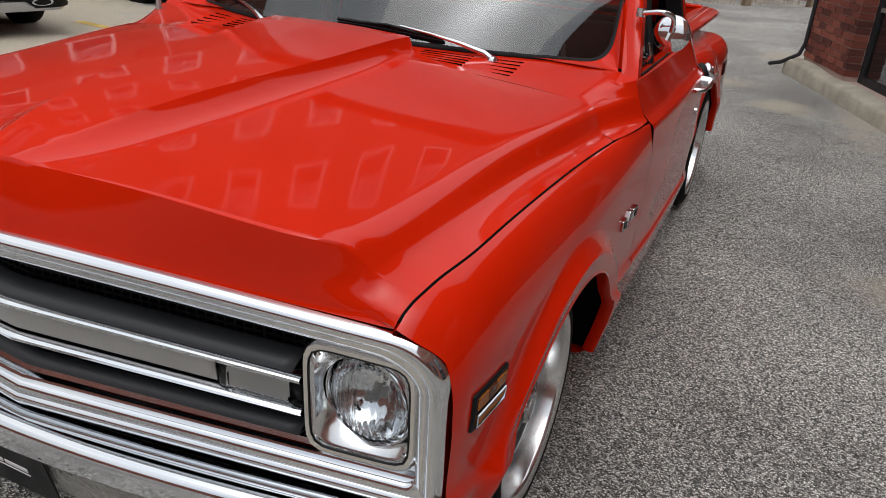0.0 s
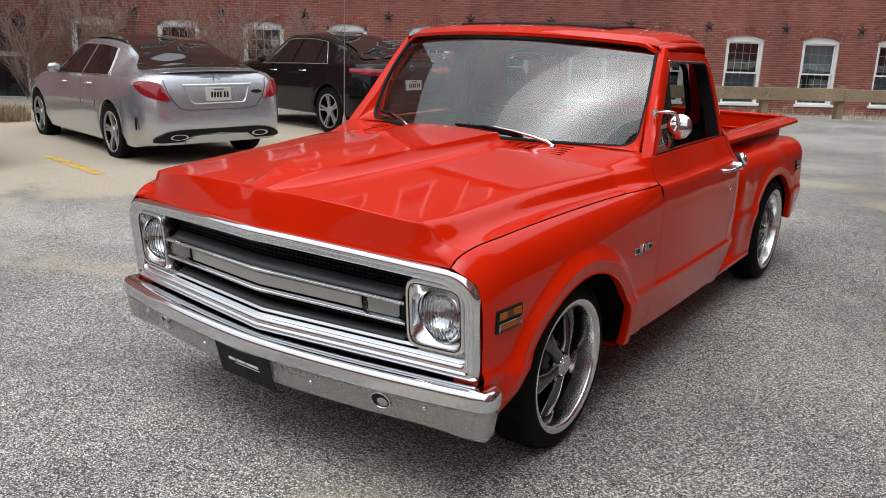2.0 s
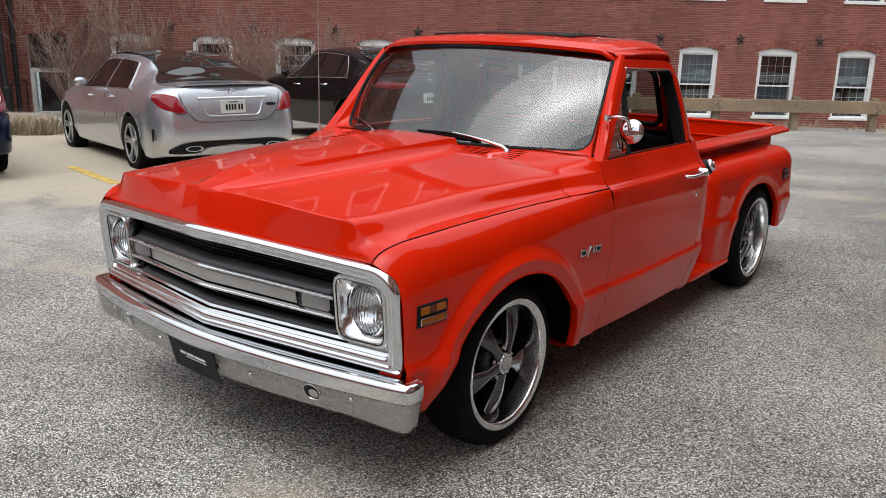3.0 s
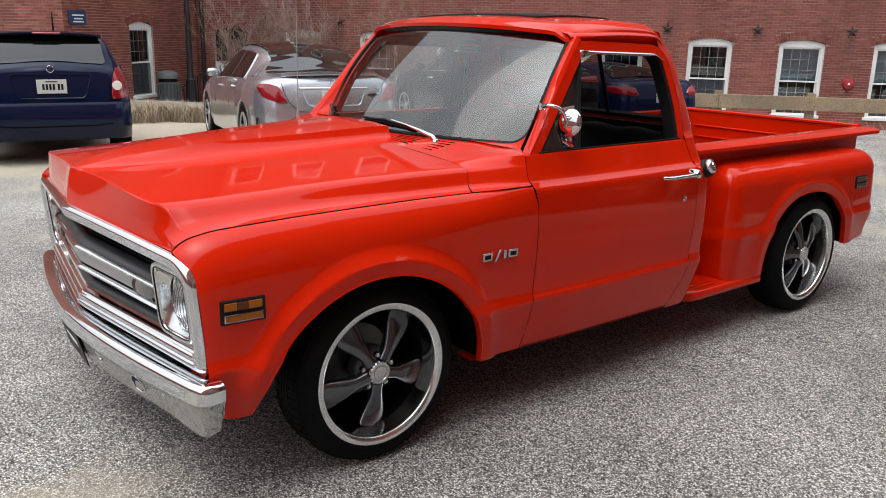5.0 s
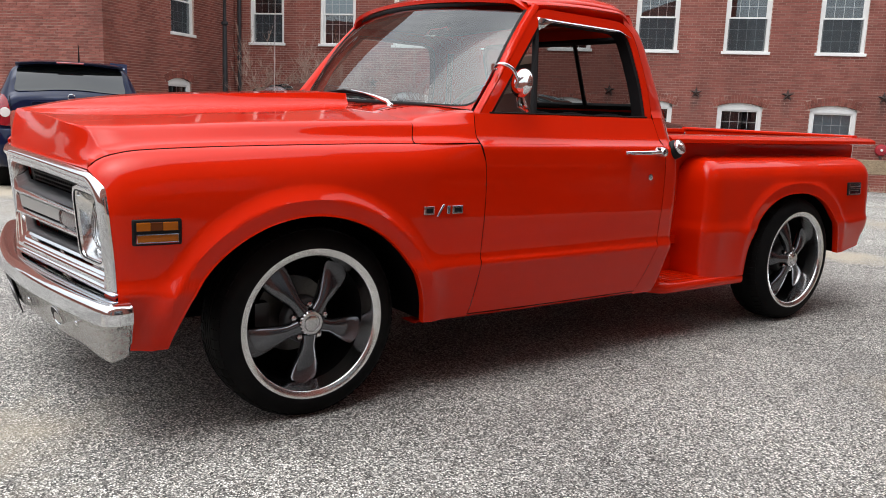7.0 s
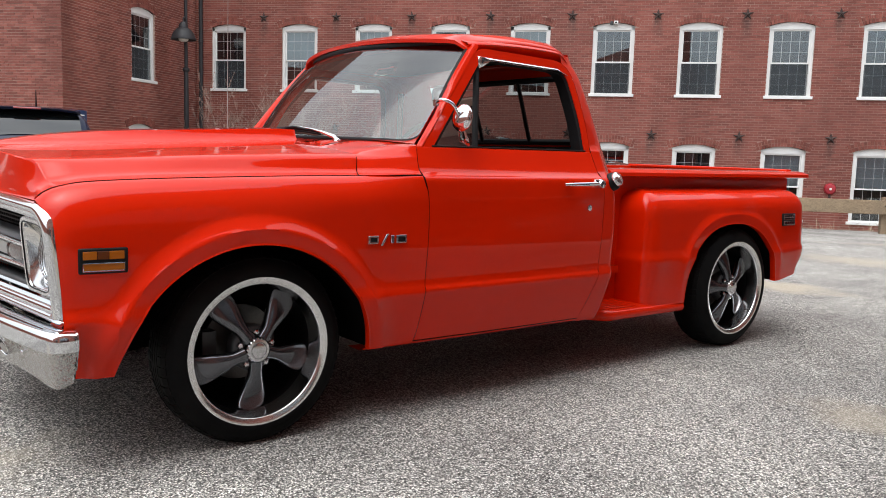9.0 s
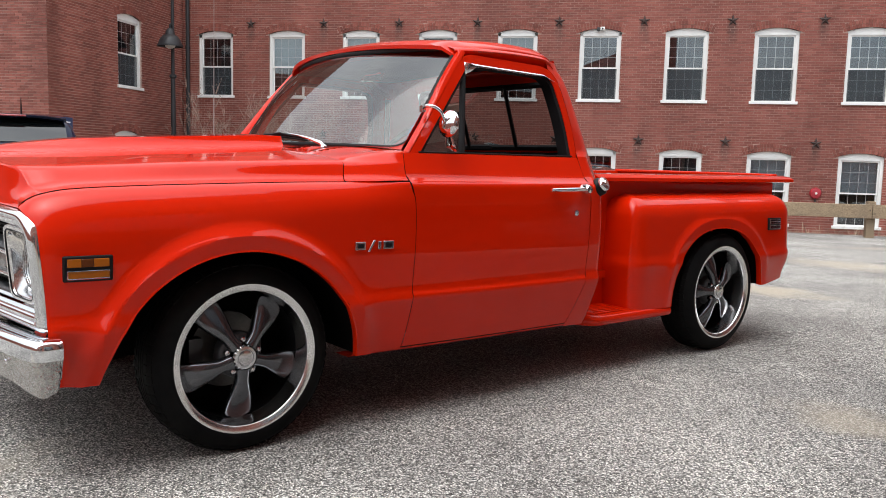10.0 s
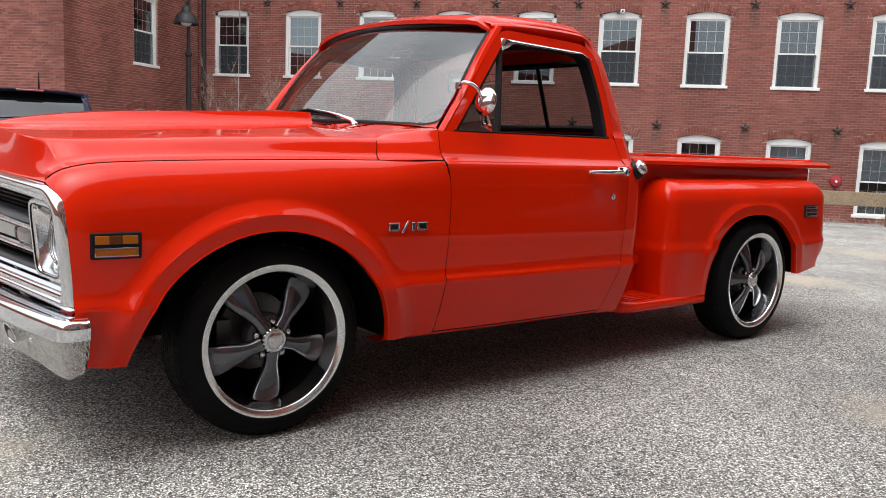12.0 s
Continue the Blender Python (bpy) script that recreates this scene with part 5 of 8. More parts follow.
# running boards with raised treads
def step_board():
    rows = []
    for i in range(25):
        y = lerp(1.74, 2.462, i / 24)
        xo = 0.884 - 0.16 * ease(1.93 - y, 0.0, 0.17) ** 2
        rows.append([(0.60, y, 0.258), (xo - 0.05, y, 0.250), (xo - 0.02, y, 0.252), (xo - 0.005, y, 0.262), (xo, y, 0.276), (xo - 0.003, y, 0.292), (xo - 0.014, y, 0.304), (xo - 0.035, y, 0.309), (0.78, y, 0.316), (0.60, y, 0.322)])
    return Shape().grid(rows, caps=True)


for side, made in zip((1, -1), both_sides("running_board", step_board(), RED, truck, smooth=40)):
    for a in range(6):
        x = 0.705 + 0.028 * a
        z = 0.316 - 0.004 * a / 5
        rib = Shape().tube([(side * x, 1.895, z - 0.004), (side * x, 1.905, z + 0.0015), (side * x, 2.095, z + 0.0015), (side * x, 2.105, z - 0.004)], 0.0048, 8)
        part("tread", rib, RED, made, smooth=60)


# wheels
def tyre_shape(r=R_W, rim=0.262):
    """A low tyre stretched on a wide rim: the sidewall slopes in from the lip to the tread."""
    half = [(0.098, rim - 0.012), (0.110, rim + 0.002), (0.113, rim + 0.012), (0.111, rim + 0.026), (0.103, rim + 0.046), (0.090, r - 0.018), (0.078, r - 0.009), (0.060, r - 0.003), (0.030, r)]
    s = Shape().spin(half + [(-x, q) for x, q in half[::-1]], 72)
    for k in range(60):
        m = pose(0, 0, 0, 6.0 * k)
        for e in (1, -1):
            for (xa, za), (xb, zb) in (((0.036, r - 0.001), (0.060, r - 0.003)), ((0.060, r - 0.003), (0.083, r - 0.0125))):
                pts = [(e * xx, w, zz + d) for d in (-0.004, 0.0035) for xx, zz in ((xa, za), (xb, zb)) for w in (-0.0125, 0.0125)]
                s.put([m @ Vector(p) for p in pts], [(4, 5, 7, 6), (0, 1, 5, 4), (2, 6, 7, 3), (0, 4, 6, 2), (1, 3, 7, 5)])
    for x0 in (-0.028, -0.007, 0.014):
        s.spin([(x0, r - 0.004), (x0, r + 0.002), (x0 + 0.014, r + 0.002), (x0 + 0.014, r - 0.004)], 48)
    return s


def spoke_shape(length=0.232):
    """One tapering spoke, pointing up; flared at the rim, waisted by the hub."""
    rows = []
    for i in range(15):
        t = i / 14
        r = lerp(0.045, length, t)
        w = curve_at([(0, 0.027), (0.2, 0.025), (0.45, 0.037), (0.7, 0.051), (0.88, 0.056), (0.96, 0.051), (1.0, 0.036)], t)
        d = curve_at([(0, 0.026), (0.5, 0.026), (1.0, 0.018)], t)
        x = curve_at([(0, -0.028), (0.35, -0.040), (0.8, -0.062), (1.0, -0.074)], t)
        row = []
        for k in range(14):
            a = 2 * math.pi * k / 14
            c, q = math.cos(a), math.sin(a)
            row.append((x + d * (abs(q) ** 0.7) * (1 if q > 0 else -1), w * c, r))
        rows.append(row)
    return Shape().grid(rows, close_v=True, caps=True)


def build_wheel(parent, m, turn):
    """A five-spoke wheel facing +x. Its origin is the hub cap's face."""
    ty = part("tyre", tyre_shape(), RUBBER, parent, "low-profile black tyre", smooth=40)
    ty.matrix_basis = m @ pose(-0.09, 0, 0)
    rim = Shape().spin([(-0.20, 0.245), (-0.19, 0.228), (-0.085, 0.232), (-0.03, 0.243), (-0.004, 0.250), (0.012, 0.254)], 64)
    r = part("rim", rim, BLACK, ty, "dark deep-dish rim barrel", smooth=50)
    r.matrix_basis = pose(0.09, 0, 0)
    lip_s = Shape().spin([(-0.060, 0.231), (-0.030, 0.236), (0.004, 0.2395), (0.012, 0.2415), (0.0155, 0.245), (0.021, 0.263), (0.021, 0.270), (0.010, 0.274)], 72)
    l = part("polished_lip", lip_s, LIP, ty, "polished aluminium rim lip", smooth=50)
    l.matrix_basis = pose(0.09, 0, 0)
    me = mesh_of("spoke", spoke_shape(), SPOKE, 60)
    for k in range(5):
        o = new("spoke", me)
        o.parent = ty
        o.matrix_basis = pose(0.09, 0, 0, turn + 72 * k)
    hub = Shape().spin([(-0.09, 0.085), (-0.05, 0.083), (-0.040, 0.077), (-0.036, 0.055), (-0.034, 0.0)], 40)
    part("hub", hub, GREY_TRIM, ty, smooth=50).matrix_basis = pose(0.09, 0, 0)
    cap = []
    for k in range(72):
        a, notch = 2 * math.pi * k / 72, 0.0026 if k % 4 < 2 else 0.0
        prof = [(-0.05, 0.046), (-0.012, 0.046 - notch), (-0.004, 0.045 - notch), (0.001, 0.040), (0.002, 0.031), (-0.001, 0.029), (-0.001, 0.0262)]
        cap.append([(x, q * math.cos(a), q * math.sin(a)) for x, q in prof])
    cap = part("hub_cap", Shape().grid(cap, close_u=True), DULL_CHROME, ty, "notched chrome hub cap", smooth=30)
    cap.matrix_basis = pose(0.09, 0, 0)
    part("cap_face", Shape().spin([(-0.002, 0.0275), (0.002, 0.026), (0.0035, 0.018), (0.004, 0.0001)], 28), DULL_CHROME, cap, smooth=40)
    nut = mesh_of("lug_nut", Shape().spin([(-0.045, 0.0), (-0.045, 0.013), (-0.018, 0.011), (-0.014, 0.006), (-0.013, 0.0)], 6), DULL_CHROME, 20)
    for k in range(5):
        a = radians(turn + 36 + 72 * k)
        o = new("lug_nut", nut)
        o.parent = ty
        o.matrix_basis = pose(0.09, -0.062 * math.sin(a), 0.062 * math.cos(a))
    disc = Shape().spin([(-0.165, 0.0), (-0.165, 0.140), (-0.18, 0.142), (-0.18, 0.09)], 40)
    part("brake_disc", disc, DISC, ty, smooth=30).matrix_basis = pose(0.09, 0, 0)
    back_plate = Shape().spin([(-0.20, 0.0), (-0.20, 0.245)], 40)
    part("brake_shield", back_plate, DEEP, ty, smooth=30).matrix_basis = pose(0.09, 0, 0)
    caliper = Shape().box(-0.17, -0.12, -0.16, -0.11, -0.06, 0.06)
    part("caliper", caliper, GREY_TRIM, ty, smooth=0).matrix_basis = pose(0.09, 0, 0)
    return ty


for y, x, turn in ((0.003, 0.871, 36), (2.938, 0.863, 14)):
    build_wheel(truck, pose(x, y, R_W), turn)
    build_wheel(truck, pose(-x, y, R_W) @ pose(0, 0, 0, 0, 0, 180), turn + 20)


# ---- the truck's front ----
def front_y(x):
    return -0.792 + 0.118 * (abs(x) / 0.88) ** 1.04


def lift(x, z):
    """The top line falls towards the sides; the foot stays level."""
    return z - 0.034 * (abs(x) / 0.88) ** 1.2 * ease(z, 0.50, 0.90)


def front(x, z, out=0.0):
    """A point of the front, which leans back towards its foot."""
    return Vector((x, front_y(x) - out + 0.075 * (0.90 - z), lift(x, z)))


def front_loop(w, z0, z1, r, n=14, along=24, up=8, foot=0.022):
    """A rounded rectangle; its lower corners are tighter."""
    pts = []
    for cx, cz, a0, q, to, m in ((w - r, z1 - r, 0, r, (-w + r, z1), along), (-w + r, z1 - r, 90, r, (-w, z0 + foot), up), (-w + foot, z0 + foot, 180, foot, (w - foot, z0), along), (w - foot, z0 + foot, 270, foot, (w, z1 - r), up)):
        pts += [(cx + q * math.cos(radians(a0 + 90 * k / n)), cz + q * math.sin(radians(a0 + 90 * k / n))) for k in range(n + 1)]
        a = pts[-1]
        pts += [(lerp(a[0], to[0], k / m), lerp(a[1], to[1], k / m)) for k in range(1, m)]
    return pts


def surround():
    """The chrome frame round grille and lamps, with a groove along it."""
    outer = front_loop(0.894, 0.503, 0.906, 0.092)
    centre = Vector((0, 0.705))
    prof = [(0.0, -0.045), (0.0, 0.0), (0.003, 0.010), (0.010, 0.018), (0.019, 0.022), (0.028, 0.019), (0.033, 0.013), (0.037, 0.014), (0.050, 0.009), (0.056, 0.003), (0.059, -0.010), (0.060, -0.05)]
    rows = []
    for x, z in outer:
        row = []
        for q, o in prof:
            hw, h0, h1 = 0.894 - q * 0.95, 0.503 + q, 0.906 - q
            # shrink the loop towards its middle line by line
            xx = x * hw / 0.894
            zz = lerp(h0, h1, (z - 0.503) / (0.906 - 0.503))
            row.append(front(xx, zz, o + 0.006))
        rows.append(row)
    return Shape().grid(rows, close_u=True)


part("grille_surround", surround(), CHROME, truck, "chrome grille surround with a groove", smooth=60)
low = []
for i in range(49):
    x = -0.838 + 1.676 * i / 48
    low.append([front(x, z, o) for z, o in ((0.592, -0.045), (0.586, -0.018), (0.576, -0.012), (0.572, 0.0), (0.560, 0.006), (0.556, 0.012), (0.546, 0.012))])
part("lower_moulding", Shape().grid(low), CHROME, truck, "stepped chrome moulding under the grille", smooth=35)


def front_sheet(x0, x1, rows_zo, n=40):
    return Shape().grid([[front(lerp(x0, x1, i / n), z, o) for z, o in rows_zo] for i in range(n + 1)])


part("grille_back", front_sheet(-0.84, 0.84, [(0.50, -0.14), (0.70, -0.14), (0.90, -0.14)]), DEEP, truck)
part("upper_shelf", front_sheet(-0.60, 0.60, [(0.752, -0.004), (0.764, -0.03), (0.780, -0.05)]), GREY_TRIM, truck, thick=0.004)
part("lower_shelf", front_sheet(-0.60, 0.60, [(0.588, -0.016), (0.600, -0.04), (0.606, -0.05)]), GREY_TRIM, truck, thick=0.004)
part("centre_backing", front_sheet(-0.61, 0.61, [(0.668, -0.02), (0.735, -0.02)]), BLACK, truck, thick=0.004)
part("name_panel", front_sheet(-0.445, 0.445, [(0.680, -0.010), (0.682, -0.008), (0.726, -0.006), (0.728, -0.010)]), SATIN, truck, "blank satin aluminium grille panel", thick=0.004)
for z in (0.742, 0.664):
    prof = [(z + 0.010, -0.02), (z + 0.009, 0.0), (z + 0.002, 0.008), (z - 0.006, 0.006), (z - 0.010, -0.004), (z - 0.010, -0.02)]
    part("grille_bar", front_sheet(-0.622, 0.622, prof, 48), CHROME, truck, "thin chrome grille bar", smooth=50)
mesh_s = Shape()
for z0, z1 in ((0.768, 0.858), (0.600, 0.660)):
    nz = round((z1 - z0) / 0.014)
    for k in range(nz + 1):
        z = lerp(z0, z1, k / nz)
        mesh_s.tube([front(x, z, -0.065) for x in [-0.61 + 1.22 * i / 24 for i in range(25)]], 0.0028, 4, caps=False)
    for k in range(62):
        x = -0.61 + 0.02 * k
        mesh_s.tube([front(x, z0, -0.067), front(x, z1, -0.067)], 0.0028, 4, caps=False)
part("grille_mesh", mesh_s, BLACK, truck, "black mesh behind the grille bars", smooth=0)
for side in (-1, 1):
    # parking lamp
    p = Shape().grid([[front(side * lerp(0.462, 0.598, i / 8), z, o) for z, o in ((0.676, -0.02), (0.678, 0.0), (0.690, 0.006), (0.716, 0.006), (0.729, 0.0), (0.731, -0.02))] for i in range(9)])
    part("parking_lamp", p, RIBBED, truck, "clear ribbed parking lamp", smooth=50)
    part("parking_lamp_bulb", front_sheet(side * 0.47, side * 0.59, [(0.682, -0.012), (0.726, -0.012)], 4), SATIN, truck)
    # headlamp bezel: a rounded square with a dished centre
    cx, cz = side * 0.735, 0.716
    rows = []
    for k in range(48):
        a = 2 * math.pi * k / 48
        c, s = math.cos(a), math.sin(a)
        q = 1 / (abs(c) ** 7 + abs(s) ** 7) ** (1 / 7)
        row = []
        for hw, hh, o, rnd in ((0.106, 0.132, -0.05, 0), (0.106, 0.132, 0.006, 0), (0.102, 0.128, 0.012, 0), (0.094, 0.118, 0.011, 0), (0.092, 0.116, 0.002, 0), (0.088, 0.110, 0.000, 0.0), (0.095, 0.095, -0.030, 0.75), (0.092, 0.092, -0.036, 1.0)):
            f = lerp(q, 1.0, rnd)
            row.append(front(cx + hw * f * c, cz + hh * f * s, o))
        rows.append(row)
    bez = part("headlamp_bezel", Shape().grid(rows, close_u=True), LIP, truck, "bright square headlamp bezel", smooth=50)
    groove = []
    for k in range(49):
        a = 2 * math.pi * k / 48
        c, g = math.cos(a), math.sin(a)
        q = 1 / (abs(c) ** 7 + abs(g) ** 7) ** (1 / 7)
        groove.append(front(cx + 0.0935 * q * c, cz + 0.1175 * q * g, 0.0095))
    part("bezel_groove", Shape().tube(groove, 0.0026, 6, caps=False), BLACK, bez)
    ctr = front(cx, cz, -0.035)
    m = Matrix.Translation(ctr) @ pose(0, 0, 0, 0, 0, side * -7)
    ring_s = Shape().spin([(0.004, 0.096), (-0.010, 0.096), (-0.016, 0.090), (-0.010, 0.085), (0.0, 0.085)], 48, axis="y").moved(m)
    part("lamp_ring", ring_s, CHROME, bez, smooth=50)
    lens = Shape().spin([(-0.005, 0.086), (-0.014, 0.078), (-0.024, 0.060), (-0.032, 0.036), (-0.036, 0.012), (-0.036, 0.0001)], 40, axis="y").moved(m)
    part("headlamp_lens", lens, RIBBED, bez, "ribbed round headlamp glass", smooth=60, thick=0.003)
    bowl = Shape().spin([(0.0, 0.086), (0.03, 0.072), (0.05, 0.045), (0.06, 0.0001)], 40, axis="y").moved(m)
    part("reflector", bowl, CHROME, bez, smooth=60)
    part("bulb_shield", Shape().spin([(0.02, 0.0001), (-0.004, 0.010), (0.03, 0.016)], 16, axis="y").moved(m), SATIN, bez)
    for sx, sz in ((-0.082, 0.098), (0.082, -0.098)):
        p = front(cx + sx, cz + sz, -0.01)
        part("bezel_screw", Shape().spin([(0.0, 0.006), (-0.012, 0.006), (-0.014, 0.0001)], 10, tuple(p), "y"), CHROME, bez)
    # red filler between bumper and surround
    part("bumper_filler", Shape().grid([[(side * x, front_y(x) + 0.026 + d, z) for z, d in ((0.512, 0.03), (0.504, 0.0), (0.490, -0.012))] for x in (0.80, 0.83, 0.86, 0.885)]), RED, truck)


    # painted nose of the fender above the surround's corner
    ring = [(0.888 - 0.088 + 0.088 * math.cos(radians(a)), 0.903 - 0.088 + 0.088 * math.sin(radians(a))) for a in range(0, 91, 6)]
    ring = [(0.888, 0.70), (0.888, 0.76)] + ring + [(x, 0.903) for x in (0.77, 0.74, 0.71, 0.68)]
    nose = [[(side * x, front_y(x) + 0.075 * (0.90 - z) + d, lift(x, z)) for d in (0.0, 0.02, 0.05, 0.10)] for x, z in ring]
    part("fender_nose", Shape().grid(nose), RED, truck, smooth=60)


# front bumper
def bumper_y(x):
    return -0.832 + 0.116 * (abs(x) / 0.90) ** 1.7


def bumper_path():
    pts = [(x, bumper_y(x)) for x in [0.90 * i / 22 for i in range(23)]]
    pts += [tuple(p[:2]) for p in rounded([(0.91, -0.713, 0), (0.962, -0.695, 0), (0.960, -0.632, 0)], [0, 0.055, 0], 9)]
    pts += [(0.957, -0.628), (0.956, -0.624), (0.955, -0.620)]
    return [(-x, y) for x, y in pts[:0:-1]] + pts


def along(path, prof):
    rows = []
    for i, (x, y) in enumerate(path):
        a, b = path[max(i - 1, 0)], path[min(i + 1, len(path) - 1)]
        d = Vector((b[0] - a[0], b[1] - a[1])).normalized()
        n = Vector((d.y, -d.x))
        end = min(i, len(path) - 1 - i)
        s = sum((Vector(path[-1 - k]) - Vector(path[-2 - k])).length for k in range(min(end, 20)))
        floor = 0.372 - 0.056 * math.sqrt(max(0.0, 1 - max(0.0, 1 - s / 0.05) ** 2))
        steep = lerp(0.45, 1.0, ease(s, 0.10, 0.36))
        rows.append([(x + n.x * f * (steep if z < 0.45 else 1), y + n.y * f * (steep if z < 0.45 else 1), max(z, floor)) for f, z in prof])
    return rows


bp = bumper_path()
upper = rounded([(-0.115, 0.482, 0), (-0.070, 0.500, 0), (0.004, 0.499, 0), (0.005, 0.436, 0)], [0, 0.03, 0.056, 0], 8)
bumper = part("front_bumper", Shape().grid(along(bp, [(p.x, p.y) for p in upper])), CHROME, truck, "chrome front bumper", smooth=60)
lower = rounded([(0.005, 0.436, 0), (-0.007, 0.424, 0), (-0.018, 0.395, 0), (-0.038, 0.326, 0), (-0.06, 0.318, 0)], [0, 0.012, 0.02, 0.01, 0], 4)
part("bumper_face", Shape().grid(along(bp, [(p.x, p.y) for p in lower])), CHROME_LOW, bumper, "lower bumper face in pitted chrome, tinted dark for the shaded ground", smooth=60)
part("bumper_back", Shape().grid(along(bp, [(-0.05, 0.48), (-0.055, 0.35)])), DEEP, bumper)
bolt = mesh_of("bumper_bolt", Shape().spin([(0.0, 0.010), (-0.004, 0.009), (-0.007, 0.005), (-0.008, 0.0001)], 16, axis="y"), CHROME, 60)
for side in (-1, 1):
    for x, z in ((0.24, 0.418), (0.285, 0.385), (0.735, 0.400)):
        y = bumper_y(x) + 0.022
        o = new("bumper_bolt", bolt)
        o.parent = bumper
        o.matrix_basis = pose(side * x, y - 0.004, z, 20, 0, side * 12 * x)
    x, z = 0.574, 0.392
    m = Matrix.Translation((side * x, bumper_y(x) + 0.015, z)) @ pose(0, 0, 0, 20, 0, side * 13)
    eye_s = Shape().spin([(0.008, 0.036), (-0.002, 0.036), (-0.003, 0.033), (0.002, 0.030), (0.02, 0.026)], 28, axis="y").moved(m)
    e = part("driving_lamp", eye_s, CHROME, bumper, "small round lamp let into the bumper", smooth=50)
    # no hole in the face: a black disc stands in for the recess's shade
    part("painted_lamp_well", Shape().spin([(0.004, 0.033), (-0.001, 0.031), (-0.0015, 0.0001)], 24, axis="y").moved(m), BLACK, e)
    part("lamp_glass", Shape().spin([(-0.001, 0.020), (-0.005, 0.015), (-0.007, 0.0001)], 24, (0.006, 0, -0.006), axis="y").moved(m), SATIN, e)

# dealer plate under the bumper, its writing as bars
plate_m = pose(-0.047, -0.826, 0.446, 14, 0, -2)
plate = part("front_plate", Shape().box(-0.152, 0.152, -0.004, 0.0, -0.155, 0.0).moved(plate_m), BLACK, truck, "black plate below the bumper with pale lettering bars", bevel=0.002)
for x0, x1, z0, z1 in ((-0.085, -0.048, -0.080, -0.069), (-0.040, 0.008, -0.080, -0.069), (0.016, 0.082, -0.080, -0.069), (-0.05, 0.085, -0.090, -0.0875)):
    part("lettering_bar", Shape().box(x0, x1, -0.0055, -0.004, z0, z1).moved(plate_m), WHITE_MARK, plate, smooth=0)

# side markers, badge and small fittings
for side in (1, -1):
    for y0, y1, z0, z1, lens_mat, xf, nm in ((-0.607, -0.463, 0.662, 0.742, AMBER, fender_x, "amber"), (3.350, 3.500, 0.688, 0.762, DARK_LENS, rear_x, "dark red")):
        def at(y, z, o):
            return (side * (xf(y, z) + o), y, z)
        bez = part("side_marker", Shape().put([at(y, z, o) for o in (-0.01, 0.007) for y, z in ((y0, z0), (y1, z0), (y1, z1), (y0, z1))], [(0, 1, 2, 3), (4, 7, 6, 5), (0, 4, 5, 1), (1, 5, 6, 2), (2, 6, 7, 3), (3, 7, 4, 0)]), BLACK, truck, f"black side marker with {nm} lenses", bevel=0.005)
        pieces = [(0.12, 0.42, 0.0, 1.0, lens_mat, 1), (0.56, 0.88, 0.0, 0.33, lens_mat, 0), (0.56, 0.88, 0.34, 0.62, BROWN_LENS, 0), (0.56, 0.88, 0.63, 1.0, lens_mat, 0)]
        if nm != "amber":
            pieces = [(a, b, 0.0, 1.0, lens_mat, 1) for a, b in ((0.12, 0.38), (0.52, 0.68), (0.71, 0.87))]
        for a, b, u0, u1, mat, framed in pieces:
            za, zb, ya, yb = lerp(z0, z1, a), lerp(z0, z1, b), lerp(y0 + 0.012, y1 - 0.012, u0), lerp(y0 + 0.012, y1 - 0.012, u1)
            q = [(ya, za), (yb, za), (yb, zb), (ya, zb)]
            part("marker_lens", Shape().put([at(y, z, o) for o in (0.004, 0.0085) for y, z in q], [(0, 1, 2, 3), (4, 7, 6, 5), (0, 4, 5, 1), (1, 5, 6, 2), (2, 6, 7, 3), (3, 7, 4, 0)]), mat, bez, bevel=0.0015)
            if framed:
                part("marker_trim", Shape().tube([at(y, z, 0.009) for y, z in q + q[:1]], 0.0024, 6, caps=False), CHROME, bez)
    # badge of four plain chrome shapes
    bz0, bz1 = 0.715, 0.746
    def badge_at(y, z, o):
        return (side * (fender_x(y, z) + o), y, z)
    for k, outline in enumerate(([(0.402, bz0), (0.446, bz0), (0.446, bz1), (0.402, bz1)], [(0.456, bz0 - 0.008), (0.466, bz0 - 0.008), (0.492, bz1 + 0.006), (0.482, bz1 + 0.006)], [(0.502, bz0), (0.516, bz0), (0.516, bz1), (0.502, bz1)], [(0.526, bz0), (0.572, bz0), (0.572, bz1), (0.526, bz1)])):
        n = len(outline)
        s = Shape().put([badge_at(y, z, o) for o in (-0.002, 0.009) for y, z in outline], [tuple(range(n)), tuple(range(2 * n - 1, n - 1, -1))] + [(i, (i + 1) % n, (i + 1) % n + n, i + n) for i in range(n)])
        b = part("badge_shape", s, DULL_CHROME, truck, "plain chrome badge shape" if k == 0 else "", bevel=0.002)
        if k in (0, 3):
            c = [(lerp(outline[0][0], outline[1][0], u), lerp(bz0, bz1, v)) for u, v in ((0.2, 0.24), (0.8, 0.24), (0.8, 0.76), (0.2, 0.76))]
            part("badge_inset", Shape().put([badge_at(y, z, o) for o in (0.008, 0.0105) for y, z in c], [(0, 1, 2, 3), (4, 7, 6, 5), (0, 4, 5, 1), (1, 5, 6, 2), (2, 6, 7, 3), (3, 7, 4, 0)]), BLACK, b, smooth=0)

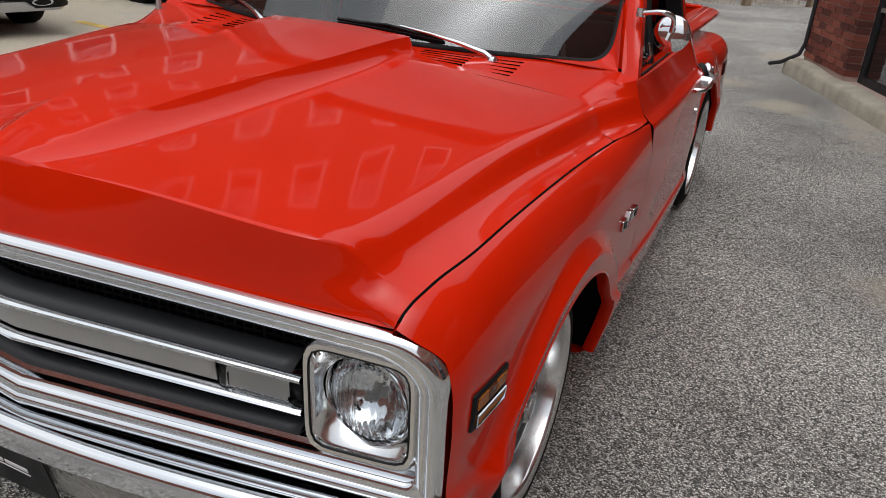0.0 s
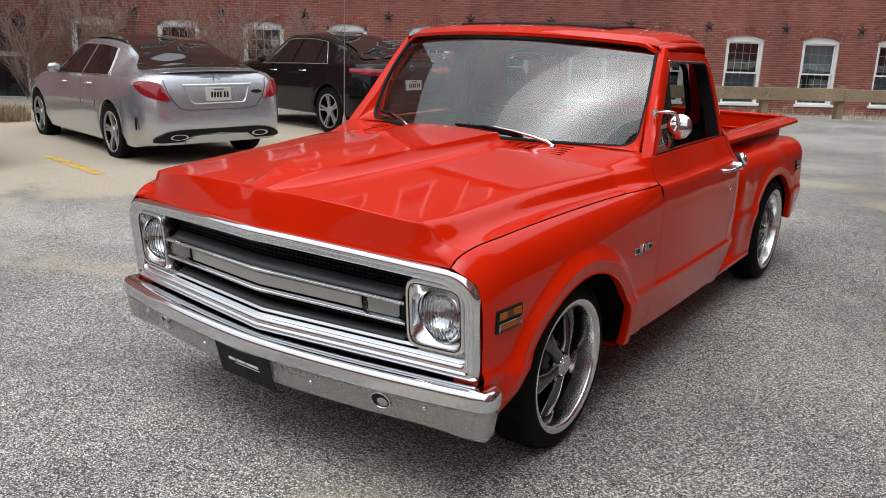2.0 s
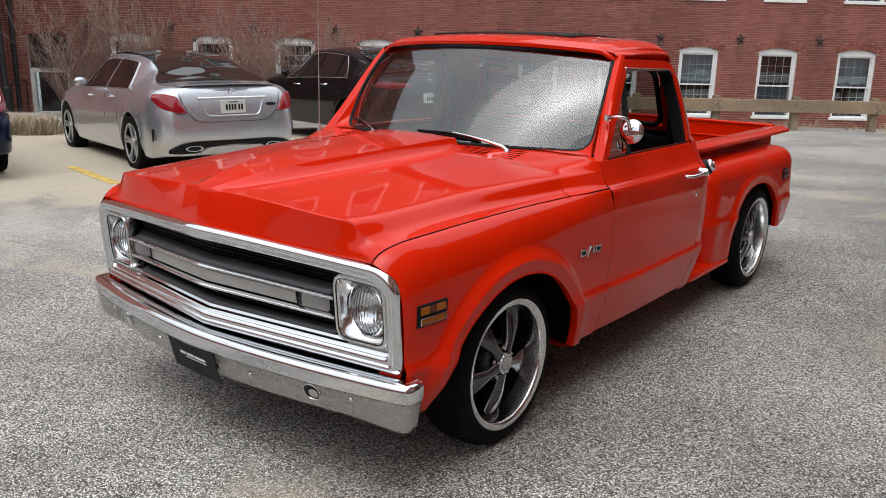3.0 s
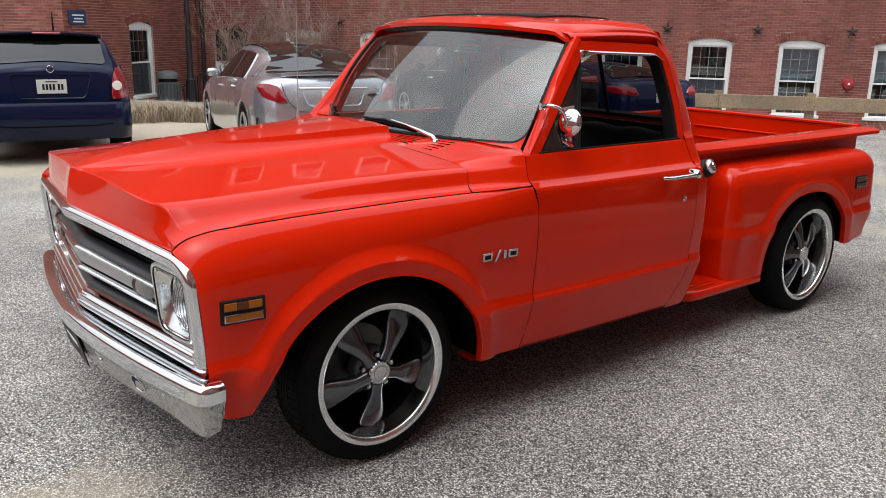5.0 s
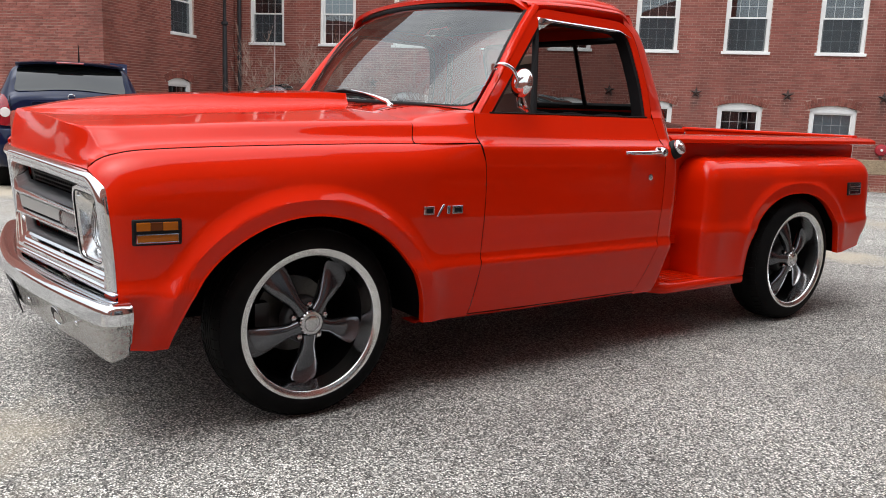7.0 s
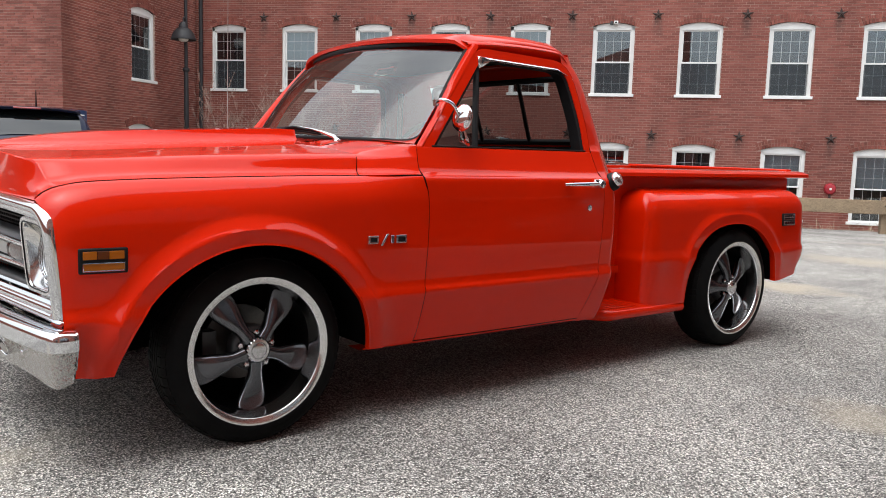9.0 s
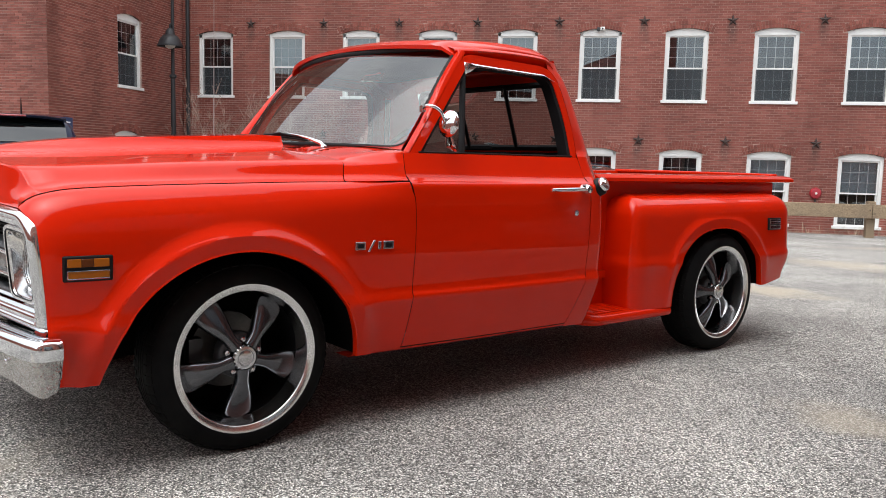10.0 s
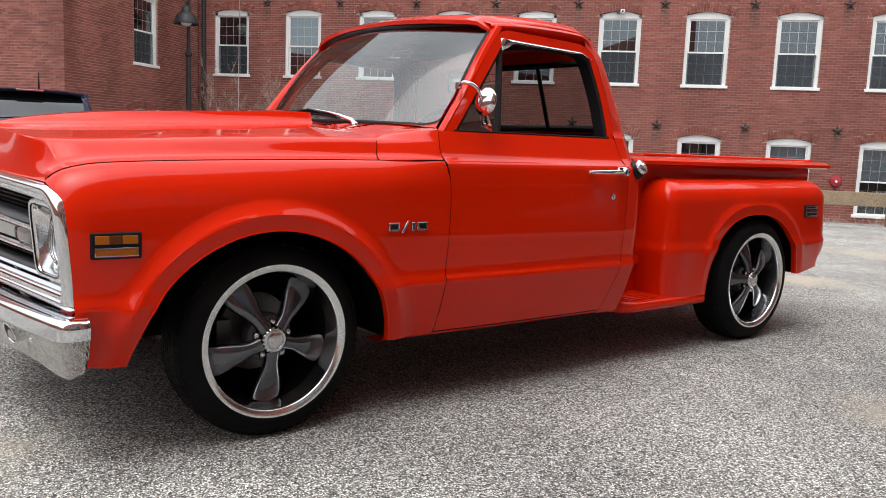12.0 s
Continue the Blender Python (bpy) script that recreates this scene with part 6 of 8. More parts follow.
# round door mirror on a curved arm
mir_m = Matrix.Translation((0.925, 0.855, 1.205)) @ pose(0, 0, 0, -9, 0, 0)
arm = Shape().tube(rounded([(0.845, 0.785, 1.262), (0.905, 0.76, 1.275), (0.935, 0.80, 1.26), (0.925, 0.838, 1.21)], [0, 0.03, 0.03, 0], 5), 0.008, 10)
arm.tube([(0.835, 0.79, 1.25), (0.835, 0.79, 1.275)], 0.014, 10)
mir = part("door_mirror", Shape().spin([(0.012, 0.053), (0.007, 0.056), (0.0, 0.056), (-0.010, 0.051), (-0.017, 0.037), (-0.021, 0.018), (-0.022, 0.0001)], 36, axis="y").moved(mir_m), CHROME, truck, "round chrome door mirror on a curved arm", smooth=60)
part("mirror_glass", Shape().spin([(0.010, 0.052), (0.010, 0.0001)], 36, axis="y").moved(mir_m), CHROME, mir)
part("mirror_arm", arm, CHROME, mir, smooth=60)
part("mirror_clamp", Shape().tube([(0.92, 0.835, 1.185), (0.93, 0.842, 1.225)], 0.011, 8), CHROME, mir)

# fuel filler behind the driver's door
cap_m = Matrix.Translation((0.940, 1.756, 0.946)) @ pose(0, 0, 0, 0, -30, 14)
neck = part("fuel_filler", Shape().spin([(-0.06, 0.040), (0.010, 0.043), (0.022, 0.042), (0.028, 0.034), (0.028, 0.0001)], 28, (0, 0, 0)).moved(cap_m), BLACK, truck, "black rubber fuel filler", smooth=50)
part("fuel_cap", Shape().spin([(0.026, 0.027), (0.030, 0.034), (0.042, 0.035), (0.049, 0.029), (0.051, 0.014), (0.056, 0.011), (0.056, 0.0001)], 28).moved(cap_m), CHROME, neck, "chrome fuel cap", smooth=50)

# wipers
def screen_at(x, z, off):
    t = (z - 1.112) / 0.44
    p = screen_point(x / lerp(0.768, 0.712, t), t)
    return Vector((x, p.y - off, z))


for x0, xe, xl, xr in ((0.472, 0.170, -0.04, 0.310), (-0.255, -0.555, -0.68, -0.40)):
    piv = Vector((x0, glass_foot(x0) - 0.058, 1.092))
    tip = screen_at(xe, 1.160, 0.022)
    armw = part("wiper_arm", Shape().tube([piv + Vector((0, 0, 0.008)), piv + Vector((-0.03, 0.004, 0.024)), piv.lerp(tip, 0.35) + Vector((0, -0.006, 0.020)), piv.lerp(tip, 0.65) + Vector((0, -0.006, 0.014)), tip], [0.010, 0.010, 0.007, 0.0045, 0.004], 8), CHROME, truck, "bright wiper arm with a black blade", smooth=50)
    part("wiper_pivot", Shape().spin([(-0.03, 0.017), (0.010, 0.016), (0.018, 0.010), (0.020, 0.0001)], 16, tuple(piv), "z"), CHROME, armw)
    pts = [screen_at(lerp(xr, xl, k / 10), lerp(1.138, 1.154, k / 10), 0.016) + Vector((0, 0, 0.006 * math.sin(math.pi * k / 10))) for k in range(11)]
    part("wiper_blade", Shape().tube(pts, 0.006, 6), BLACK, armw)
    part("wiper_bridge", Shape().tube([pts[2], pts[5] + Vector((0, -0.008, 0.008)), pts[8]], 0.005, 6), BLACK, armw)
    part("wiper_rubber", Shape().tube([p + Vector((0, 0.006, -0.010)) for p in pts], 0.004, 5), SEAL, armw)

# mast aerial
AERIAL = Vector((-0.822, 0.60, 1.072))
part("aerial", Shape().tube([AERIAL, AERIAL + Vector((0, 0, 0.035)), AERIAL + Vector((0, 0, 0.06)), AERIAL + Vector((0, 0.005, 0.9))], [0.012, 0.009, 0.0025, 0.0012], 8), SATIN, truck, "thin chrome mast aerial")

# ---- the mill's wing, doorway and fittings ----
WING_OUT, WING_TOP, WING_LONG = 6.37, 15.0, 30.0
CORNER = WALL @ pose(-14.6, -WING_OUT, 0)
SIDE_FACE = CORNER @ pose(0, 0, 0, 0, 0, 90)
wing_holes = [(2.87, W_W, 2.80, 2.80 + W_H, RISE), (2.68, W_W, -0.40, -0.40 + W_H, RISE), (2.87, W_W, 6.15, 6.15 + W_H, RISE)]
wing_side = part("wall_wing_side", plain_wall(0.0, WING_OUT, -1.2, WING_TOP, wing_holes, 0.4), MORTAR, smooth=0)
wing_side.matrix_world = SIDE_FACE
tagged(wing_side, "red-brick side wall of the mill's wing", "wall", kind="structure")
part("brick_courses", bricks_shape(brick_rows(0.0, WING_OUT - 0.005, -1.0, 6.3, wing_holes[:2], 7), Matrix()), BRICK, wing_side, smooth=0, kind="stuff")
part("upper_brickwork", plain_wall(0.0, WING_OUT, 6.31, WING_TOP, wing_holes[2:], 0.02).moved(pose(0, -0.016, 0)), BRICK_UP, wing_side, smooth=0)
wing_arch = Shape()
for h in wing_holes[:2]:
    a = arch_bricks(h[0], h[1], h[3], h[4], Matrix())
    wing_arch.put(a.v, a.f)
part("arch_bricks", wing_arch, BRICK, wing_side, smooth=0, kind="stuff")
wing_front = part("wall_wing_front", plain_wall(-WING_LONG, 0.0, -1.2, WING_TOP, [], 0.4), MORTAR, smooth=0)
wing_front.matrix_world = CORNER
tagged(wing_front, "red-brick front wall of the mill's wing", "wall", kind="structure")
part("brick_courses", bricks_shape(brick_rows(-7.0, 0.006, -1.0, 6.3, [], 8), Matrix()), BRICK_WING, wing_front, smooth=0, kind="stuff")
part("far_brickwork", plain_wall(-WING_LONG, -7.01, -1.0, 6.30, [], 0.02).moved(pose(0, -0.016, 0)), BRICK_UP, wing_front, smooth=0)
part("upper_brickwork", plain_wall(-WING_LONG, 0.0, 6.31, WING_TOP, [], 0.02).moved(pose(0, -0.016, 0)), BRICK_UP, wing_front, smooth=0)
for k, h in enumerate(wing_holes):
    c = copy_thing(plain_win, SIDE_FACE @ pose(h[0] + h[1] / 2, 0, h[2]))
    c.name = f"window_{90 + k}"

# doorway at the wall's inner end
door_w = thing("door_1", "white-framed glazed doorway under a brick arch", "door", kind="structure")
door_w.matrix_world = WALL @ pose(OPEN_S[0] + W_W / 2, 0, SILL_Z[0] - 0.45)
dh = W_H + 0.45
frame_s = Shape().box(-W_W / 2, -W_W / 2 + 0.11, 0.06, 0.18, 0, 1.34).box(W_W / 2 - 0.11, W_W / 2, 0.06, 0.18, 0, 1.34).box(-W_W / 2, W_W / 2, 0.06, 0.18, 1.34, 1.46).box(-W_W / 2 + 0.11, W_W / 2 - 0.11, 0.07, 0.16, 0, 0.22)
part("door_frame", frame_s, WHITE, door_w, bevel=0.004)
part("door_glass", Shape().box(-W_W / 2 + 0.11, W_W / 2 - 0.11, 0.11, 0.116, 0.22, 1.34), GLASS, door_w, smooth=0)
part("dark_transom", Shape().box(-W_W / 2, W_W / 2, 0.14, 0.18, 1.46, dh), IRON, door_w, smooth=0)
part("dark_painted_room", Shape().box(-W_W / 2, W_W / 2, 0.6, 0.65, 0, dh), ROOM, door_w, smooth=0)
rail = thing("handrail", "black iron handrail beside the doorway", "handrail")
rail.matrix_world = WALL @ pose(OPEN_S[0] - 0.05, -1.0, -0.80)
part("rail_bar", Shape().tube([(0, 0.9, 0.95), (0, 0, 0.9), (0, -0.9, 0.62), (0, -0.95, 0.5)], 0.022, 8), IRON, rail)
for y, h in ((0.85, 0.95), (-0.05, 0.9), (-0.9, 0.62)):
    part("rail_post", Shape().tube([(0, y, -0.1), (0, y, h)], 0.018, 8), IRON, rail)

# downpipe, wall stars, fire bell, camera and sign
pipe = part("downpipe", Shape().tube([(0, 0, -0.8), (0, 0, 16.2)], 0.062, 12), IRON)
pipe.matrix_world = WALL @ pose(-14.40, -0.09, 0)
tagged(pipe, "black iron downpipe in the wall's inner corner", "downpipe")
for z in (0.6, 2.4, 4.3, 6.2):
    part("pipe_collar", Shape().spin([(-0.05, 0.062), (-0.04, 0.074), (0.04, 0.074), (0.05, 0.062)], 14, (0, 0, z), "z"), IRON, pipe)
star_s = Shape()
tips = [(0.17 if k % 2 == 0 else 0.06, math.pi / 2 + math.pi * k / 5) for k in range(10)]
ring = [(r * math.cos(a), 0, r * math.sin(a)) for r, a in tips]
star_s.put(ring + [(0, -0.055, 0), (0, 0.012, 0)], [(k, (k + 1) % 10, 10) for k in range(10)] + [((k + 1) % 10, k, 11) for k in range(10)])
star = part("wall_star", star_s, RUST, smooth=0)
tagged(star, "rusty cast-iron anchor star on the brick wall", "anchor plate", "wall stars")
spots = [(s + W_W + (PITCH - W_W) / 2, z) for z in (5.02, 1.74) for s in OPEN_S[:13]]
star.matrix_world = WALL @ pose(spots[0][0], -0.02, spots[0][1])
for s, z in spots[1:]:
    copy_thing(star, WALL @ pose(s, -0.02, z, 0, (s * 7) % 9 - 4, 0))
bell_m = WALL @ pose(4.17, -0.02, 0.40)
bell_ob = thing("fire_bell", "red round fire alarm bell on the wall", "alarm bell", bell_m)
BELL_RED = worn("bell_red", (0.33, 0.02, 0.03), 0.4, amount=0.3, scale=20)
part("gong", Shape().spin([(0.0, 0.155), (-0.05, 0.150), (-0.08, 0.125), (-0.095, 0.07), (-0.10, 0.0001)], 28, axis="y"), BELL_RED, bell_ob)
part("centre_bolt", Shape().spin([(-0.095, 0.035), (-0.12, 0.03), (-0.125, 0.0001)], 14, axis="y"), WHITE, bell_ob)
part("drain", Shape().tube([(0, -0.03, -0.14), (0, -0.03, -0.24)], 0.03, 8), RUST, bell_ob)
cam_box = thing("wall_camera", "small white security camera over a window", "security camera", WALL @ pose(OPEN_S[5] + 0.55, -0.03, 4.80))
part("mount", Shape().box(-0.09, -0.01, -0.06, 0.02, -0.05, 0.05), GREY_TRIM, cam_box, bevel=0.006)
part("housing", Shape().box(0.01, 0.13, -0.14, 0.0, -0.045, 0.05), WHITE, cam_box, bevel=0.012)
part("lens", Shape().spin([(-0.15, 0.0001), (-0.15, 0.025), (-0.13, 0.025)], 14, (0.07, 0, 0), "y"), BLACK, cam_box)
SIGN_BLUE = worn("sign_blue", (0.02, 0.05, 0.13), 0.5, amount=0.15, scale=9)
sign = thing("wall_sign", "small blue sign with pale lettering bars", "sign", SIDE_FACE @ pose(0.50, -0.03, 1.68))
part("board", Shape().box(-0.32, 0.32, -0.025, 0.0, -0.17, 0.17), SIGN_BLUE, sign, bevel=0.006)
for z, w in ((0.05, 0.22), (-0.03, 0.16), (-0.10, 0.2)):
    part("lettering_bar", Shape().box(-w, w, -0.030, -0.025, z - 0.016, z + 0.016), WHITE_MARK, sign, smooth=0)

# lamp post
lp = WALL @ pose(-13.82, -2.0, 0)
LAMP_Z = ground_z(lp.translation.x, lp.translation.y)
lamp = thing("street_lamp", "black iron lamp post with a bell-shaped shade", "street lamp", Matrix.Translation((lp.translation.x, lp.translation.y, LAMP_Z)))
part("base", Shape().spin([(0.0, 0.21), (0.12, 0.21), (0.16, 0.17), (0.7, 0.14), (0.78, 0.15), (0.82, 0.11), (1.0, 0.085)], 16, axis="z"), IRON, lamp)
part("post", Shape().spin([(0.9, 0.085), (3.2, 0.068), (3.9, 0.062), (3.95, 0.10), (4.0, 0.10), (4.05, 0.05), (6.6, 0.045)], 16, axis="z"), IRON, lamp)
arm_l = Shape().tube([(0.0, 0, 5.35), (0.06, -0.06, 5.45), (0.13, -0.12, 5.40), (0.13, -0.12, 5.25)], 0.025, 8)
part("arm", arm_l, IRON, lamp)
shade = part("shade", Shape().spin([(5.30, 0.06), (5.22, 0.12), (5.12, 0.14), (5.10, 0.20), (4.98, 0.29), (4.86, 0.335), (4.80, 0.36), (4.79, 0.355), (4.86, 0.32), (5.05, 0.2)], 28, (0.13, -0.12, 0), "z"), IRON, lamp, smooth=50)
part("lamp_glass", Shape().spin([(4.84, 0.15), (4.78, 0.13), (4.74, 0.07), (4.73, 0.0001)], 20, (0.13, -0.12, 0), "z"), material("frosted_lamp_glass", (0.8, 0.8, 0.75), 0.4), shade)

# litter bin by the wing
BIN_GREY = worn("bin_grey", (0.085, 0.095, 0.10), 0.6, amount=0.15, scale=7)
bin_at = WALL @ pose(-13.9, -3.1, 0)
litter = thing("litter_bin", "grey domed litter bin standing by the wall", "litter bin", Matrix.Translation((bin_at.translation.x, bin_at.translation.y, ground_z(bin_at.translation.x, bin_at.translation.y))))
part("drum", Shape().spin([(0.0, 0.0001), (0.0, 0.25), (0.50, 0.285), (0.52, 0.30), (0.55, 0.30), (0.55, 0.24)], 24, axis="z"), BIN_GREY, litter)
for k in range(20):
    part("slat", Shape().box(-0.018, 0.018, 0.268, 0.290, 0.05, 0.50).moved(pose(0, 0, 0, -3.8, 0, 18 * k)), BIN_GREY, litter, smooth=0)
part("mouth_band", Shape().spin([(0.55, 0.25), (0.66, 0.25)], 24, axis="z"), BLACK, litter)
part("dome", Shape().spin([(0.65, 0.26), (0.65, 0.31), (0.72, 0.305), (0.80, 0.26), (0.85, 0.16), (0.865, 0.0001)], 24, axis="z"), BIN_GREY, litter)

# ---- timber rail fence ----
fence = thing("rail_fence", "weathered timber guard-rail fence with square posts", "fence")
fence.matrix_world = WALL @ pose(0, -FENCE_GAP, 0)
post_mesh = mesh_of("post", Shape().box(-0.085, 0.085, -0.02, 0.15, -1.0, 0.0).box(-0.07, 0.07, -0.005, 0.135, 0.0, 0.012), TIMBER, 0)
for n in range(-5, 15):
    s = 0.42 + 1.95 * n
    o = new("post", post_mesh)
    o.parent = fence
    o.matrix_basis = pose(s, 0, 0.375 + 0.012 * math.sin(n * 3.1), 0, math.sin(n * 5.3) * 0.8, 0)
for n in range(-3, 7):
    s = 0.42 + 3.9 * n
    b = Shape().box(s + (1.86 if n == -3 else 0.004), s + 3.896, -0.115, -0.022, 0.015, 0.315)
    part("rail", b, TIMBER, fence, bevel=0.008).matrix_basis = pose(0, 0, 0.006 * math.sin(n * 2.3))
bolt_f = mesh_of("rail_bolt", Shape().spin([(-0.135, 0.0001), (-0.135, 0.012), (-0.112, 0.014)], 8, axis="y"), RUST, 40)
for n in range(-3, 12):
    for dx in (-0.05, 0.05):
        o = new("rail_bolt", bolt_f)
        o.parent = fence
        o.matrix_basis = pose(0.42 + 1.95 * n + dx, 0, 0.2 if dx < 0 else 0.12)


# ---- bare shrubs and dry grass ----
def shrub_shape(seed, height, spread, stems):
    rnd = random.Random(seed)
    trunk, twigs = Shape(), Shape()

    def grow(s, p, d, length, r, depth):
        pts, rad = [p.copy()], [r]
        n = 4 if depth < 2 else 3
        for k in range(n):
            d = (d + Vector((rnd.uniform(-1, 1), rnd.uniform(-1, 1), rnd.uniform(-0.5, 0.7))) * 0.22).normalized()
            p = p + d * length / n
            pts.append(p.copy())
            rad.append(r * (1 - 0.75 * (k + 1) / n))
        s.tube(pts, rad, 4 if depth < 2 else 3, caps=False)
        return pts, d

    for _ in range(stems):
        a = rnd.uniform(0, 2 * math.pi)
        p = Vector((rnd.uniform(-0.25, 0.25) * spread, rnd.uniform(-0.2, 0.2) * spread, -0.1))
        d = Vector((math.cos(a) * spread * 0.35, math.sin(a) * spread * 0.3, 1)).normalized()
        L = height * rnd.uniform(0.6, 0.9)
        pts, d1 = grow(trunk, p, d, L, rnd.uniform(0.010, 0.018), 0)
        for q in pts[1:]:
            for _ in range(3):
                e = (d1 + Vector((rnd.uniform(-1, 1), rnd.uniform(-1, 1), rnd.uniform(-0.3, 0.6))) * 0.8).normalized()
                sub, d2 = grow(twigs, q, e, L * rnd.uniform(0.25, 0.45), 0.0075, 2)
                for w in sub[1:]:
                    for _ in range(4):
                        e2 = (d2 + Vector((rnd.uniform(-1, 1), rnd.uniform(-1, 1), rnd.uniform(-0.2, 0.8))) * 0.9).normalized()
                        fin, _d = grow(twigs, w, e2, rnd.uniform(0.15, 0.42), 0.007, 3)
                        for tip in fin[2:]:
                            u = 0.012
                            twigs.put([tip + Vector((u, 0, 0)), tip + Vector((-u, u, 0)), tip + Vector((-u, -u, 0)), tip + Vector((0, 0, 0.034))], [(0, 1, 3), (1, 2, 3), (2, 0, 3)])
    return trunk, twigs


for k, (s, out, h, sp, n) in enumerate(((-12.1, 1.6, 3.3, 1.5, 12), (-10.2, 1.5, 3.0, 1.4, 14), (-7.3, 1.4, 2.9, 1.4, 13), (-5.4, 1.3, 2.6, 1.2, 10))):
    m = WALL @ pose(s, -out, 0)
    x, y = m.translation.x, m.translation.y
    sh = thing("shrub", "bare twiggy shrub with grey-brown buds against the wall", "shrub", Matrix.Translation((x, y, ground_z(x, y))), "shrubs along the wall")
    tr, tw = shrub_shape(40 + k, h, sp, n)
    part("bare_stem_cluster", tr, TWIG, sh, smooth=0, kind="stuff")
    part("twig_crown", tw, TWIG, sh, smooth=0)


def grass_patch(name, label, spots, count, seed, h0=0.15, h1=0.5):
    rnd = random.Random(seed)
    s = Shape()
    for _ in range(count):
        x0, y0, rx, ry = rnd.choice(spots)
        a, q = rnd.uniform(0, 2 * math.pi), math.sqrt(rnd.random())
        x, y = x0 + rx * q * math.cos(a), y0 + ry * q * math.sin(a)
        z = ground_z(x, y) - 0.01
        h, b, w = rnd.uniform(h0, h1), rnd.uniform(0, 2 * math.pi), 0.006
        lean = Vector((math.cos(b), math.sin(b), 0)) * h * rnd.uniform(0.2, 1.5)
        side = Vector((-math.sin(b), math.cos(b), 0)) * w
        p = Vector((x, y, z))
        m = p + lean * 0.35 + Vector((0, 0, h * 0.6))
        t = p + lean + Vector((0, 0, h * 0.9))
        s.put([p - side, p + side, m + side * 0.8, m - side * 0.8, t], [(0, 1, 2, 3), (3, 2, 4)])
    g = part(name, s, STRAW, smooth=0)
    return tagged(g, label, "dry grass", kind="stuff")


wg = [WALL @ pose(s, -2.2, 0) for s in (1.5, 4, 6.5, 9, 11.5)]
grass_patch("dry_grass", "tufts of dry straw-coloured grass by the mill's wing", [(-12.3, 3.3, 0.9, 0.55), (-12.0, 4.2, 0.7, 0.5), (-12.9, 3.7, 0.9, 0.7), (-11.9, 2.4, 0.6, 0.5)], 6500, 5, 0.10, 0.42)
grass_patch("weeds", "thin dry weeds at the foot of the brick wall", [(m.translation.x, m.translation.y, 1.7, 1.7) for m in wg], 1500, 6, 0.06, 0.34)

# painted bay lines
for x0, y0, x1, y1 in ((-7.15, 2.405, -5.60, 2.10), (-5.9, 5.0, -4.4, 4.7)):
    d = Vector((x1 - x0, y1 - y0, 0))
    n = Vector((-d.y, d.x, 0)).normalized() * 0.06
    rows = []
    for i in range(9):
        p = Vector((x0, y0, 0)) + d * i / 8
        z = ground_z(p.x, p.y) + 0.004
        rows.append([(p.x - n.x, p.y - n.y, z), (p.x + n.x, p.y + n.y, z)])
    tagged(part("bay_line", Shape().grid(rows), YELLOW, smooth=0), "worn yellow parking bay line on the asphalt", "road marking", kind="structure")

# ---- the brick workshop close to the truck ----
SHOP = Matrix.Translation((1.33, 8.30, 0)) @ pose(0, 0, 0, 0, 0, math.degrees(math.atan2(-0.935, 0.354)))
SHOP_L, SHOP_LOW, SHOP_STEP, SHOP_H = 22.0, 4.0, 5.6, 7.8      # the first bays are one storey high; beyond, an unseen wall blocks sky
shop_holes = [(1.12 + 3.3 * k, 2.2, 0.16, 2.9, 0.001) for k in range(6)]
shop = part("wall_shop", plain_wall(0.0, SHOP_L, -0.1, SHOP_LOW, [(h[0], h[1], h[2], h[3], 0) for h in shop_holes], 0.36).moved(pose(0, 0.0, 0)), MORTAR, smooth=0)
shop.matrix_world = SHOP @ pose(0, 0.0, 0)
tagged(shop, "red-brick workshop wall with wide glazed openings", "wall", kind="structure")
shop_end = part("wall_shop_end", Shape().box(0.0, 8.0, 0.0, 0.36, -0.1, SHOP_LOW), MORTAR, smooth=0)
shop_end.matrix_world = SHOP @ pose(0.36, 0.37, 0, 0, 0, 90)
tagged(shop_end, "plain brick end wall of the workshop", "wall", kind="structure")
part("end_brickwork", Shape().box(0.0, 8.0, 0.362, 0.376, -0.1, SHOP_LOW), BRICK_UP, shop_end, smooth=0)
shop_back = part("wall_shop_far_end", Shape().box(0.0, 8.0, 0.0, 0.36, -0.1, SHOP_H), MORTAR, smooth=0)
shop_back.matrix_world = SHOP @ pose(SHOP_L, 0.37, 0, 0, 0, 90)
tagged(shop_back, "plain brick far end wall of the workshop", "wall", kind="structure")
tagged(part("ceiling_shop", Shape().box(0, SHOP_L, 0, 8, SHOP_LOW, SHOP_LOW + 0.15), CONCRETE, smooth=0), "flat workshop roof", "roof", kind="structure").matrix_world = SHOP
kerb = part("kerb_shop", Shape().grid([[(s, y, z + 0.012 * math.sin(s * 5)) for y, z in ((-0.16, -0.05), (-0.155, 0.12), (-0.13, 0.155), (0.0, 0.17), (0.02, 0.17))] for s in [-0.12 + (SHOP_L + 0.2) * i / 150 for i in range(151)]]), CONCRETE, smooth=50)
kerb.matrix_world = SHOP
tagged(kerb, "worn concrete kerb along the workshop wall", "kerb", kind="structure")
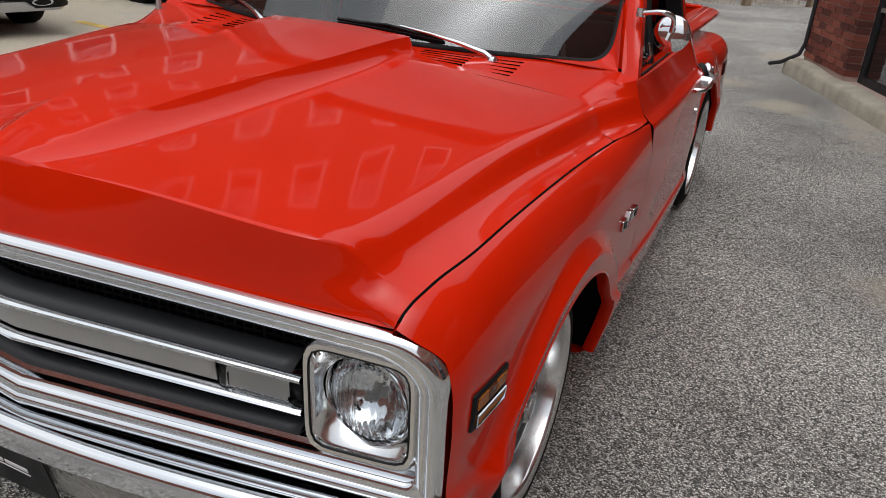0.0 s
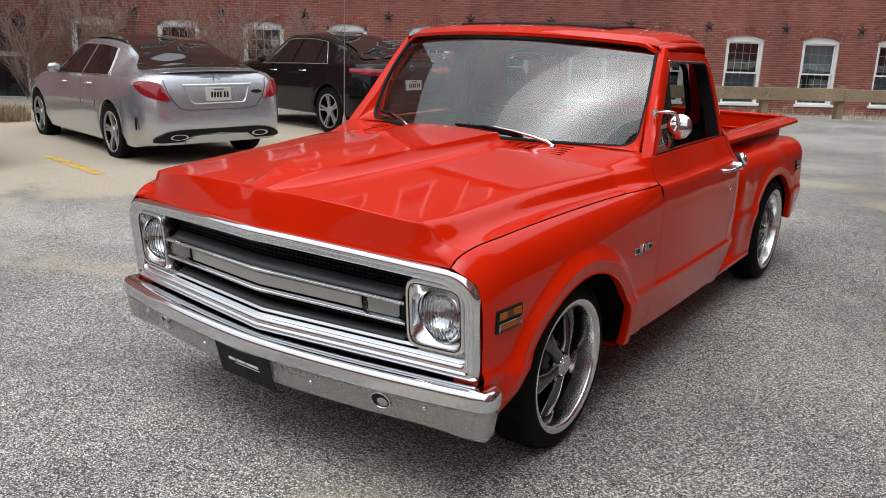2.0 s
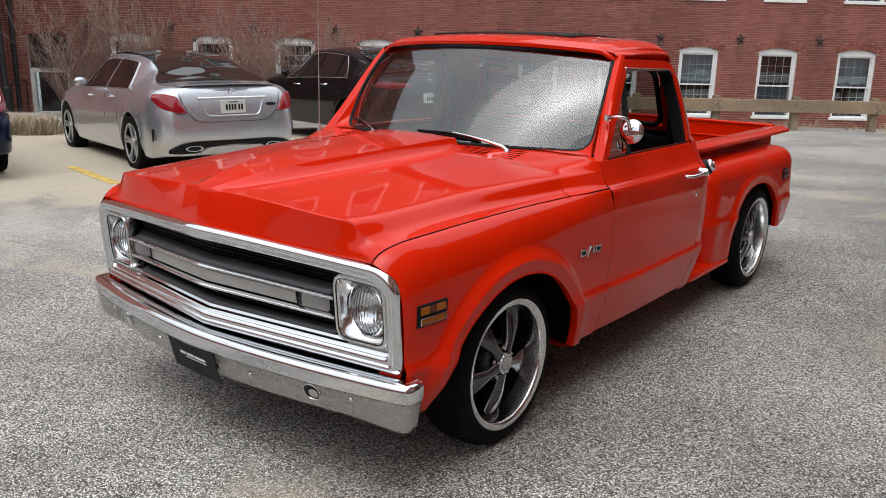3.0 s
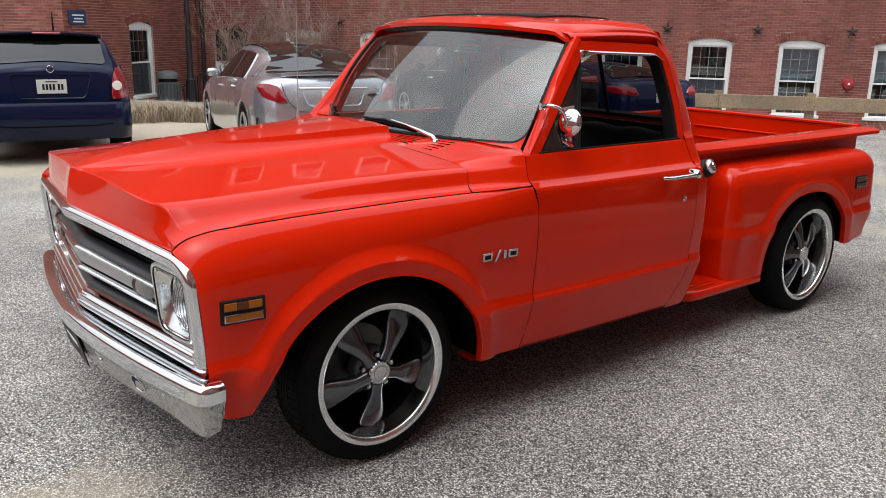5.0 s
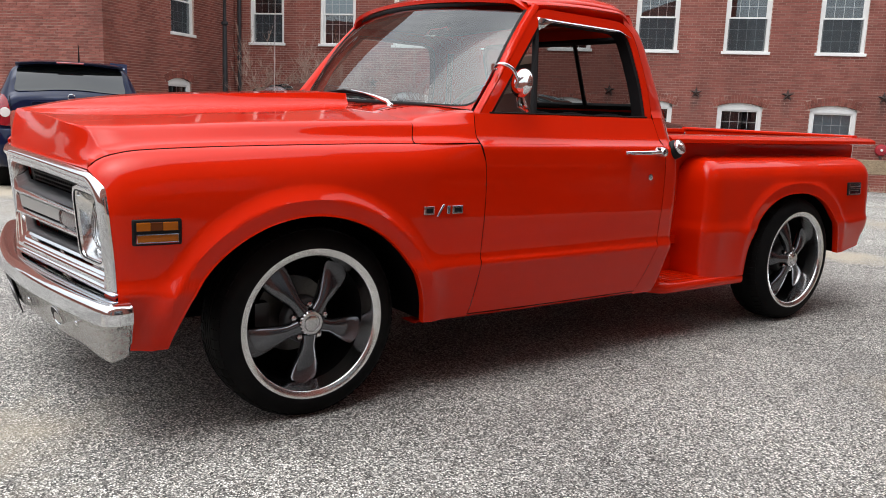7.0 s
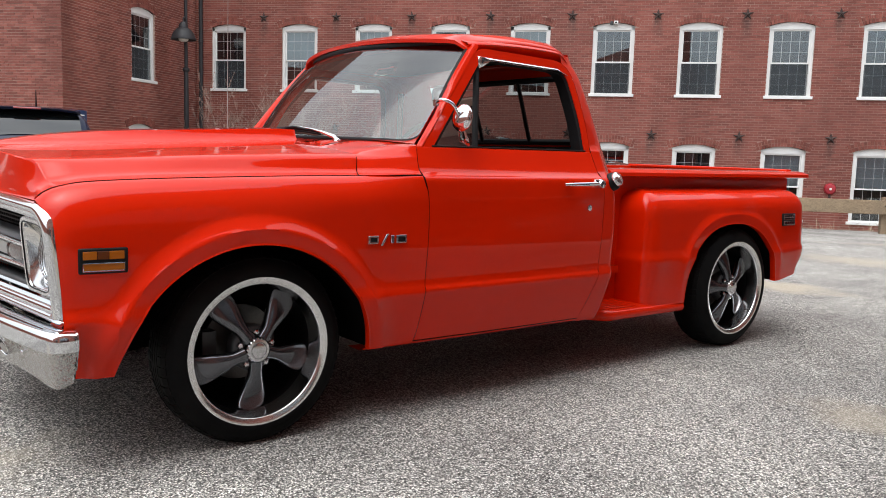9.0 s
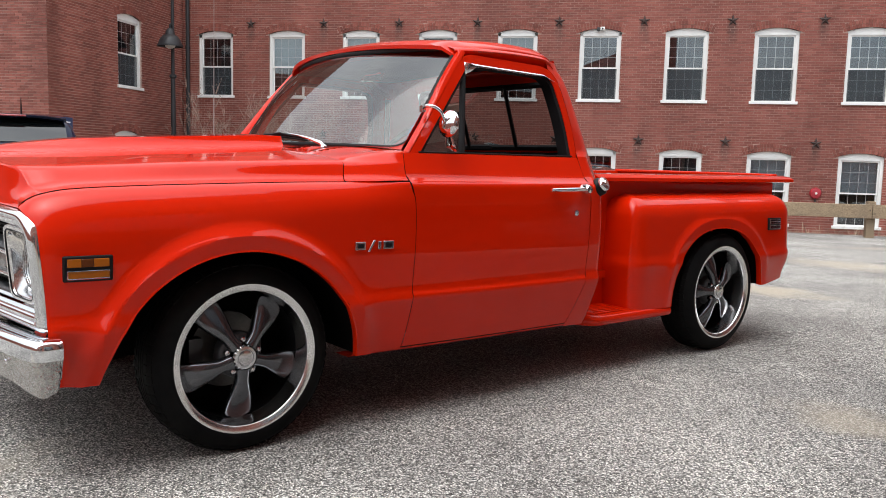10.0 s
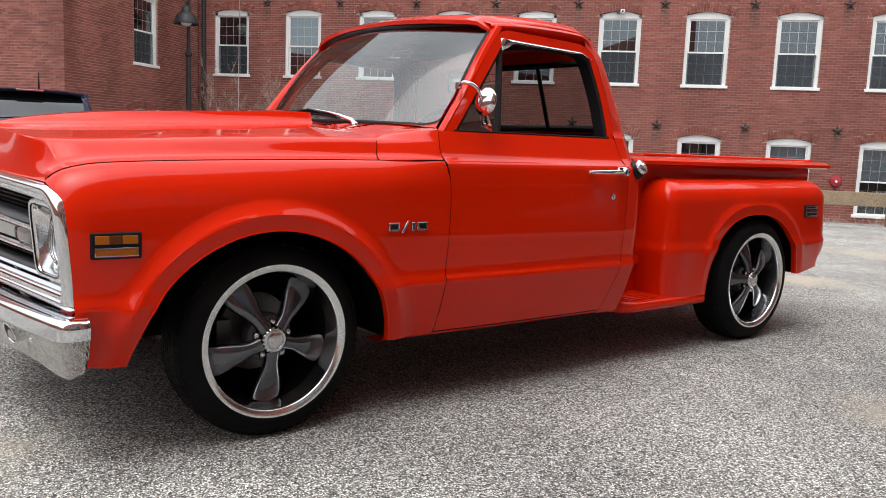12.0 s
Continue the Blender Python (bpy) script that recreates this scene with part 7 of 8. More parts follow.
for k, h in enumerate(shop_holes):
    w = thing(f"window_{95 + k}", "dark glazed workshop opening in a pale metal frame", "window", SHOP @ pose(h[0], 0.14, h[2]), kind="structure")
    fr = Shape().box(0, 0.06, 0, 0.06, 0, 2.74).box(2.14, 2.2, 0, 0.06, 0, 2.74).box(0.06, 2.14, 0, 0.06, 0, 0.07).box(0.06, 2.14, 0, 0.06, 2.67, 2.74)
    part("window_frame", fr, IRON, w, smooth=0)
    for z in (0.7, 1.38, 2.05):
        part("rail", Shape().box(0.06, 2.14, 0.008, 0.05, z - 0.02, z + 0.02), SATIN, w, smooth=0)
    for z0, z1 in ((0.07, 0.68), (0.72, 1.36), (1.40, 2.03), (2.07, 2.67)):
        part("pane", Shape().box(0.06, 2.14, 0.026, 0.032, z0, z1), GLASS, w, smooth=0)
    part("dark_painted_room", Shape().box(-0.1, 2.3, 0.9, 0.95, -0.1, 2.9), ROOM, w, smooth=0)
cable = part("hose_end", Shape().tube([(0.02, -0.03, 3.5), (0.02, -0.03, 0.35), (0.0, -0.06, 0.22), (-0.12, -0.20, 0.10), (-0.28, -0.26, 0.05)], 0.022, 8), IRON)
cable.matrix_world = SHOP
tagged(cable, "black drain hose running down the workshop's corner", "hose")
# unseen thin wall, added to darken the pickup's side and its reflections
shop_up = part("wall_shop_unseen_top", Shape().box(SHOP_STEP, SHOP_L, 0.004, 0.36, SHOP_LOW + 0.15, SHOP_H), BRICK_UP, smooth=0)
shop_up.matrix_world = SHOP
tagged(shop_up, "unseen plain red-brick wall above the workshop, added to block sky", "wall", kind="structure")
part("far_brickwork", plain_wall(7.22, SHOP_L, 0.16, 3.95, [(h[0], h[1], h[2], h[3], 0) for h in shop_holes[2:]], 0.012).moved(pose(0, -0.0125, 0)), BRICK_UP, shop, smooth=0)
shop_rows = brick_rows(0.0, 7.2, 0.17, 3.95, [(h[0], h[1], h[2], h[3], 0.001) for h in shop_holes[:2]], 11)
near_rows = [r for r in shop_rows if r[0] < 1.2 and r[2] < 2.4]
part("brick_courses", bricks_shape([r for r in shop_rows if r not in set(near_rows)] , Matrix()), BRICK, shop, smooth=0, kind="stuff")
piece = {}
for p, q, a, b, d in near_rows[:300]:
    jamb = abs(q - shop_holes[0][0]) < 0.006
    key = (round((q - p) * 100), jamb)
    if key not in piece:
        w = key[0] / 200
        piece[key] = mesh_of("brick", Shape().box(-w, w + 0.008 * jamb, -0.012, 0.13 if jamb else 0.02, -0.0285, 0.0285), BRICK_PIECE, 0)
    o = new("brick", piece[key])
    o.parent = shop
    o.matrix_basis = pose((p + q) / 2, -d + 0.008, (a + b) / 2)

# unseen plain far walls, added behind the camera to darken low sky in reflections
for nm, m, w, h in (("wall_street_far", pose(-45, -19, 0), 90.0, 6.5), ("wall_yard_far", pose(19, -40, 0, 0, 0, 90), 80.0, 5.5)):
    far = part(nm, Shape().box(0, w, -0.3, 0.0, -0.5, h), BRICK_UP, smooth=0)
    far.matrix_world = m
    tagged(far, "unseen plain brick wall, added to darken low reflections", "wall", kind="structure")

# ---- parked cars ----
SILVER = paint("silver_paint", (0.53, 0.555, 0.60), flake=0.8, rough=0.26)
BLACK_PAINT = paint("black_paint", (0.005, 0.005, 0.006), rough=0.3)
NAVY = paint("navy_paint", (0.004, 0.009, 0.034), flake=0.25, rough=0.35)
BLUE = paint("dark_blue_paint", (0.007, 0.011, 0.045), flake=0.25, rough=0.35)
CAR_GLASS = material("dark_car_glass", (0.006, 0.008, 0.008), 0.02, ior=1.85)
PLATE = worn("pale_plate", (0.5, 0.51, 0.48), 0.5, amount=0.08, scale=30, relief=0)
ALLOY = paint("alloy_wheel", (0.42, 0.43, 0.44), flake=0.7, rough=0.3, coat=0.4)
PALE_LENS = material("pale_lens", (0.75, 0.7, 0.68), 0.2, coat=0.5)


def car_wheel(parent, m, r, spokes, alloy):
    t = part("wheel", Shape().spin([(-0.11, r * 0.66), (-0.11, r * 0.86), (-0.095, r * 0.97), (-0.07, r), (0.07, r), (0.095, r * 0.97), (0.105, r * 0.86), (0.100, r * 0.70), (0.085, r * 0.66)], 36), RUBBER, parent, "black tyre on an alloy wheel", smooth=45)
    t.matrix_basis = m
    part("rim", Shape().spin([(0.098, r * 0.71), (0.094, r * 0.67), (0.06, r * 0.64), (-0.05, r * 0.60), (-0.055, 0.0001)], 32), DEEP, t, smooth=45)
    part("rim_edge", Shape().spin([(0.092, r * 0.73), (0.104, r * 0.72), (0.100, r * 0.67), (0.08, r * 0.66)], 36), alloy, t, smooth=50)
    sp = mesh_of("spoke", Shape().grid([[(x - d, -w, q), (x, -w * 0.8, q), (x, w * 0.8, q), (x - d, w, q)] for x, d, w, q in ((0.075, 0.03, 0.026, 0.02), (0.085, 0.03, 0.012, r * 0.3), (0.094, 0.03, 0.018, r * 0.68))], close_v=True, caps=True), alloy, 40)
    for k in range(spokes):
        for off in (-7, 7):
            o = new("spoke", sp)
            o.parent = t
            o.matrix_basis = pose(0, 0, 0, 360 / spokes * k + 9 + off)
    part("hub", Shape().spin([(0.06, r * 0.22), (0.088, r * 0.19), (0.092, 0.0001)], 20), alloy, t)
    return t


def car(name, label, m, c):
    """A parked car. Local +y is its nose, the rear bumper stands at y = 0."""
    ob = thing(name, label, "car", m, "parked cars")
    L, W, low = c["L"], c["W"], c["low"]
    ra, fa, r = c["rear_axle"], c["front_axle"], c["wheel"]
    arches = ((ra, r, r * 1.12), (fa, r, r * 1.12))
    g0, g1, g2, g3 = c["glass"]              # rear glass foot, roof rear, roof front, screen foot
    ys = [0.0, 0.01, 0.03, 0.06, 0.1, 0.16, 0.23, 0.32, 0.42, g0, g1, g2, g3] + [L * k / 40 for k in range(41)] + [L - 0.3, L - 0.16, L - 0.07, L - 0.02]
    for a in arches:
        ys += [a[0] - a[2] * math.cos(math.pi * k / 20) for k in range(21)]
    ys = sorted(set(round(min(max(y, 0), L), 3) for y in ys))
    bulge_z = c["bulge_z"]

    def lean(y, z):
        """The tail stands out most at the bumper and leans in above and below it."""
        k = max(0.0, 1 - y / 0.6)
        d = z - bulge_z
        n = max(0.0, 1 - (L - y) / 0.6)
        return k * (c["lean"] * d * d if d > 0 else 0.9 * d * d) - n * 0.5 * d * d

    def taper(y):
        end = min(y / 0.42, (L - y) / 0.7, 1.0)
        return c["end_w"] + (1 - c["end_w"]) * math.sqrt(max(0.0, 1 - (1 - end) ** 2))

    def corners(y):
        """Half section from the top centre down: roof, cant rail, belt, flank, sill."""
        w = W * taper(y)
        zt, zb = curve_at(c["top"], y), curve_at(c["belt"], y)
        house = min(1.0, max(0.0, (zt - zb - 0.06) / 0.25))
        wt = lerp(w * 0.86, c["roof_w"], ease(house, 0, 1))
        drop = lerp(0.03, 0.055, house)
        ze = max(zt - drop, zb + 0.004)
        wb = w * 0.955
        lo = low + 0.06 * ease(y, L - 0.6, L) + c.get("tail_up", 0.05) * (1 - ease(y, 0, 0.5))
        lo = max([lo] + [arch_floor(y, a, lo, lo) for a in arches])
        swell = 0.012 * max(bell(y, ra, 0.45), bell(y, fa, 0.45))
        zm = max(lerp(zb, low, 0.42), lo + 0.02)
        return [Vector((0, zt)), Vector((wt * 0.55, zt - drop * 0.24)), Vector((wt, ze)), Vector((wb, zb)), Vector((w + swell, zm)), Vector((w * (0.955 if lo < low + 0.12 else 1.0) + swell, lo)), Vector((w * 0.8, lo))]

    rows = []
    for y in ys:
        p = rounded([(q.x, 0, q.y) for q in corners(y)], [0, 0.2, 0.075, c.get("belt_r", 0.09), 0.16, 0.03, 0], 5)
        row = [(q.x, y + lean(y, q.z), q.z) for q in p]
        rows.append([(-x, b, z) for x, b, z in row[:0:-1]] + row)
    shut0 = [[(x * s, b + 0.010 * (s - 1), z) for x, b, z in rows[0]] for s in (0.0, 0.3, 0.6, 0.85)]
    shut1 = [[(x * s, b - 0.02 * (s - 1), z) for x, b, z in rows[-1]] for s in (0.85, 0.6, 0.3, 0.0)]
    part("body", Shape().grid(shut0 + rows + shut1), c["paint"], ob, smooth=48)
    part("underside", Shape().box(-W * 0.86, W * 0.86, 0.30, L - 0.3, low + 0.02, low + 0.25), DEEP, ob, smooth=0)

    def pane(nm, y0, y1, share0, share1, mat, round0=0.0, round1=0.0, lift=0.006):
        """A sheet on the car's top between two stations; share is the part of the width it covers."""
        rows_g = []
        for i in range(21):
            v = i / 20
            y = lerp(y0, y1, v)
            p = corners(y)
            f = lerp(share0, share1, v)
            if round0:
                f *= 1 - round0 * (1 - math.sqrt(1 - max(0.0, 1 - v / 0.25) ** 2))
            if round1:
                f *= 1 - round1 * (1 - math.sqrt(1 - max(0.0, 1 - (1 - v) / 0.25) ** 2))
            row = []
            for k in range(-10, 11):
                s = k / 10 * f
                a = abs(s)
                z = lerp(p[0].y, p[1].y, a / 0.55) if a < 0.55 else lerp(p[1].y, p[2].y, (a - 0.55) / 0.45)
                z -= 0.012 * bell(a, 0.55, 0.2)
                row.append((p[2].x * s, y + lean(y, z) - lift * 0.5, z + lift + 0.004 * math.sin(math.pi * v)))
            rows_g.append(row)
        return part(nm, Shape().grid(rows_g), mat, ob, smooth=60)

    pane("rear_window", lerp(g0, g1, 0.04), lerp(g0, g1, 0.97), 0.96, 0.90, CAR_GLASS, 0.10, 0.06, 0.013)
    if "roof" in c:
        pane("roof_panel", lerp(g0, g1, 0.97), g2, 0.90, 0.90, c["roof"], lift=0.013)
    pane("windscreen", g2 + 0.03, g3, 0.92, 0.95, CAR_GLASS, 0.05, 0.1)

    def side_pt(y, f, out=0.0):
        p = corners(y)
        q = p[3].lerp(p[2], f)
        return Vector((q.x + out, y, q.y))

    for side in (1, -1):
        def sgn(p):
            return (p.x * side, p.y, p.z)
        for b0, b1, t0, t1 in c["windows"]:
            g = Shape().grid([[sgn(side_pt(lerp(lerp(b0, t0, k / 8), lerp(b1, t1, k / 8), i / 10), lerp(0.08, 0.86, k / 8), 0.005)) for k in range(9)] for i in range(11)])
            part("side_window", g, CAR_GLASS, ob, smooth=60)
        b0, b1 = c["windows"][0][0], c["windows"][-1][1]
        t0, t1 = c["windows"][0][2], c["windows"][-1][3]
        trim = [side_pt(lerp(b0, b1, i / 12), 0.06, 0.008) for i in range(13)] + [side_pt(lerp(b1, t1, i / 8), lerp(0.06, 0.88, i / 8), 0.008) for i in range(1, 9)] + [side_pt(lerp(t1, t0, i / 12), 0.88, 0.008) for i in range(1, 13)] + [side_pt(lerp(t0, b0, i / 8), lerp(0.88, 0.06, i / 8), 0.008) for i in range(1, 9)]
        part("window_trim", Shape().tube([sgn(p) for p in trim], 0.0048, 6), CHROME if c.get("bright") else BLACK, ob)
        for yh in c["handles"]:
            z = curve_at(c["belt"], yh) - 0.085
            part("door_handle", Shape().tube([(side * (W * 0.955), yh - 0.09, z), (side * (W * 0.995), yh - 0.06, z), (side * (W * 0.995), yh + 0.06, z + 0.004), (side * (W * 0.955), yh + 0.09, z + 0.004)], 0.013, 8), CHROME if c.get("bright") else c["paint"], ob)
        for ys_ in c["seams"]:
            p = corners(ys_)
            pts = [(side * (q.x - 0.001), ys_, q.y) for q in (p[3].lerp(p[4], 0.12), p[3].lerp(p[4], 0.5), p[4] + Vector((-0.006, 0)), p[4].lerp(p[5], 0.7))]
            part("door_gap", Shape().tube(pts, 0.0022, 5), DEEP, ob)
        my, mz = c["mirror_at"]
        wx = side_pt(my, 0.05).x
        hm = Shape().grid([[(side * (wx + 0.03 + 0.15 * q), my + 0.05 * math.cos(a) * k - 0.03 * q, mz + 0.062 * math.sin(a) * k) for a in [2 * math.pi * j / 12 for j in range(12)]] for q, k in ((0.0, 0.3), (0.2, 0.85), (0.6, 1.0), (1.0, 0.85), (1.15, 0.3))], close_v=True, caps=True)
        part("wing_mirror", hm, c.get("mirror", c["paint"]), ob, smooth=60)
        for y in (ra, fa):
            car_wheel(ob, pose(side * (W - 0.105), y, r) @ (Matrix() if side > 0 else pose(0, 0, 0, 0, 0, 180)), r, c["spokes"], c.get("alloy", ALLOY))

    # tail lamps, plate and bumper, each shape following the rounded tail
    def tail_y(x):
        s = abs(x) / W
        e = max(0.0, (s - c["end_w"]) / (1 - c["end_w"]))
        return 0.42 * (1 - math.sqrt(max(0.0, 1 - min(1, e) ** 2)))

    def flank(z):
        """How far the flank leans in from its widest line at a height."""
        p = corners(0.5)
        if z > p[3].y:
            return lerp(p[3].x, p[2].x, min(1, (z - p[3].y) / max(0.02, p[2].y - p[3].y))) / p[4].x
        return lerp(p[4].x, p[3].x, min(1, max(0, (z - p[4].y) / (p[3].y - p[4].y)))) / p[4].x

    def tail(x, z, extra=0.0):
        """A point on the tail's skin; x is measured at the widest height."""
        y = tail_y(x)
        return (x * flank(z), y + lean(y, z) - extra - 0.010, z)

    def on_tail(side, x, z, extra):
        a = tail(x, z, extra)
        out_x = 0.7 * extra * ease(x / W, 0.85, 1.0)
        return (side * (a[0] + out_x), a[1], a[2])

    for side in (1, -1):
        rows_l = []
        for i in range(13):
            x = lerp(c["lamp"][0][0], c["lamp"][-1][0], i / 12)
            a = curve_at([(q[0], q[1]) for q in c["lamp"]], x)
            b = curve_at([(q[0], q[2]) for q in c["lamp"]], x)
            xw = x * W
            rows_l.append([on_tail(side, xw, z, e) for z, e in ((a, -0.02), (a + 0.004, 0.010), (lerp(a, b, 0.3), 0.018), (lerp(a, b, 0.7), 0.018), (b - 0.004, 0.010), (b, -0.02))])
        lampo = part("tail_lamp", Shape().grid(rows_l), RED_LENS, ob, "red tail lamp", smooth=50)
        if c.get("white_lamp"):
            xl, zl = c["white_lamp"]
            p = on_tail(side, xl * W, zl, 0.02)
            part("reverse_lamp", Shape().spin([(0.01, 0.055), (-0.012, 0.05), (-0.016, 0.0001)], 20, p, "y"), PALE_LENS, lampo)
        if c.get("exhaust"):
            e = Shape()
            x, z = c["exhaust"]
            e.grid([[(side * (x + 0.105 * f * math.cos(a)), tail(x, z)[1] + q, z + 0.032 * f * math.sin(a)) for a in [2 * math.pi * j / 20 for j in range(20)]] for q, f in ((0.05, 1.0), (-0.015, 1.0), (-0.015, 0.8), (0.06, 0.75))], close_v=True)
            part("exhaust_trim", e, CHROME, ob, smooth=40)
    pz = c["plate"]
    py = tail(0.0, pz, 0.004)[1]
    if c.get("recess"):
        hw, hh = c["recess"]
        edge = rounded([(-hw * 0.4, 0, pz - hh), (hw * 0.80, 0, pz - hh), (hw, 0, pz + hh), (-hw, 0, pz + hh), (-hw * 0.80, 0, pz - hh), (-hw * 0.4, 0, pz - hh)], [0, 0.05, 0.05, 0.05, 0.05, 0], 4)
        part("plate_recess", Shape().tube([(p.x, tail(p.x, p.z, 0.001)[1], p.z) for p in edge], 0.008, 6), c["paint"], ob)
    np_ob = part("number_plate", Shape().box(-0.152, 0.152, py - 0.014, py + 0.03, pz - 0.076, pz + 0.076), PLATE, ob, "pale number plate with dark bars", bevel=0.004)
    for x in (-0.085, -0.05, -0.015, 0.02, 0.07, 0.105):
        part("lettering_bar", Shape().box(x - 0.011, x + 0.011, py - 0.0165, py - 0.014, pz - 0.036, pz + 0.028), BLACK, np_ob, smooth=0)
    part("lettering_bar", Shape().box(-0.06, 0.06, py - 0.0165, py - 0.014, pz + 0.048, pz + 0.06), GREY_TRIM, np_ob, smooth=0)
    part("emblem", Shape().spin([(0.006, 0.042), (-0.006, 0.040), (-0.008, 0.033), (0.006, 0.03)], 24, tail(0, c["emblem"], 0.004), "y"), CHROME, ob)
    lo_pts = c["insert"]                     # dark lower panel: (x, low z, high z)
    rows_i = []
    for i in range(-14, 15):
        x = abs(i) / 14 * lo_pts[-1][0]
        a, b = curve_at([(q[0], q[1]) for q in lo_pts], x), curve_at([(q[0], q[2]) for q in lo_pts], x)
        rows_i.append([(math.copysign(1, i) * tail(x, z)[0], tail(x, z, e)[1], z) for z, e in ((a, -0.01), (a + 0.006, 0.006), (b - 0.006, 0.006), (b, -0.01))])
    part("bumper_insert", Shape().grid(rows_i), BLACK, ob, smooth=40)
    lid = c["lid"]                           # half outline of the boot lid: (x, z)
    pts = [(-x, z) for x, z in lid[::-1]] + lid[1:] if lid[0][0] == 0 else [(-x, z) for x, z in lid[::-1]] + lid
    fine = []
    for (xa, za), (xb, zb) in zip(pts, pts[1:]):
        fine += [(lerp(xa, xb, k / 5), lerp(za, zb, k / 5)) for k in range(5)]
    fine.append(pts[-1])
    part("trunk_gap", Shape().tube([tail(x, z, -0.0015) for x, z in fine], 0.0026, 5), DEEP, ob)
    return ob, tail


def parked(x, y, z, hx, hy, nose=0.0):
    """Where a car stands: its rear, its heading and how far its nose points down the falling lot."""
    return pose(x, y, z, -nose, 0, math.degrees(math.atan2(-hx, hy)))


H = (-0.983, 0.185)
H_ALONG = (-0.9725, 0.2328)
silver, tail_s = car("silver_saloon", "parked silver saloon car with a dark glass roof", parked(-5.398, 3.54, -0.045, *H_ALONG, 1.33), dict(
    L=4.69, W=0.905, low=0.20, rear_axle=1.0, front_axle=3.84, wheel=0.335, end_w=0.74, paint=SILVER, roof=CAR_GLASS, bright=True, lean=0.30,
    top=[(0, 0.985), (0.02, 1.035), (0.06, 1.052), (0.20, 1.062), (0.42, 1.072), (0.52, 1.082), (0.66, 1.135), (0.9, 1.248), (1.2, 1.362), (1.5, 1.412), (1.85, 1.436), (2.3, 1.442), (2.7, 1.40), (3.0, 1.27), (3.42, 1.03), (3.9, 0.97), (4.4, 0.86), (4.6, 0.76), (4.69, 0.66)],
    belt=[(0, 0.90), (0.2, 0.955), (0.6, 0.975), (1.2, 0.965), (2.0, 0.945), (3.0, 0.925), (3.6, 0.90), (4.2, 0.80), (4.69, 0.62)],
    glass=(0.50, 1.30, 2.62, 3.40), roof_w=0.575, windows=((1.08, 1.98, 1.32, 1.95), (2.05, 3.02, 2.02, 2.56)), handles=(1.72, 2.68), seams=(1.50, 2.01, 3.05), mirror_at=(2.74, 1.02),
    bulge_z=0.50, spokes=5, lamp=((0.64, 0.735, 0.755), (0.69, 0.735, 0.83), (0.78, 0.75, 0.935), (0.90, 0.785, 0.958), (0.97, 0.845, 0.955), (0.985, 0.885, 0.94)), plate=0.80, emblem=0.965, exhaust=(0.50, 0.335), recess=(0.40, 0.10),
    insert=((0.0, 0.36, 0.42), (0.36, 0.34, 0.42), (0.44, 0.275, 0.42), (0.62, 0.275, 0.40), (0.78, 0.285, 0.33)), lid=[(0.0, 0.63), (0.35, 0.632), (0.46, 0.65), (0.56, 0.75), (0.62, 0.86), (0.66, 0.98)]))
part("diffuser_lip", Shape().grid([[(x, tail_s(abs(x), z, e)[1], z) for z, e in ((0.255, -0.02), (0.262, 0.012), (0.345 - 0.05 * ease(abs(x), 0.28, 0.42), 0.012), (0.35 - 0.05 * ease(abs(x), 0.28, 0.42), -0.02))] for x in [-0.42 + 0.84 * i / 16 for i in range(17)]]), SILVER, silver, smooth=40)
part("boot_spoiler", Shape().grid([[(x, 0.085 + 0.10 * (abs(x) / 0.62) ** 3 + d, z - 0.02 * (abs(x) / 0.62) ** 2) for z, d in ((1.036, 0.03), (1.056, -0.028), (1.062, -0.01), (1.064, 0.08))] for x in [-0.60 + 1.2 * i / 16 for i in range(17)]]), SILVER, silver, smooth=60, thick=0.008)
part("plate_bar", Shape().tube([(x, tail_s(abs(x), 0.905, 0.006)[1], 0.905) for x in [-0.42 + 0.84 * i / 10 for i in range(11)]], 0.011, 6), CHROME, silver)
for side in (1, -1):
    part("bumper_slot", Shape().tube([tuple(a * b for a, b in zip(tail_s(0.885, z, -0.004), (side, 1, 1))) for z in (0.42, 0.47, 0.52, 0.56)], 0.010, 6), BLACK, silver)
part("round_sticker", Shape().grid([[tail_s(0.50 + 0.07 * k * math.cos(a), 0.82 + 0.018 * k * math.sin(a), 0.003) for a in [2 * math.pi * j / 16 for j in range(17)]] for k in (0.01, 1.0)]), BLACK, silver)

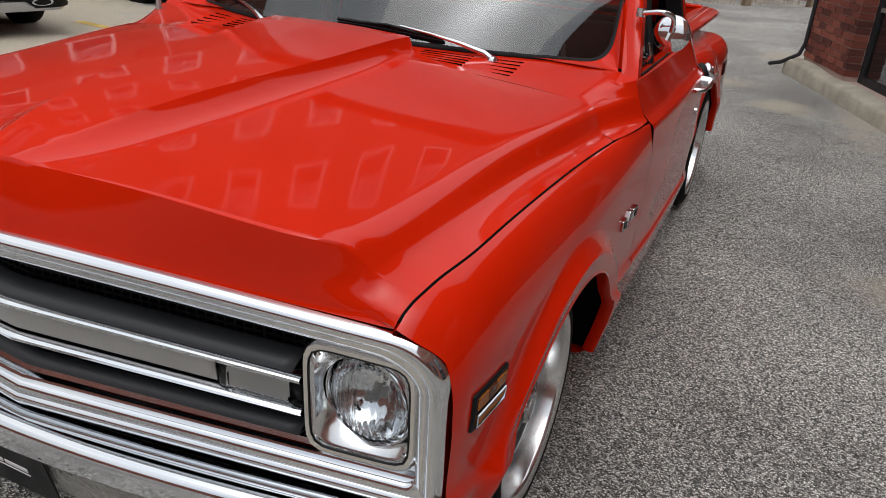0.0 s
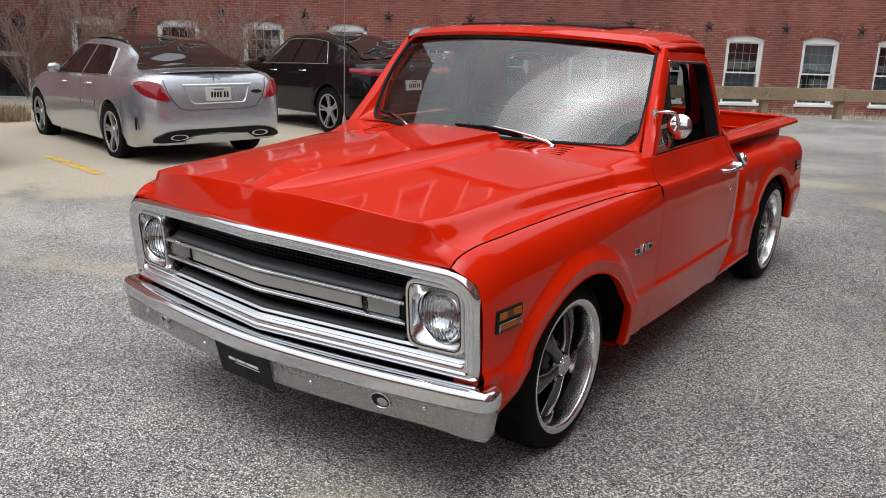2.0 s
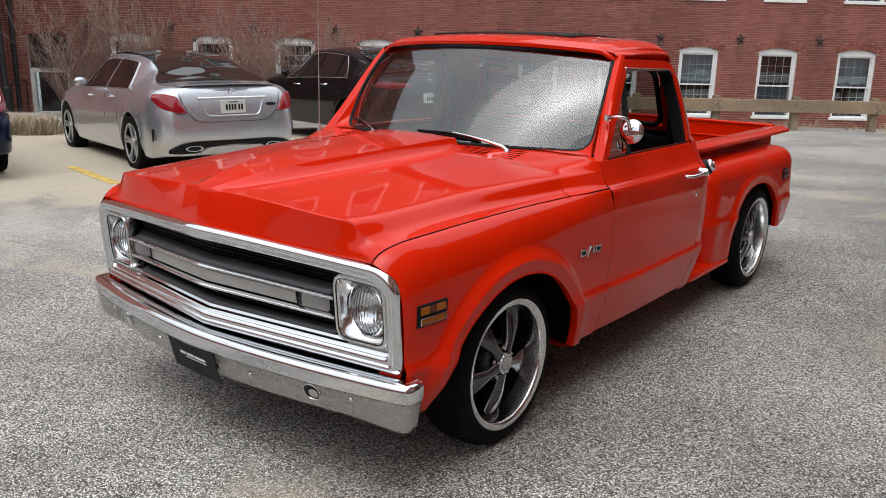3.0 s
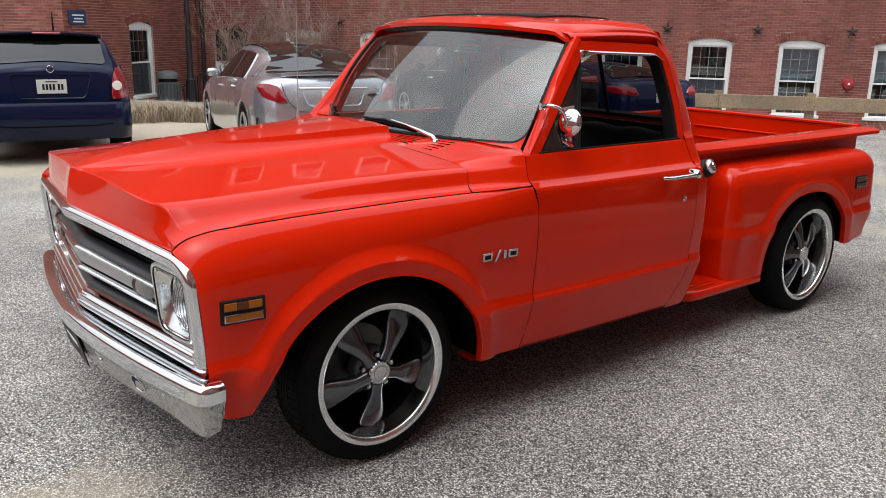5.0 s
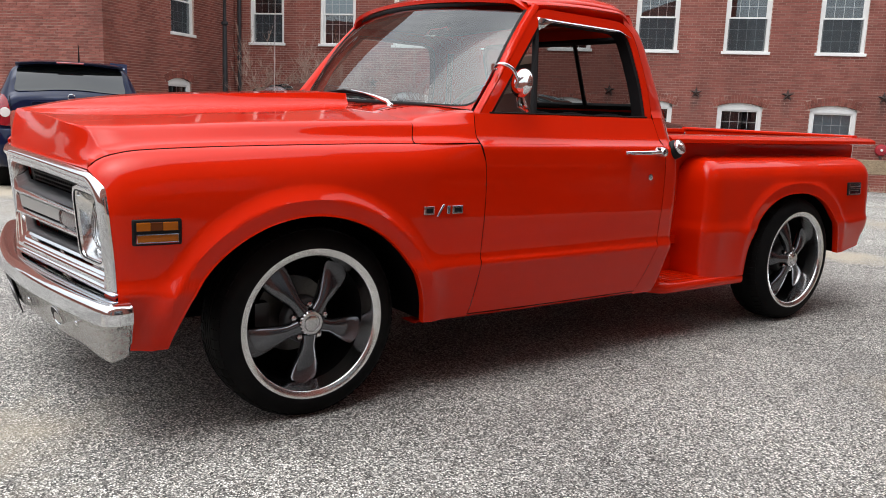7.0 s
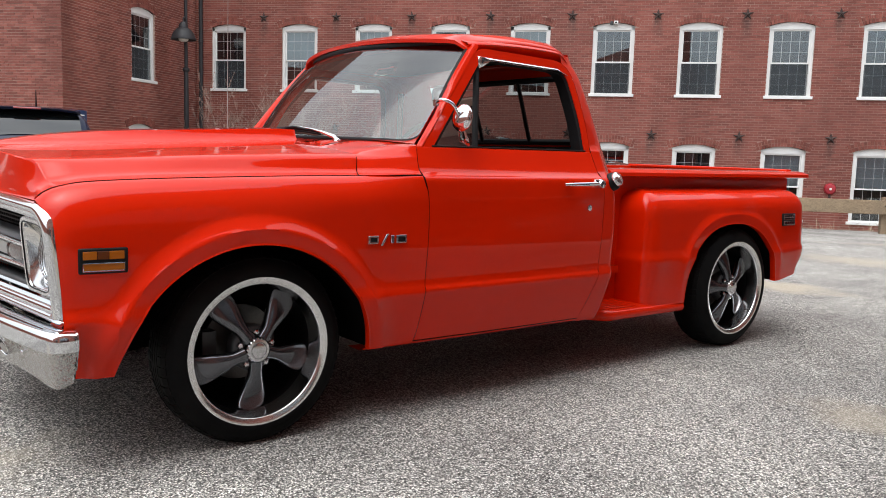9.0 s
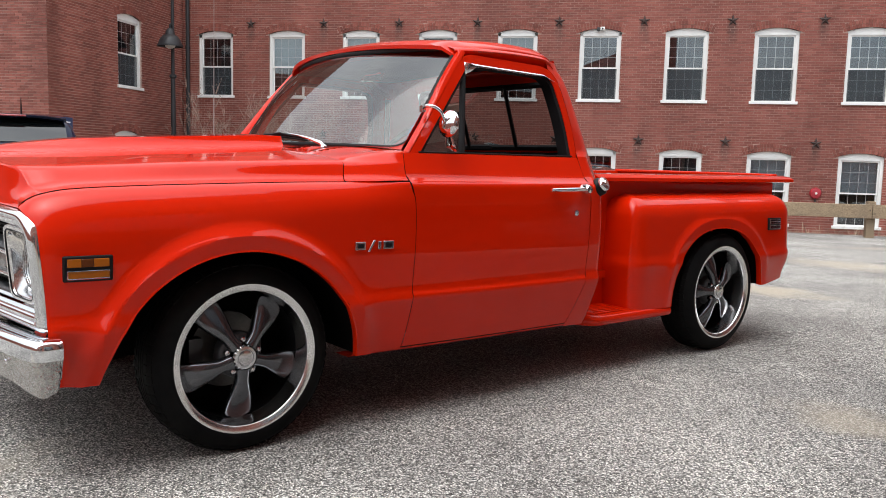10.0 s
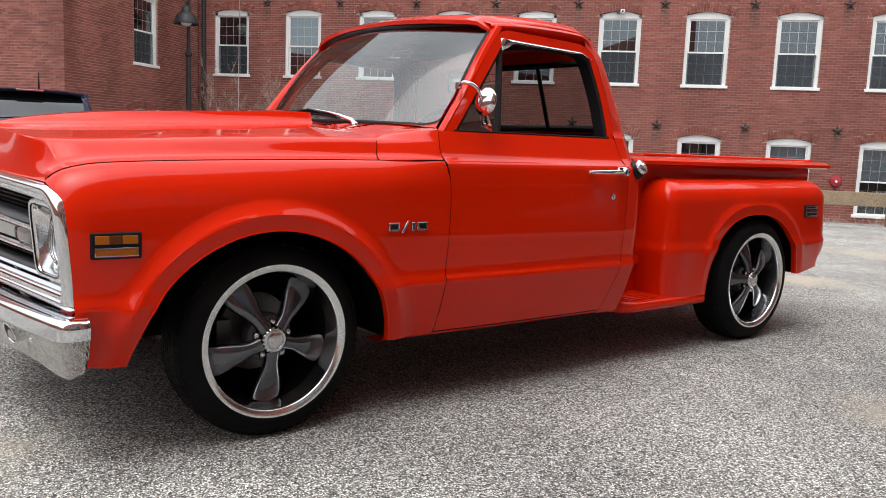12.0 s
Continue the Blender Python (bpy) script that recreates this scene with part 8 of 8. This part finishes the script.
suv, tail_u = car("black_suv", "parked glossy black coupe-backed utility car", parked(-5.72, 7.60, -0.140, *H_ALONG, 1.4), dict(
    L=4.73, W=0.945, low=0.30, rear_axle=0.98, front_axle=3.85, wheel=0.375, end_w=0.78, paint=BLACK_PAINT, bright=True, lean=0.24, tail_up=0.12,
    top=[(0, 1.08), (0.03, 1.14), (0.08, 1.165), (0.22, 1.185), (0.42, 1.235), (0.8, 1.375), (1.2, 1.495), (1.6, 1.57), (2.1, 1.602), (2.6, 1.575), (3.0, 1.43), (3.42, 1.20), (3.9, 1.12), (4.4, 1.02), (4.6, 0.92), (4.73, 0.80)],
    belt=[(0, 1.0), (0.2, 1.06), (0.8, 1.09), (1.6, 1.07), (2.6, 1.045), (3.4, 1.03), (4.2, 0.94), (4.73, 0.76)],
    glass=(0.28, 1.25, 2.55, 3.40), roof_w=0.58, windows=((1.05, 1.40, 1.42, 1.46), (1.46, 2.10, 1.52, 2.08), (2.16, 3.10, 2.14, 2.60)), handles=(1.75, 2.68), seams=(1.60, 2.12, 3.05), mirror_at=(2.95, 1.14),
    bulge_z=0.62, spokes=5, lamp=((0.42, 0.98, 1.03), (0.60, 0.965, 1.05), (0.85, 0.955, 1.06), (1.0, 0.98, 1.06)), plate=0.80, emblem=1.06, exhaust=(0.55, 0.40),
    insert=((0.0, 0.40, 0.52), (0.6, 0.40, 0.52), (0.84, 0.42, 0.50)), lid=[(0.0, 0.68), (0.5, 0.69), (0.64, 0.85), (0.70, 1.05)]))

hatch, tail_h = car("blue_hatchback", "parked dark-blue three-door hatchback with a roof spoiler", parked(-6.74, 0.73, -0.005, *H, 0.9), dict(
    L=4.05, W=0.848, low=0.22, rear_axle=0.72, front_axle=3.22, wheel=0.30, end_w=0.80, paint=NAVY, mirror=BLACK, lean=0.16, belt_r=0.11,
    top=[(0, 1.05), (0.02, 1.10), (0.05, 1.13), (0.07, 1.20), (0.10, 1.31), (0.14, 1.40), (0.24, 1.448), (0.8, 1.472), (1.5, 1.475), (2.1, 1.43), (2.5, 1.25), (3.0, 1.0), (3.4, 0.93), (3.8, 0.82), (4.05, 0.66)],
    belt=[(0, 0.93), (0.2, 0.965), (0.8, 0.965), (1.6, 0.94), (2.6, 0.915), (3.2, 0.87), (3.7, 0.78), (4.05, 0.62)],
    glass=(0.046, 0.155, 2.05, 2.98), roof_w=0.60, windows=((0.62, 1.50, 0.72, 1.46), (1.58, 2.70, 1.54, 2.10)), handles=(1.80,), seams=(1.54, 2.72), mirror_at=(2.45, 0.99),
    bulge_z=0.46, spokes=5, lamp=((0.74, 0.72, 0.78), (0.80, 0.72, 0.97), (0.90, 0.73, 1.06), (1.0, 0.75, 1.09)), plate=0.865, emblem=1.055, white_lamp=(0.83, 0.87), recess=(0.42, 0.13),
    insert=((0.0, 0.29, 0.31), (0.5, 0.29, 0.31), (0.7, 0.30, 0.31)), lid=[(0.0, 0.69), (0.55, 0.692), (0.61, 0.72), (0.62, 0.87), (0.70, 1.05)]))
part("roof_spoiler", Shape().grid([[(x, 0.215 - d - 0.05 * (1 - (x / 0.56) ** 2), z - 0.03 * (abs(x) / 0.56) ** 3) for z, d in ((1.458, -0.2), (1.464, 0.0), (1.448, 0.07), (1.43, 0.06), (1.41, 0.0))] for x in [-0.56 + 1.12 * i / 16 for i in range(17)]]), NAVY, hatch, "roof spoiler over the rear window", smooth=60, thick=0.01)
part("brake_light", Shape().tube([(x, 0.092 + 0.05 * (x / 0.2) ** 2 * 0.2, 1.437) for x in (-0.14, -0.05, 0.05, 0.14)], 0.010, 6), RED_LENS, hatch)
part("roof_aerial", Shape().tube([(0.10, 0.70, 1.47), (0.10, 0.66, 1.68)], [0.012, 0.004], 8), BLACK, hatch)
part("tow_bumper", Shape().grid([[(x, tail_h(abs(x), max(z, 0.3), 0.0)[1] + d, z) for z, d in ((0.695, 0.02), (0.688, -0.03), (0.66, -0.045), (0.45, -0.05), (0.30, -0.03), (0.27, 0.02))] for x in [-0.82 + 1.64 * i / 24 for i in range(25)]]), NAVY, hatch, "dark-blue rear bumper", smooth=50)
part("bumper_crease", Shape().tube([(x, tail_h(abs(x), 0.43, 0.052)[1], 0.43 + 0.02 * ease(abs(x), 0.4, 0.6)) for x in [-0.6 + 1.2 * i / 14 for i in range(15)]], 0.006, 5), DEEP, hatch)

coupe, tail_c = car("blue_coupe", "parked dark-blue two-door coupe with a boot lid", parked(-5.40, 9.80, -0.175, *H, 1.6), dict(
    L=4.24, W=0.885, low=0.18, rear_axle=0.80, front_axle=3.37, wheel=0.325, end_w=0.76, paint=BLUE, lean=0.3,
    top=[(0, 0.96), (0.03, 1.01), (0.1, 1.03), (0.42, 1.05), (0.8, 1.155), (1.2, 1.24), (1.6, 1.285), (2.0, 1.285), (2.4, 1.19), (2.95, 0.96), (3.4, 0.90), (3.9, 0.78), (4.24, 0.60)],
    belt=[(0, 0.87), (0.2, 0.93), (0.7, 0.95), (1.4, 0.92), (2.4, 0.88), (3.2, 0.84), (3.9, 0.72), (4.24, 0.56)],
    glass=(0.42, 1.20, 2.0, 2.93), roof_w=0.54, windows=((0.95, 1.55, 1.25, 1.52), (1.62, 2.70, 1.60, 2.05)), handles=(1.85,), seams=(1.60, 2.75), mirror_at=(2.45, 0.95),
    bulge_z=0.48, spokes=5, lamp=((0.60, 0.77, 0.80), (0.70, 0.76, 0.90), (0.88, 0.77, 0.92), (1.0, 0.80, 0.92)), plate=0.72, emblem=0.91,
    insert=((0.0, 0.28, 0.40), (0.6, 0.28, 0.38), (0.76, 0.30, 0.34)), lid=[(0.0, 0.60), (0.5, 0.61), (0.58, 0.75), (0.62, 0.93)]))
